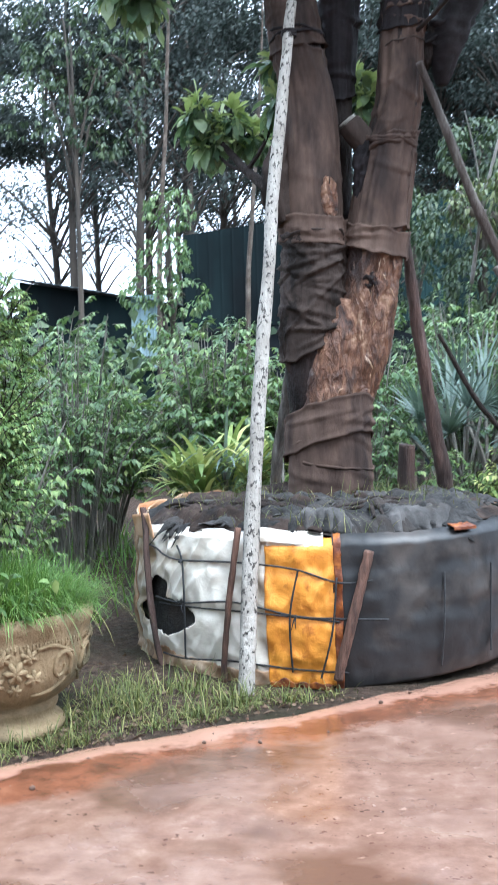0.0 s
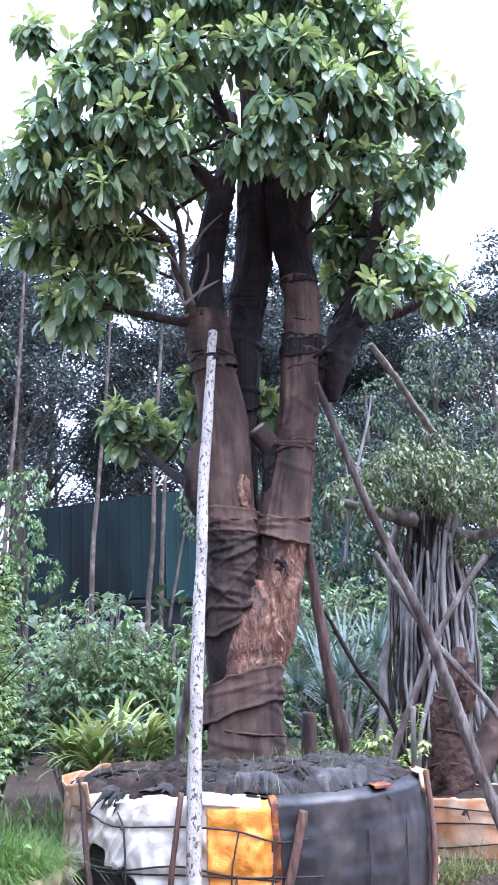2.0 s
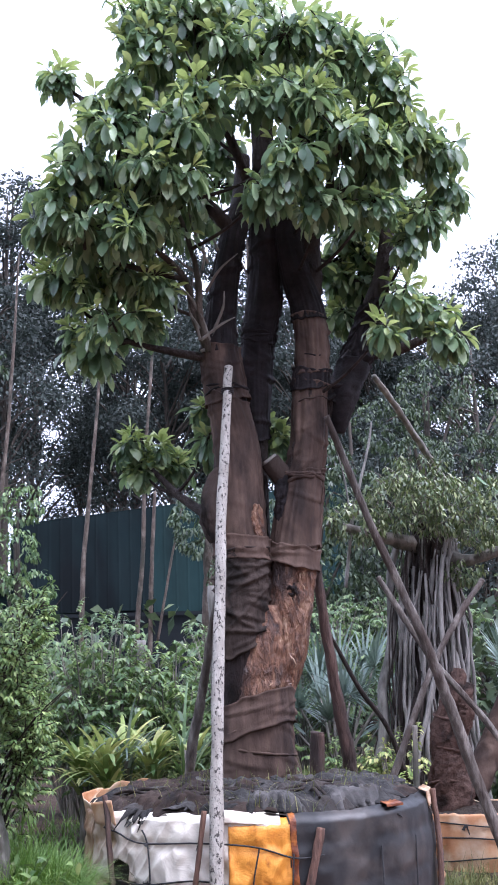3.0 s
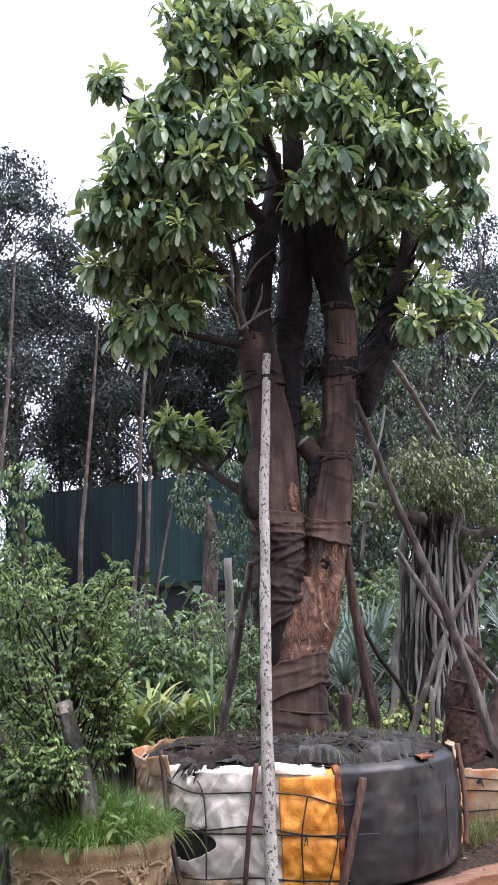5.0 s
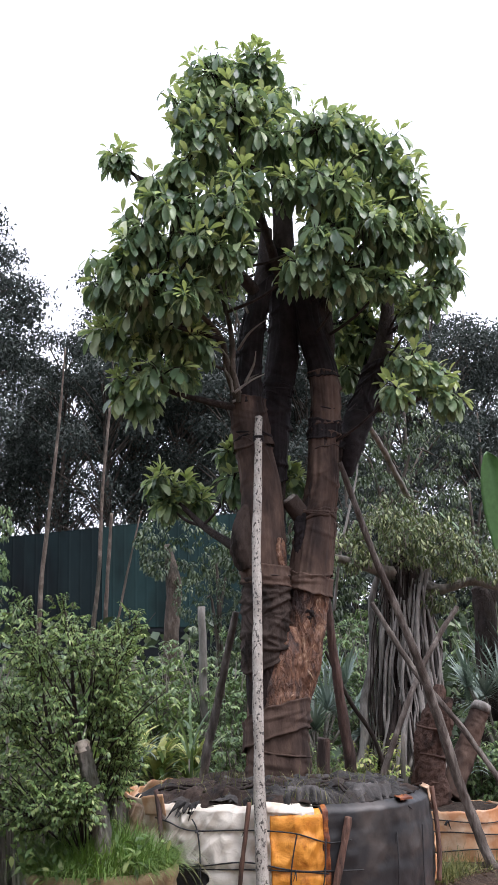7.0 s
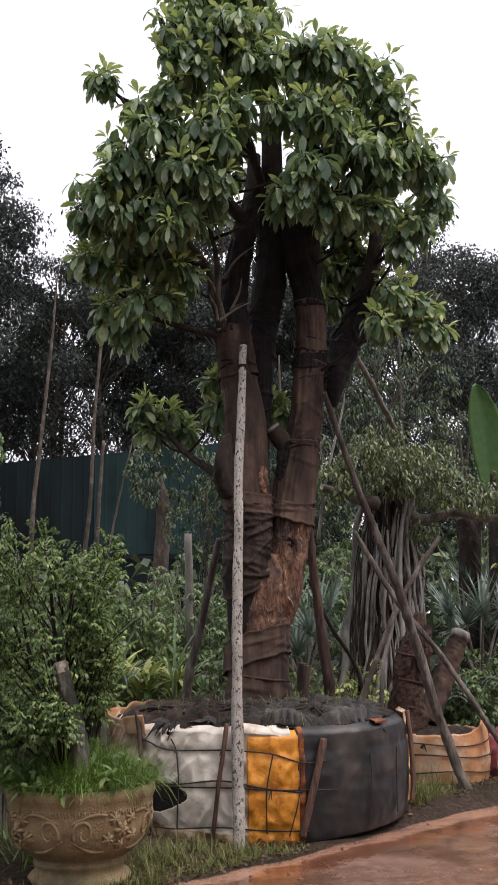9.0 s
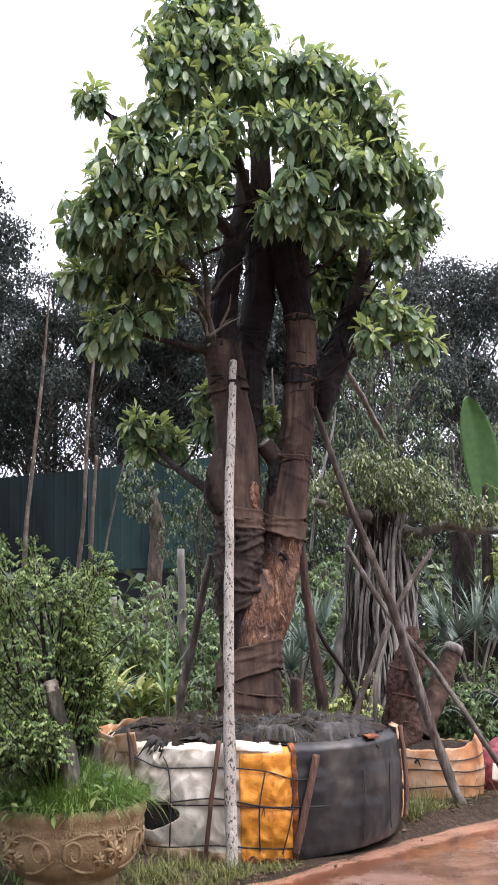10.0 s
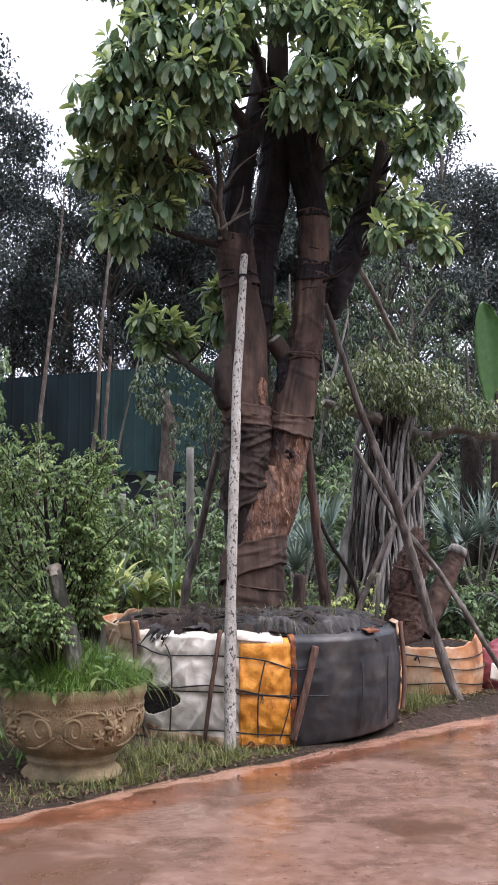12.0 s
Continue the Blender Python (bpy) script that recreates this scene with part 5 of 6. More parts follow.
def leafy(s, tw, p, d, size, n, droop=0.5):
    """A twig with small leaves in two rows."""
    d = d.normalized()
    side = d.cross(Vector((0, 0, 1)))
    side = side.normalized() if side.length > 0.05 else Vector((1, 0, 0))
    q = Vector(p)
    L = size * n * 0.33
    tw.tube([(*q, 0.004), (*(q + d * L), 0.002)], 3, cap=False)
    for k in range(n):
        q = q + d * (L / n)
        for sg in (-1, 1):
            w = d * 0.6 + side * sg + Vector((0, 0, rnd.uniform(-0.2, 0.3)))
            s.leaf(q, w, size * rnd.uniform(0.7, 1.15), size * 0.42, droop, 0.2, rnd.gauss(0, 0.3), 1)
    s.leaf(q, d, size, size * 0.42, droop, 0.2, 0, 1)


bush = thing("bush", "leafy green bush growing from a sawn stump in the stone pot", "bush", (PX - 0.05, PY - 0.05, 0.5))
part("stump", Shape().tube([(-1.10, 4.58, 0.45, 0.056), (-1.14, 4.56, 0.80, 0.045), (-1.20, 4.545, 1.05, 0.041), (-1.255, 4.54, 1.245, 0.037)], 28, 0.38, 15, 70), M["bark_grey"], bush, "short grey sawn stump")
part("cut_face", Shape().tube([(-1.243, 4.542, 1.205, 0.045), (-1.254, 4.54, 1.243, 0.043), (-1.26, 4.54, 1.262, 0.030)], 20, 0.25, 20, 12), M["wood_cut"], bush, "pale sawn top")
for line in ([(-1.17, 4.60, 0.95, 0.013), (-1.27, 4.64, 1.35, 0.013), (-1.31, 4.66, 1.75, 0.009), (-1.34, 4.68, 2.0, 0.004)], [(-1.2, 4.6, 1.1, 0.010), (-1.20, 4.66, 1.45, 0.011), (-1.16, 4.7, 1.8, 0.005)], [(-1.15, 4.62, 0.7, 0.011), (-1.36, 4.70, 1.1, 0.012), (-1.52, 4.75, 1.5, 0.006)],
             [(-1.15, 4.62, 0.75, 0.010), (-1.05, 4.72, 1.1, 0.011), (-0.92, 4.78, 1.45, 0.005)], [(-1.2, 4.62, 0.85, 0.010), (-1.42, 4.6, 1.3, 0.010), (-1.5, 4.58, 1.75, 0.005)]):
    part("stem", Shape().tube(line, 8, 0.1, 9, 20), M["bark_dark"], bush, "slim dark stem")
stems, fol = Shape(), Shape()
for k in range(50):
    a = rnd.uniform(0, 6.2832)
    z1 = rnd.uniform(0.85, 2.08)
    spread = rnd.uniform(0.14, 0.50) * (1.3 - 0.6 * abs(z1 - 1.4))
    top = Vector((-1.27 + spread * math.cos(a) * 1.08, 4.74 + spread * math.sin(a) * 0.9, z1))
    root = Vector((-1.22 + 0.06 * math.cos(a), 4.68 + 0.06 * math.sin(a), max(0.65, z1 - rnd.uniform(0.35, 0.6))))
    mid = root.lerp(top, 0.5) + Vector((0.03 * math.cos(a), 0.03 * math.sin(a), 0.06))
    stems.tube([(*root, 0.006), (*mid, 0.004), (*top, 0.002)], 5, rings=6)
    for j in range(54):
        t = rnd.uniform(0.3, 1.0)
        p = root.lerp(mid, t * 2) if t < 0.5 else mid.lerp(top, t * 2 - 1)
        d = unit() + Vector((0.6 * math.cos(a), 0.6 * math.sin(a), 0.25))
        p = p + d * rnd.uniform(0.01, 0.10)
        if abs(p.x + 1.20 + 0.28 * (p.z - 1.05)) < 0.07 and p.y < 4.62 and 1.02 < p.z < 1.36:
            continue
        if p.z < 0.84 and p.y < 4.72 and p.x > -1.45 or p.x > -0.92 - 0.25 * max(0.0, 1.1 - p.z):
            continue
        leafy(fol, stems, p, d, rnd.uniform(0.024, 0.042), rnd.randint(3, 6), 0.6)
tagged(part("twig", stems, M["bark_dark"], bush), kind="stuff")
part("foliage", fol, M["leaf_bush"], bush)

# ---- second, smaller root ball with its wrapped stump ----
B2, R2 = (2.30, 7.32), 0.52
ball2 = thing("root_ball", "small root ball wrapped in tan and white tarpaulin tied with cord", "root ball", (B2[0], B2[1], 0.1))


def ball2_at(deg, z, out=0.0):
    a = radians(deg)
    r = R2 * (0.93 + 0.07 * math.sin(math.pi * min(1, z / 0.5 * 0.8 + 0.1))) + out + 0.02 * noise.noise(Vector((math.cos(a) * 4, math.sin(a) * 4, z * 5 + 9)))
    return (B2[0] + r * math.cos(a), B2[1] + r * math.sin(a), 0.08 + z)


def top2(d):
    return 0.44 + 0.14 * math.exp(-((d % 360 - 325) / 22) ** 2) + 0.02 * noise.noise(Vector((d * 0.15, 0, 3)))


part("wrapping", Shape().grid(120, 26, lambda u, v: ball2_at(u * 360, v * top2(u * 360))), M["tan_tarp"], ball2, thick=0.008)
part("soil_top", Shape().grid(40, 10, lambda u, v: (B2[0] + 0.49 * v * math.cos(6.2832 * u), B2[1] + 0.49 * v * math.sin(6.2832 * u), 0.50 + 0.05 * (1 - v) + 0.03 * noise.noise(Vector((v * 5, u * 9, 2))))), M["root_soil"], ball2)
for z in (0.12, 0.26, 0.36):
    part("cord", Shape().tube([(*ball2_at(a, z + 0.02 * math.sin(a * 0.05 + z * 9), 0.012), 0.0052) for a in range(180, 400, 8)], 6), M["cord"], ball2)
knot2 = Shape()
for k in range(4):
    knot2.tube([(*ball2_at(239 + rnd.uniform(-2, 1), 0.35 + rnd.uniform(-0.03, 0.03), 0.03), 0.004), (*ball2_at(240, 0.37, 0.02), 0.006), (*ball2_at(241 + rnd.uniform(-1, 2), 0.35 + rnd.uniform(-0.05, 0.02), 0.03), 0.003)], 6, rings=6)
part("knot", knot2, M["cord"], ball2)
stump2 = thing("wrapped_stump", "young tree stump bandaged in red-brown cloth with a sawn side branch", "tree", (2.1, 7.3, 0.5))
part("trunk", Shape().tube([(2.10, 7.3, 0.45, 0.18), (2.09, 7.3, 0.78, 0.145), (2.11, 7.3, 1.07, 0.13), (2.16, 7.28, 1.30, 0.095), (2.21, 7.27, 1.48, 0.065), (2.22, 7.27, 1.56, 0.03)], 48, 0.22, 9, 110, seed=3), M["cloth_red"], stump2, "trunk bandaged in red-brown cloth")
part("knot", Shape().tube([(2.17, 7.16, 1.05, 0.04), (2.21, 7.15, 1.20, 0.055), (2.22, 7.16, 1.32, 0.05), (2.27, 7.16, 1.44, 0.03)], 24, 0.4, 16, 50, seed=5), M["cloth_red"], stump2, "bunched red cloth knot")
part("side_branch", Shape().tube([(2.28, 7.36, 0.60, 0.115), (2.48, 7.4, 0.93, 0.10), (2.62, 7.4, 1.22, 0.088), (2.69, 7.4, 1.36, 0.08)], 30, 0.14, 14, 60, seed=7), M["cloth"], stump2, "sawn side branch in brown cloth")
part("cut_face", Shape().tube([(2.67, 7.4, 1.315, 0.093), (2.69, 7.4, 1.36, 0.088), (2.703, 7.4, 1.388, 0.074), (2.708, 7.4, 1.398, 0.03)], 24, 0.12, 14), M["bark_pale"], stump2, "pale sawn end")
for z, x in ((0.7, 2.08), (0.95, 2.11), (1.2, 2.15)):
    part("tie", Shape().tube([(x + 0.138 * math.cos(a * 0.2618), 7.3 + 0.138 * math.sin(a * 0.2618), z + 0.03 * math.sin(a * 0.26 + z * 5), 0.012) for a in range(25)], 6, 0.2, 20), M["cloth_red"], stump2)
sack = Shape().tube([(3.0, 7.3, 0.08, 0.13), (3.0, 7.3, 0.16, 0.20), (3.02, 7.3, 0.32, 0.215), (3.05, 7.31, 0.45, 0.16), (3.03, 7.3, 0.52, 0.07)], 30, 0.16, 7, 30, seed=2)
tagged(part("sack", sack, M["pink"]), "faded pink plastic sack slumped on the ground", "sack")
flag = Shape().grid(8, 8, lambda u, v: (2.79 + 0.13 * u + 0.02 * v, 7.0 + 0.03 * math.sin(u * 4), 0.22 + 0.14 * v - 0.04 * u))
tagged(part("plastic_sheet", flag, M["white_tarp"], thick=0.003), "scrap of white plastic sheet beside the small root ball", "plastic sheet")

# ---- old fig tree with hanging roots ----
def rosette(s, p, axis, n, size):
    """A whorl of leaves at the end of a twig."""
    axis = axis.normalized()
    a = axis.orthogonal().normalized()
    b = axis.cross(a)
    t0 = rnd.uniform(0, 6.3)
    for k in range(n):
        t = t0 + k * 2.4
        open_ = rnd.uniform(0.6, 1.75)
        d = axis * math.cos(open_) + (a * math.cos(t) + b * math.sin(t)) * math.sin(open_) + Vector((0, 0, -0.25))
        L = size * rnd.uniform(0.65, 1.15)
        s.leaf(p + d.normalized() * 0.015 - axis * 0.012 * k, d, L, L * rnd.uniform(0.33, 0.44), rnd.uniform(0.6, 2.0), rnd.uniform(0.1, 0.4), rnd.gauss(0, 0.35), 2, 1.1)


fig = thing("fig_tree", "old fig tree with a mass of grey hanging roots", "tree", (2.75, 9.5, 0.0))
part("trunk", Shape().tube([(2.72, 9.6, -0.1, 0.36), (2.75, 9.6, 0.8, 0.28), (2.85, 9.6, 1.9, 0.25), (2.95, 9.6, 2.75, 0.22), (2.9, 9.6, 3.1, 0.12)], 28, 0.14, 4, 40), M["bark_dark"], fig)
for k in range(170):
    a = rnd.uniform(3.1, 6.3)
    r0 = rnd.uniform(0.20, 0.34)
    r1 = r0 + rnd.uniform(0.0, 0.22)
    x0, y0 = 2.92 + r0 * math.cos(a) * 0.95, 9.58 + r0 * math.sin(a)
    x1, y1 = 2.72 + r1 * math.cos(a + rnd.gauss(0, 0.25)) * 1.15, 9.55 + r1 * math.sin(a)
    rad = rnd.choice((0.006, 0.008, 0.010, 0.012, 0.015, 0.020)) if k > 11 else rnd.uniform(0.03, 0.05)
    zt = rnd.uniform(1.7, 2.9) if k > 11 else 2.9
    sway = rnd.gauss(0, 0.055)
    pts = []
    for i in range(9):
        t = i / 8
        pts.append((x0 + (x1 - x0) * t + rnd.gauss(0, 0.022) + sway * math.sin(t * 5), y0 + (y1 - y0) * t + rnd.gauss(0, 0.02), zt * (1 - t) - 0.05 * t, rad * (0.75 + 0.6 * t)))
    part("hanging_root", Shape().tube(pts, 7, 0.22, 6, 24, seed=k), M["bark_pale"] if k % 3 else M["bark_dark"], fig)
for line in ([(2.9, 9.5, 2.75, 0.12), (3.22, 9.3, 2.63, 0.07), (3.55, 9.15, 2.70, 0.06), (3.91, 9.0, 2.62, 0.055), (4.5, 8.8, 2.68, 0.055), (5.2, 8.7, 2.8, 0.04)], [(2.85, 9.5, 2.8, 0.12), (2.5, 9.4, 2.86, 0.08), (2.1, 9.3, 2.95, 0.05), (1.8, 9.2, 3.0, 0.03)],
             [(2.95, 9.6, 2.8, 0.1), (2.9, 9.5, 3.2, 0.06), (2.7, 9.4, 3.5, 0.03)]):
    part("branch", Shape().tube([(x, y, z, r * 0.8) for x, y, z, r in line], 14, 0.25, 6, 40), M["bark_grey"], fig)
fol, tw = Shape(), Shape()
for cx, cy, cz, r, n in ((2.1, 9.2, 3.02, 0.26, 57), (2.55, 9.2, 3.2, 0.36, 102), (2.95, 9.2, 3.15, 0.36, 102), (3.4, 9.1, 2.95, 0.3, 74), (3.8, 9.0, 2.85, 0.24, 44), (2.8, 9.4, 3.5, 0.3, 57), (3.15, 9.2, 2.5, 0.16, 22), (3.35, 9.3, 3.3, 0.3, 51)):
    for k in range(n):
        d = unit()
        p = Vector((cx, cy, cz)) + Vector((d.x * r * 1.2, d.y * r * 1.2, d.z * r * 0.8))
        tw.tube([(p.x - d.x * r * 0.4, p.y - d.y * r * 0.4, p.z - 0.07, 0.005), (*p, 0.003)], 4, cap=False)
        rosette(fol, p, d + Vector((0, 0, 0.5)), rnd.randint(9, 12), 0.072)
tagged(part("twig", tw, M["bark_grey"], fig), kind="stuff")
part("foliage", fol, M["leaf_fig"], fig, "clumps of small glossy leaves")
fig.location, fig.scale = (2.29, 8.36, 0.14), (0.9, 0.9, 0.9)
snag = thing("dead_trunk", "dark rough-barked broken trunk", "tree trunk", (4.06, 10.0, 0.0))
part("trunk", Shape().tube([(4.05, 10, -0.1, 0.13), (4.06, 10.0, 0.92, 0.12), (4.10, 10, 1.77, 0.128), (4.12, 10, 2.5, 0.13), (4.02, 10, 2.72, 0.06)], 22, 0.16, 9, 50), M["bark_dark"], snag)
part("fork", Shape().tube([(4.13, 10, 2.4, 0.09), (4.24, 9.98, 2.62, 0.06), (4.3, 9.97, 2.75, 0.03)], 12, 0.1, 8, 14), M["bark_dark"], snag)

# ---- palms and banana ----


def fan_palm(x, y, z, fans, size, label):
    p = thing("fan_palm", label, "palm", (x, y, 0), "fan palms")
    for k in range(fans):
        a = 6.2832 * k / fans + rnd.uniform(-0.3, 0.3)
        lift = rnd.uniform(0.25, 1.3)
        tip = Vector((x + 0.55 * size * math.cos(a) * math.cos(lift * 0.8), y + 0.55 * size * math.sin(a) * math.cos(lift * 0.8), z + 0.55 * size * math.sin(lift)))
        fr = Shape()
        ax = (tip - Vector((x, y, z - 0.25))).normalized()
        b = ax.cross(Vector((0, 0, 1))).normalized()
        c = b.cross(ax)
        for j in range(26):
            t = -2.2 + 4.4 * j / 25
            d = ax * math.cos(t) + b * math.sin(t) + c * 0.15
            fr.blade(tip, d, size * rnd.uniform(0.5, 0.62) * (0.75 + 0.25 * math.cos(t)), 0.045 * size, rnd.uniform(0.3, 0.8), 4)
        frond = part("frond", fr, M["leaf_palm"], p, "stiff silvery fan-shaped frond")
        part("stalk", Shape().tube([(x, y, ground_z(x, y), 0.025), (x, y, z * 0.6, 0.022), (*tip, 0.01)], 6, rings=8), M["bark_grey"], frond)


fan_palm(1.64, 9.0, 0.95, 9, 0.85, "low silvery fan palm behind the trees")
fan_palm(2.05, 10.2, 1.2, 8, 0.9, "silvery fan palm in the undergrowth")
fan_palm(4.45, 10.0, 1.35, 8, 0.95, "silver-green fan palm beside the dark trunk")
fan_palm(3.55, 8.75, 1.15, 8, 0.85, "bright silver fan palm beside the wrapped stump")
fan_palm(4.75, 9.2, 1.2, 7, 0.95, "silver-green fan palm at the edge of the bed")


def feather_palm(x, y, z, label, n, L):
    p = thing("feather_palm", label, "palm", (x, y, 0))
    st, fr = Shape(), Shape()
    for k in range(n):
        a = 2.6 + 4.2 * k / n + rnd.uniform(-0.3, 0.3)
        pts = [Vector((x, y, ground_z(x, y)))]
        d = Vector((0.35 * math.cos(a), 0.35 * math.sin(a), 1))
        q = Vector((x, y, z * 0.3))
        for i in range(10):
            pts.append(q.copy())
            d = (d.normalized() + Vector((0.10 * math.cos(a), 0.10 * math.sin(a), -0.17))).normalized()
            q = q + d * (L / 9)
            if i > 1:
                sd = d.cross(Vector((0, 0, 1))).normalized()
                for sg in (-1, 1):
                    for e in (0, 0.5):
                        fr.blade(q - d * e * L / 9, d * 0.7 + sd * sg + Vector((0, 0, 0.1)), L * 0.33 * (1.1 - i / 12), 0.02, 0.9, 3)
        st.tube([(*pt, 0.014) for pt in pts], 5)
    tagged(part("stalk", st, M["bark_grey"], p), kind="stuff")
    tagged(part("frond", fr, M["leaf_palm"], p), kind="stuff")


feather_palm(3.35, 8.9, 1.6, "pale feather palm beside the wrapped stump", 7, 1.25)
banana = thing("banana_plant", "banana plant with tall upright green leaves", "banana plant", (4.15, 9.5, 0))


def banana_leaf(x, y, z, L, w, lean, turn, torn=False):
    c, sn = math.cos(turn), math.sin(turn)

    def fn(u, v):
        k = (u - 0.5) * 2
        wd = w * math.sin(math.pi * (0.08 + 0.88 * v)) ** 0.6 * k
        dx = lean * v * v * L
        return (x + wd * c + dx, y + wd * sn - abs(k) * 0.05, z + L * v * (1 - 0.12 * v) - abs(k) * w * 0.25 + 0.012 * math.sin(v * 40 + k))
    part("leaf", Shape().grid(10, 40, fn), M["leaf_banana"], banana, thick=0.003)


part("stem", Shape().tube([(4.15, 9.5, -0.05, 0.09), (4.17, 9.5, 1.2, 0.08), (4.2, 9.5, 2.6, 0.06), (4.22, 9.5, 3.2, 0.03)], 16, 0.04, 4, 20), M["bark_dark"], banana)
banana_leaf(4.20, 9.5, 3.0, 1.45, 0.22, -0.10, -0.2)
banana_leaf(4.55, 9.6, 2.8, 1.2, 0.2, 0.35, 0.5)
banana_leaf(4.1, 9.75, 2.7, 1.0, 0.17, -0.6, 0.9)

# ---- undergrowth ----


def shrub(x, y, h, w, n, leaf, mat, label, droop=0.6, z0=None, stemmy=True, cat="shrub"):
    """A loose shrub: several stems from the ground, leafy twigs along them, an uneven outline."""
    zb = ground_z(x, y) if z0 is None else z0
    sh = thing("shrub", label, cat, (x, y, zb), "undergrowth shrubs")
    st, fo = Shape(), Shape()
    for k in range(n):
        a = rnd.uniform(0, 6.2832)
        t = rnd.random()
        z1 = zb + h * (0.45 + 0.55 * rnd.random())
        sp = w * (0.25 + 0.75 * t) * (1.15 - 0.5 * (z1 - zb) / h)
        top = Vector((x + sp * math.cos(a), y + sp * math.sin(a), z1))
        root = Vector((x + 0.12 * w * math.cos(a), y + 0.12 * w * math.sin(a), zb - 0.03))
        mid = root.lerp(top, 0.55) + Vector((0, 0, 0.12 * h))
        st.tube([(*root, 0.013), (*mid, 0.009), (*top, 0.003)], 5, rings=6, cap=False)
        for j in range(11):
            u = rnd.uniform(0.35, 1.0)
            p = root.lerp(mid, u / 0.55) if u < 0.55 else mid.lerp(top, (u - 0.55) / 0.45)
            d = unit() + Vector((0.4 * math.cos(a), 0.4 * math.sin(a), 0.3))
            p = p + d * rnd.uniform(0.02, 0.12)
            if leaf < 0.1:
                leafy(fo, st, p, d, leaf * rnd.uniform(0.8, 1.2), rnd.randint(3, 4), droop)
            else:
                for q in range(8):
                    e = unit()
                    fo.leaf(p + e * 0.03, e + Vector((0, 0, 0.25)), leaf * rnd.uniform(0.5, 0.85), leaf * 0.24, droop, 0.2, rnd.gauss(0, 0.4), 3, 1.0)
    tagged(part("stem", st, M["bark_grey"], sh), kind="stuff")
    part("foliage", fo, M[mat], sh)
    return sh


def sword_plant(x, y, n, L, w, mat, label, droop=1.5, lift=0.55):
    zb = ground_z(x, y)
    sh = thing("strap_leaf_plant", label, "plant", (x, y, zb), "strap-leaved plants")
    fo = Shape()
    for k in range(n):
        a = rnd.uniform(0, 6.2832)
        fo.blade((x + 0.03 * math.cos(a), y + 0.03 * math.sin(a), zb + lift + rnd.uniform(0.0, 1.0) * L * 0.75), (math.cos(a), math.sin(a), rnd.uniform(0.5, 2.0)), L * rnd.uniform(0.6, 1.1), w, droop * rnd.uniform(0.6, 1.3), 6)
    part("foliage", fo, M[mat], sh)
    part("stem", Shape().tube([(x, y, zb - 0.05, 0.03), (x, y, zb + lift + L * 0.45, 0.02)], 8), M["bark_grey"], sh)


rnd.seed(5)
G1 = "green small-leaved shrub in the undergrowth"
G2 = "broad-leaved weed shrub in the undergrowth"
shrub(-2.3, 5.6, 1.75, 0.8, 46, 0.055, "leaf_bush", "light green feathery shrub beside the pot")
shrub(-1.5, 6.0, 1.5, 0.7, 40, 0.055, "leaf_bush", "light green feathery shrub beside the pot")
shrub(-1.75, 6.6, 1.3, 0.5, 34, 0.06, "leaf_bush", G1)
shrub(-1.9, 7.2, 1.9, 0.9, 46, 0.06, "leaf_weed", G1)
shrub(-1.55, 9.9, 1.85, 0.75, 46, 0.08, "leaf_bush", G1)
shrub(-0.45, 10.0, 2.1, 0.65, 42, 0.085, "leaf_bush", "tall soft-leaved shrub behind the root ball")
shrub(0.2, 10.2, 1.85, 0.65, 42, 0.09, "leaf_bush", G1)
shrub(-1.6, 9.0, 2.2, 0.9, 44, 0.07, "leaf_weed", G1)
shrub(-2.9, 8.0, 2.2, 1.0, 44, 0.07, "leaf_weed", G1)
shrub(-0.5, 10.0, 2.2, 0.9, 40, 0.085, "leaf_weed", G2)
shrub(0.9, 10.2, 2.0, 0.8, 36, 0.085, "leaf_weed", G2)
shrub(0.75, 8.6, 1.2, 0.5, 26, 0.07, "leaf_weed", G1)
shrub(1.5, 8.3, 0.85, 0.45, 24, 0.06, "leaf_bush", "low bright green shrub behind the root ball")
shrub(1.9, 8.1, 0.8, 0.4, 20, 0.07, "leaf_croton", "small yellow-green shrub behind the root ball")
shrub(1.9, 11.0, 2.3, 0.9, 36, 0.085, "leaf_weed", G2)
shrub(3.1, 8.3, 0.9, 0.5, 26, 0.08, "leaf_weed", G1)
shrub(3.7, 8.6, 1.0, 0.5, 26, 0.085, "leaf_weed", G2)
shrub(4.4, 8.4, 1.2, 0.6, 30, 0.085, "leaf_weed", G2)
shrub(4.6, 9.4, 3.2, 0.6, 34, 0.13, "leaf_croton", "tall shrub with yellow-green leaves beside the banana plant")
shrub(3.2, 11.0, 2.6, 0.9, 36, 0.085, "leaf_weed", G2)
shrub(4.8, 11.2, 2.6, 0.9, 36, 0.085, "leaf_weed", G2)
shrub(2.3, 12.2, 2.4, 1.0, 46, 0.085, "leaf_weed", G2)
shrub(3.6, 12.4, 2.4, 1.0, 46, 0.085, "leaf_weed", G2)
shrub(5.6, 10.6, 2.4, 0.9, 40, 0.085, "leaf_weed", G2)
shrub(1.2, 12.4, 2.2, 1.0, 46, 0.085, "leaf_weed", G2)
shrub(-0.7, 12.2, 2.3, 1.0, 46, 0.085, "leaf_weed", G2)
shrub(-2.4, 11.2, 2.4, 1.1, 46, 0.085, "leaf_weed", G2)
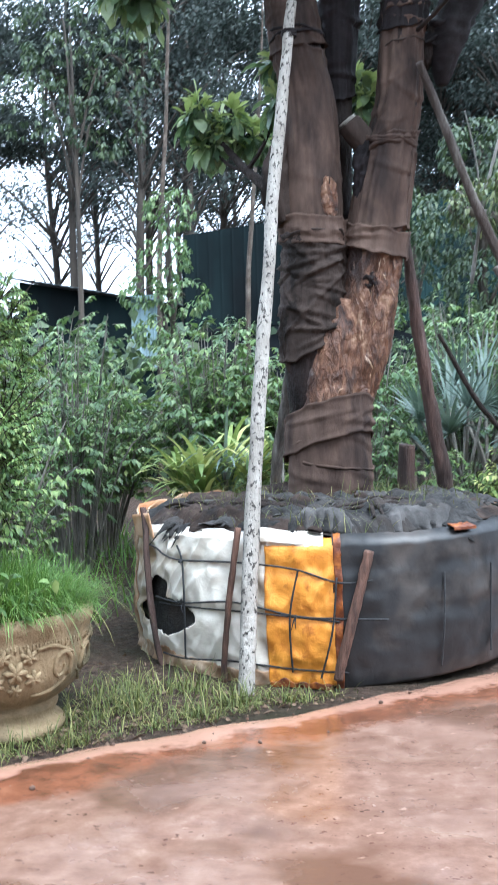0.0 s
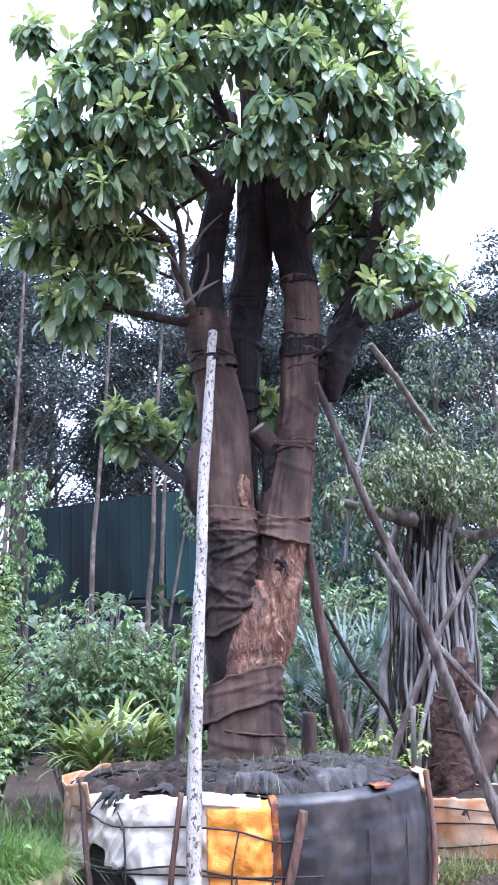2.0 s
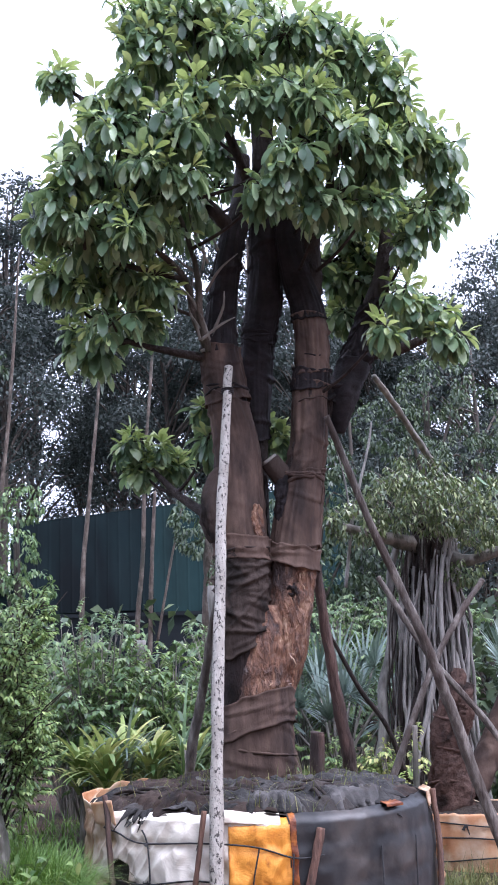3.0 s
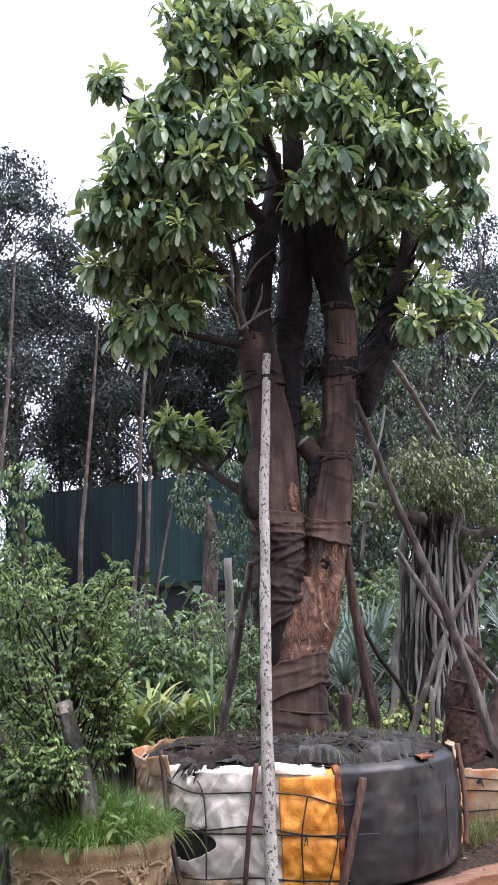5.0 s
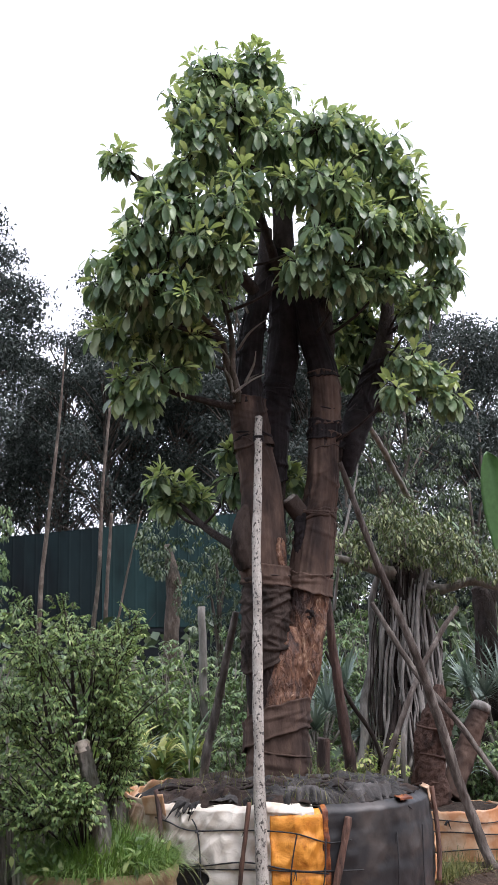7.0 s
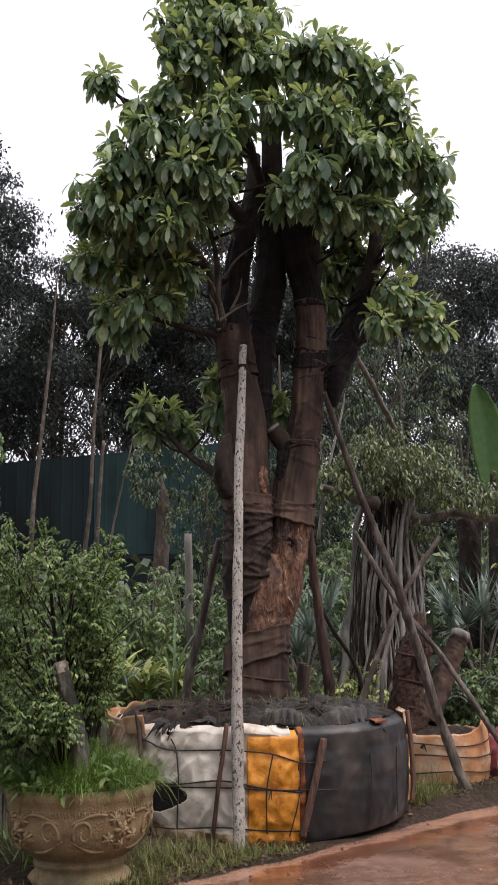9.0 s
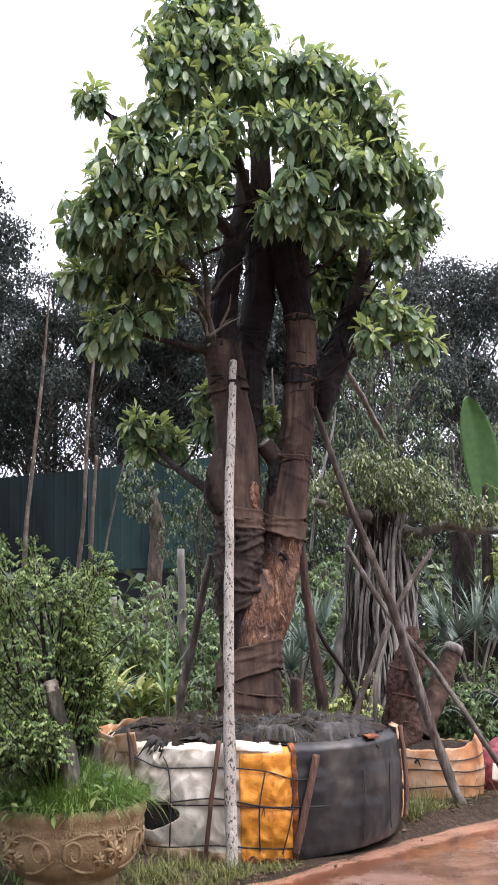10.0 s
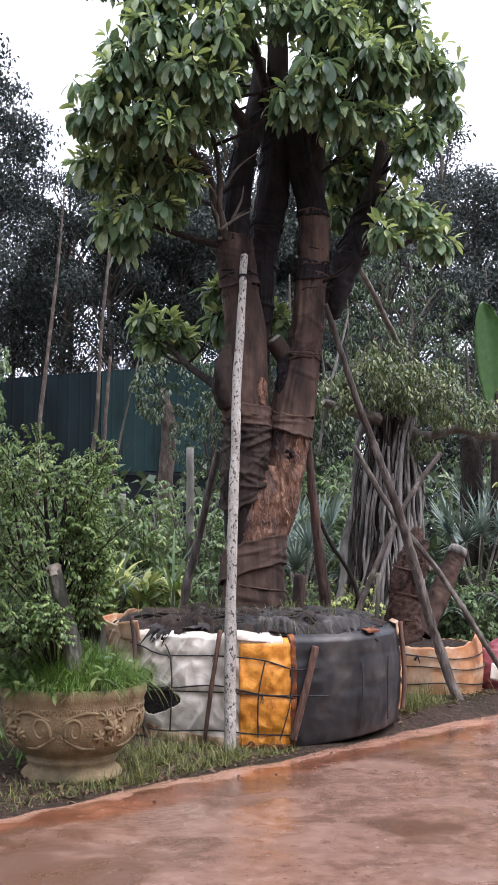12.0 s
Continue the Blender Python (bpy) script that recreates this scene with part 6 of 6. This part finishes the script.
for x, y, n, L, w, m in ((-0.48, 8.40, 64, 0.47, 0.061, "leaf_croton"), (-0.08, 8.65, 71, 0.47, 0.065, "leaf_croton"), (0.30, 8.90, 64, 0.47, 0.059, "leaf_croton"), (-0.30, 9.05, 64, 0.53, 0.059, "leaf_croton"), (-0.67, 8.75, 64, 0.47, 0.054, "leaf_croton"), (0.15, 8.25, 26, 0.8, 0.03, "leaf_weed"), (-0.3, 8.6, 30, 0.6, 0.03, "leaf_palm"), (-0.25, 12.2, 22, 1.0, 0.05, "leaf_palm")):
    sword_plant(x, y, n, L, w, m, "clump of variegated yellow-green strap leaves" if m == "leaf_croton" else "clump of narrow arching leaves")
s = Shape()
for k in range(9000):
    x, y = rnd.uniform(-8, 16), rnd.uniform(17.5, 21)
    if -2.4 < x < 5.2 and rnd.random() < 0.75:
        continue
    s.card((x, y, 3.0 * rnd.random() ** 1.2), unit(), rnd.uniform(0.2, 0.4), rnd.uniform(0.12, 0.22), rnd.uniform(0, 3))
tagged(part("hedge", s, M["leaf_mid"]), "dense low scrub beside the shed", "scrub", kind="stuff")
s = Shape()
for k in range(7000):
    x, y = rnd.uniform(-3.2, 5.0), rnd.uniform(4.2, 11.5)
    s0 = y - edge_at(x)
    if s0 < 0.9 or (-0.95 < x < 3.2 and y < 6.9) or math.hypot(x - BC[0], y - BC[1]) < BR + 0.02 or math.hypot(x - B2[0], y - B2[1]) < R2:
        continue
    s.blade((x, y, ground_z(x, y) - 0.01), (rnd.gauss(0, 0.5), rnd.gauss(0, 0.5), 1), rnd.uniform(0.12, 0.45), rnd.uniform(0.007, 0.018), rnd.uniform(0.4, 1.6), 3)
tagged(part("weeds", s, M["grass"]), "weeds and grass covering the ground behind the pots", "weeds", kind="stuff")
s = Shape()
for cx, cy, sp, n, L in ((-0.05, 5.1, 0.07, 220, 0.19), (0.2, 5.17, 0.06, 120, 0.15), (-0.52, 4.98, 0.08, 220, 0.22), (-0.38, 4.75, 0.05, 100, 0.15), (-0.72, 4.5, 0.08, 220, 0.19), (-1.3, 4.3, 0.25, 260, 0.12), (-0.33, 5.3, 0.09, 160, 0.19), (1.62, 6.12, 0.08, 220, 0.21), (1.72, 6.3, 0.10, 240, 0.28), (1.75, 6.15, 0.12, 180, 0.20), (1.95, 6.45, 0.16, 220, 0.28), (2.2, 6.4, 0.15, 120, 0.18), (-1.9, 4.2, 0.3, 180, 0.12), (-1.5, 4.2, 0.2, 140, 0.11), (-0.95, 4.35, 0.12, 240, 0.15), (-0.2, 4.88, 0.06, 160, 0.16), (2.6, 6.65, 0.15, 140, 0.19), (-0.62, 5.25, 0.14, 240, 0.20), (-0.75, 4.85, 0.1, 180, 0.18), (0.35, 5.2, 0.12, 120, 0.11), (-0.45, 4.6, 0.15, 180, 0.11), (-0.1, 4.95, 0.12, 140, 0.12)):
    for k in range(n):
        x, y = rnd.gauss(cx, sp), rnd.gauss(cy, sp * 0.8)
        if y - edge_at(x) < 0.06:
            continue
        s.blade((x, y, ground_z(x, y) - 0.01), (rnd.gauss(0, 0.6), rnd.gauss(0, 0.6), 1), L * rnd.uniform(0.35, 1.1), rnd.uniform(0.003, 0.007), rnd.uniform(0.5, 2.4), 3)
tagged(part("verge_grass", s, M["grass_dry"]), "tufts of half-dry grass at the foot of the root ball", "grass", kind="stuff")
s = Shape()
for k in range(2400):
    x = rnd.uniform(-2.5, 3.2)
    y = edge_at(x) + abs(rnd.gauss(0.1, 0.5))
    if math.hypot(x - BC[0], y - BC[1]) < BR - 0.02:
        continue
    s.card((x, y, ground_z(x, y) + 0.008), (rnd.gauss(0, 1), rnd.gauss(0, 1), 0.15), 0.012 + 0.07 * rnd.random() ** 3, rnd.uniform(0.006, 0.025), rnd.uniform(0, 3))
tagged(part("leaf_litter", s, M["litter"]), "dead leaves and crumbs scattered along the verge", "litter", kind="stuff")

clods = Shape()
for k in range(300):
    x = rnd.uniform(-2.6, 3.4)
    y = edge_at(x) + rnd.gauss(0.06, 0.22)
    if math.hypot(x - BC[0], y - BC[1]) < BR - 0.03 or math.hypot(x - PX, y - PY) < 0.3:
        continue
    r = 0.002 + 0.009 * rnd.random() ** 4
    z = ground_z(x, y) + r * 0.3 + (0.015 if y < edge_at(x) else 0)
    clods.tube([(x - r, y, z, r * 0.5), (x, y, z + r * 0.2, r), (x + r * 0.9, y + r * 0.3, z, r * 0.45)], 6, 0.3, 40, seed=k)
tagged(part("clods", clods, M["clod"]), "small clods of dried mud along the road edge", "clods", kind="stuff")
sprig, sprig_stem = Shape(), Shape()
for k in range(90):
    a = rnd.uniform(2.2, 5.6)
    e = rnd.uniform(0.1, 0.42)
    p = Vector((PX + e * math.cos(a), PY + e * math.sin(a), 0.64 - 0.3 * e))
    d = Vector((math.cos(a) * 0.7 + rnd.gauss(0, 0.3), math.sin(a) * 0.5, rnd.uniform(0.1, 1.0)))
    q = p + d * rnd.uniform(0.08, 0.25)
    sprig_stem.tube([(*p, 0.004), (*q, 0.002)], 4, cap=False)
    for j in range(5):
        sprig.leaf(p.lerp(q, 0.4 + 0.15 * j), unit() + Vector((0, 0, 0.2)), rnd.uniform(0.05, 0.09), 0.032, 0.8, 0.2, rnd.gauss(0, 0.4), 2)
weed = thing("pot_weed", "broad-leaved weeds spilling over the pot rim", "weeds", (PX, PY, 0.54))
part("foliage", sprig, M["leaf_bush"], weed)
tagged(part("stem", sprig_stem, M["leaf_weed"], weed), kind="stuff")

# ---- fence posts, bare trunks, shed ----
for x, y, z, r in ((0.66, 10.0, 2.5, 0.045), (-0.02, 10.6, 2.0, 0.05), (-2.3, 9.6, 1.9, 0.05)):
    pole("fence_post", [(x, y, -0.1, r), (x + 0.01, y, z * 0.5, r), (x, y, z, r * 0.95)], M["post"], "grey upright post in the undergrowth", 10, 0.04, 12, "post", "posts")
for pts in ([(0.4, 18.8, -0.1, 0.052), (0.48, 18.8, 2.55, 0.046), (0.6, 18.8, 3.94, 0.040), (0.66, 18.8, 5.56, 0.033), (0.81, 18.8, 7.41, 0.030), (0.92, 18.8, 9.03, 0.013)], [(0.64, 18.8, -0.1, 0.047), (0.72, 18.8, 2.77, 0.043), (0.77, 18.8, 3.91, 0.036), (0.84, 18.8, 5.08, 0.031)],
            [(-0.56, 18.8, -0.1, 0.051), (-0.5, 18.8, 3.2, 0.046), (-0.39, 18.8, 4.77, 0.038), (-0.22, 18.8, 6.57, 0.030), (-0.1, 18.8, 8.4, 0.012)], [(-2.12, 18.8, -0.1, 0.052), (-2.05, 18.8, 2.78, 0.048), (-2.0, 18.8, 4.4, 0.044), (-1.85, 18.8, 6.25, 0.037), (-1.75, 18.8, 8.1, 0.028), (-1.68, 18.8, 9.72, 0.013)], [(0.84, 18.8, 2.33, 0.026), (1.13, 18.8, 3.85, 0.022), (1.42, 18.8, 5.14, 0.013)]):
    pole("bare_trunk", pts, M["bark_brown"], "slim bare brown trunk in front of the shed", 10, 0.08, 24, "tree trunk", "bare trunks")
small = thing("small_tree", "small grey-leaved tree in front of the shed", "tree", (1.4, 15.5, 0))
part("trunk", Shape().tube([(1.35, 15.5, -0.1, 0.13), (1.36, 15.5, 2.4, 0.12), (1.42, 15.5, 3.3, 0.13), (1.3, 15.5, 4.0, 0.05)], 14, 0.12, 4, 24), M["bark_brown"], small)
s = Shape()
for k in range(260):
    d = unit()
    p = Vector((1.55 + d.x * 0.78, 15.4 + d.y * 0.8, 3.98 + d.z * 0.6)) * 1.0
    rosette(s, p, d + Vector((0, 0, 0.4)), 8, 0.10)
part("crown", s, M["leaf_mid"], small)



def leaf_tree(x, y, h, label, crowns, leaf, mat, n, r0=0.06):
    """A smaller tree: crowns are (x, y, z, radius) round the given foot."""
    t = thing("small_tree", label, "tree", (x, y, 0), "small trees")
    part("trunk", Shape().tube([(x, y, -0.1, r0), (x + 0.05, y, h * 0.5, r0 * 0.8), (x, y, h, r0 * 0.3)], 10, 0.1, 3, 20), M["bark_forest"], t)
    s, tw = Shape(), Shape()
    for cx, cy, cz, r in crowns:
        tw.tube([(x, y, min(h, cz) * 0.75, 0.03), (*((Vector((x, y, cz)) + Vector((cx, cy, cz))) * 0.5), 0.02), (cx, cy, cz, 0.008)], 6, rings=6)
        for k in range(n):
            d = unit()
            p = Vector((cx + d.x * r, cy + d.y * r, cz + d.z * r * 0.75))
            rosette(s, p, d + Vector((0, 0, 0.4)), rnd.randint(6, 8), leaf)
    tagged(part("twig", tw, M["bark_forest"], t), kind="stuff")
    part("crown", s, M[mat], t)


leaf_tree(3.6, 11.5, 5.0, "small tree with drooping pale green leaves behind the fig", [(3.1, 11.5, 4.6, 0.45), (3.7, 11.4, 5.0, 0.5), (4.3, 11.5, 4.7, 0.5), (3.4, 11.3, 4.1, 0.4), (4.1, 11.4, 4.1, 0.45)], 0.075, "leaf_mid", 110)
leaf_tree(-3.6, 19.5, 8.4, "tall thin pale-leaved tree among the trunks", [(-3.6, 19.5, 7.6, 0.9), (-4.3, 19.4, 7.0, 0.8), (-3.0, 19.5, 6.6, 0.7), (-3.8, 19.5, 8.4, 0.8), (-2.6, 19.5, 7.7, 0.7)], 0.14, "leaf_mid", 60)
leaf_tree(-1.55, 16, 4.4, "small pale-leaved tree beside the shed", [(-1.6, 16, 3.7, 0.42), (-1.3, 15.9, 3.1, 0.36), (-1.95, 16, 3.2, 0.34), (-1.5, 16, 4.4, 0.40), (-1.75, 15.9, 2.6, 0.34)], 0.11, "leaf_weed", 46)
leaf_tree(2.6, 13.5, 4.2, "small dark-leaved tree behind the fig", [(2.3, 13.5, 3.6, 0.6), (3.0, 13.4, 4.0, 0.6), (2.6, 13.3, 2.9, 0.5), (3.4, 13.4, 3.2, 0.5), (2.6, 13.4, 4.5, 0.5), (2.4, 13.4, 2.3, 0.5), (3.2, 13.4, 2.5, 0.5)], 0.10, "leaf_mid", 150)
leaf_tree(5.3, 12.5, 4.4, "small dark-leaved tree at the side", [(5.0, 12.4, 3.6, 0.6), (5.6, 12.4, 4.2, 0.6), (5.4, 12.3, 2.9, 0.6), (5.9, 12.4, 3.4, 0.6)], 0.075, "leaf_mid", 110)
leaf_tree(1.9, 14.5, 3.6, "small leafy tree between the trunks", [(1.7, 14.4, 3.0, 0.5), (2.2, 14.4, 3.4, 0.5), (1.9, 14.4, 2.4, 0.5)], 0.075, "leaf_mid", 110)

SY = 21.5
X0, X1 = -1.85, 5.2
shed = thing("shed", "long dark teal sheet-metal shed behind the trees", "shed", (1.5, SY, 0))


def eave(x):
    """Height of the eave, sloped along the wall to fit the camera's view."""
    return 5.12 + 0.12 * x


def sheet(x0, x1, y, z0, top, step=0.0):
    """One ribbed wall sheet with flat pans between narrow ribs."""
    def fn(u, v):
        x = x0 + (x1 - x0) * u
        rib = 0.4 * max(0.0, math.cos(u * 4 * 2 * math.pi)) ** 6
        return (x, y - 0.025 * rib - step, z0 + (top(x) - z0) * v)
    return Shape().grid(48, 2, fn)


k = 0
while X0 + 0.95 * k < X1:
    p = X0 + 0.95 * k
    q = min(X1, p + 0.97)
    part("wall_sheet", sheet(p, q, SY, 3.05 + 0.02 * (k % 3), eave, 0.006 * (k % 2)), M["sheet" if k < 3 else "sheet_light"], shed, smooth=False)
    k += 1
part("base_wall", Shape().grid(12, 1, lambda u, v: (X0 + (X1 - X0) * u, SY + 0.05, -0.1 + (eave(X0 + (X1 - X0) * u) + 0.05) * v)), M["shed_dark"], shed, "dark wall painted for shade in the shed's open base", False, 0.1)
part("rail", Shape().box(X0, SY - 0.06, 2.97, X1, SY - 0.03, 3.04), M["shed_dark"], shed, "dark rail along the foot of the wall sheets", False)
part("roof", Shape().grid(60, 4, lambda u, v: (X0 + (X1 - X0) * u, SY + 0.02 + 8.6 * v, eave(X0 + (X1 - X0) * u) - 0.03 - 0.35 * v + 0.012 * math.sin(u * 250))), M["roof"], shed, "dull grey sheet roof", thick=0.03)
part("side_wall", Shape().box(X0 - 0.06, SY + 0.05, 0, X0, SY + 8.4, 4.6), M["sheet"], shed, "", False)
part("side_wall", Shape().box(X1, SY + 0.05, 0, X1 + 0.06, SY + 8.4, 5.4), M["sheet"], shed, "", False)
part("back_wall", Shape().box(X0, SY + 8.3, 0, X1, SY + 8.4, 4.6), M["sheet"], shed, "", False)
low = thing("lean_to", "low dark lean-to with one pale sheet beside the shed", "shed", (-3.6, SY, 0))


def low_eave(x):
    return 3.72 - 0.19 * (x + 3.2)


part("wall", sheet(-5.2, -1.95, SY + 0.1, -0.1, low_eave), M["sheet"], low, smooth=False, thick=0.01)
part("roof", Shape().grid(40, 4, lambda u, v: (-5.4 + 3.5 * u, SY - 0.2 + 4 * v, low_eave(-5.4 + 3.5 * u) + 0.04 + 0.25 * v + 0.015 * math.sin(u * 130))), M["roof"], low, "dark sheet roof", thick=0.02)
part("pale_sheet", sheet(-2.95, -2.35, SY + 0.02, 2.3, lambda x: 3.75), M["pale_sheet"], low, "pale bluish translucent sheet", False)

# ---- woods behind ----


def forest_tree(h, crown_w, n, seed, lo=0.42):
    """A slender plantation tree: bare trunk, ascending limbs, loose clumps of small leaves with gaps."""
    rnd.seed(seed)
    t = thing("forest_tree", "tall slender forest tree with a dark loose crown", "tree", (0, 0, 0), "woods behind the shed")
    tr, cr = Shape(), Shape()
    lean = rnd.uniform(-0.4, 0.4)
    tr.tube([(0, 0, -0.2, 0.14), (lean * 0.3, 0, h * 0.4, 0.11), (lean, 0, h * 0.75, 0.07), (lean * 1.1, 0, h, 0.02)], 8, 0.05, 1, 16)
    for k in range(40):
        sparse = k >= 28
        z = h * (rnd.uniform(lo - 0.16, lo) if sparse else rnd.uniform(lo, 1.0))
        a = rnd.uniform(0, 6.2832)
        u = max(0.0, (z / h - lo) / (1 - lo))
        r = crown_w * (0.35 + 0.9 * math.sin(math.pi * min(1, 0.12 + 0.83 * u)) ** 0.8) * rnd.uniform(0.5, 1.0)
        c = Vector((lean + r * math.cos(a), r * math.sin(a), z))
        tr.tube([(lean * z / h, 0, z - 0.9 - 0.4 * r, 0.04), (c.x * 0.6, c.y * 0.6, z - 0.35, 0.025), (*c, 0.01)], 5, rings=5, cap=False)
        cs = rnd.uniform(0.55, 1.0)
        for j in range(n // 5 if sparse else n):
            d = unit()
            p = c + Vector((d.x, d.y, d.z * 0.6)) * cs * rnd.uniform(0.3, 1.1)
            cr.card(p, unit() + Vector((0, 0, -0.2)), rnd.uniform(0.08, 0.17), rnd.uniform(0.04, 0.08), rnd.uniform(0, 3.1))
    part("trunk", tr, M["bark_forest"], t)
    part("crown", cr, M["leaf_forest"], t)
    return t


kinds = [forest_tree(13.5, 2.2, 440, 21, 0.63), forest_tree(12.0, 2.4, 440, 22, 0.66), forest_tree(14.5, 2.0, 430, 23, 0.62), forest_tree(9.5, 1.9, 440, 24, 0.3)]
rnd.seed(77)
SPOTS = [(-2.5, 30, 2, 1.13), (-2.9, 32, 2, 1.2), (-3.9, 29, 1, 1.1), (0.9, 33, 2, 0.93), (2.6, 31, 1, 1.05), (4.8, 32, 0, 0.95), (6.6, 30, 1, 1.05), (8.6, 31, 2, 0.92), (10.6, 29, 0, 0.95), (13.2, 30, 2, 1.02), (15.2, 31, 0, 1.08), (17.2, 29, 1, 1.15), (12.4, 26, 3, 1.0)]
SPOTS += [(-6.0, 31, 0, 1.05), (-8.4, 30, 2, 0.95), (19.5, 31, 0, 1.0), (9.6, 25, 3, 1.05), (1.6, 37, 0, 1.0), (5.9, 37, 2, 1.0), (-2.2, 37, 1, 1.2), (8.0, 36, 0, 1.0), (14.4, 36, 1, 1.15), (11.5, 38, 0, 1.05), (7.4, 23, 3, 0.8), (3.8, 34, 2, 1.15), (5.6, 33, 2, 1.14), (7.4, 34, 2, 1.12), (9.2, 33, 2, 1.05)]
SPOTS += [(-4.5, 36, 0, 1.1), (3.6, 35.5, 1, 1.05), (10.2, 35, 2, 0.95), (17.5, 36, 2, 1.1), (-7.4, 36, 1, 1.1), (6.9, 26.5, 3, 0.95), (-10.5, 32, 0, 1.0), (13.9, 24, 3, 0.9), (16.2, 25, 3, 1.0)]
kinds.append(forest_tree(13.0, 1.6, 220, 25, 0.66))
rnd.seed(91)
SPOTS += [(rnd.uniform(-9, 20), rnd.uniform(37, 45), 4, rnd.uniform(0.85, 1.1)) for k in range(12)]
first = set()
for x, y, k, sc in SPOTS:
    m = Matrix.Translation((x, y, 0)) @ Matrix.Rotation(rnd.uniform(0, 6.28), 4, "Z")
    if k in first:
        ob = copy_thing(kinds[k], m)
    else:
        first.add(k)
        ob = kinds[k]
        ob.matrix_basis = m
    ob.scale = (sc, sc, sc)
far = Shape()
for k in range(30000):
    a = rnd.uniform(0.1, 3.0)
    r = rnd.uniform(42, 60)
    x, y = 3 + r * math.cos(a), 2 + r * math.sin(a)
    top = 6.0 + 1.6 * noise.noise(Vector((a * 14, 1, 0)))
    far.card((x, y, rnd.uniform(0, 1) ** 0.8 * top), unit(), rnd.uniform(0.5, 1.1), rnd.uniform(0.3, 0.6), rnd.uniform(0, 3))
# Unseen woods added behind the camera to cut the low sky light.
for k in range(9000):
    a = rnd.uniform(3.0, 6.4)
    r = rnd.uniform(20, 27)
    top = 9.5 + 2.0 * noise.noise(Vector((a * 9, 4, 0)))
    far.card((r * math.cos(a), r * math.sin(a), rnd.random() * top), unit(), rnd.uniform(0.9, 1.6), rnd.uniform(0.6, 1.0), rnd.uniform(0, 3))
tagged(part("woods_and_light_block", far, M["leaf_forest"]), "distant dark woods plus an unseen ring added to block light", "woods", kind="stuff")
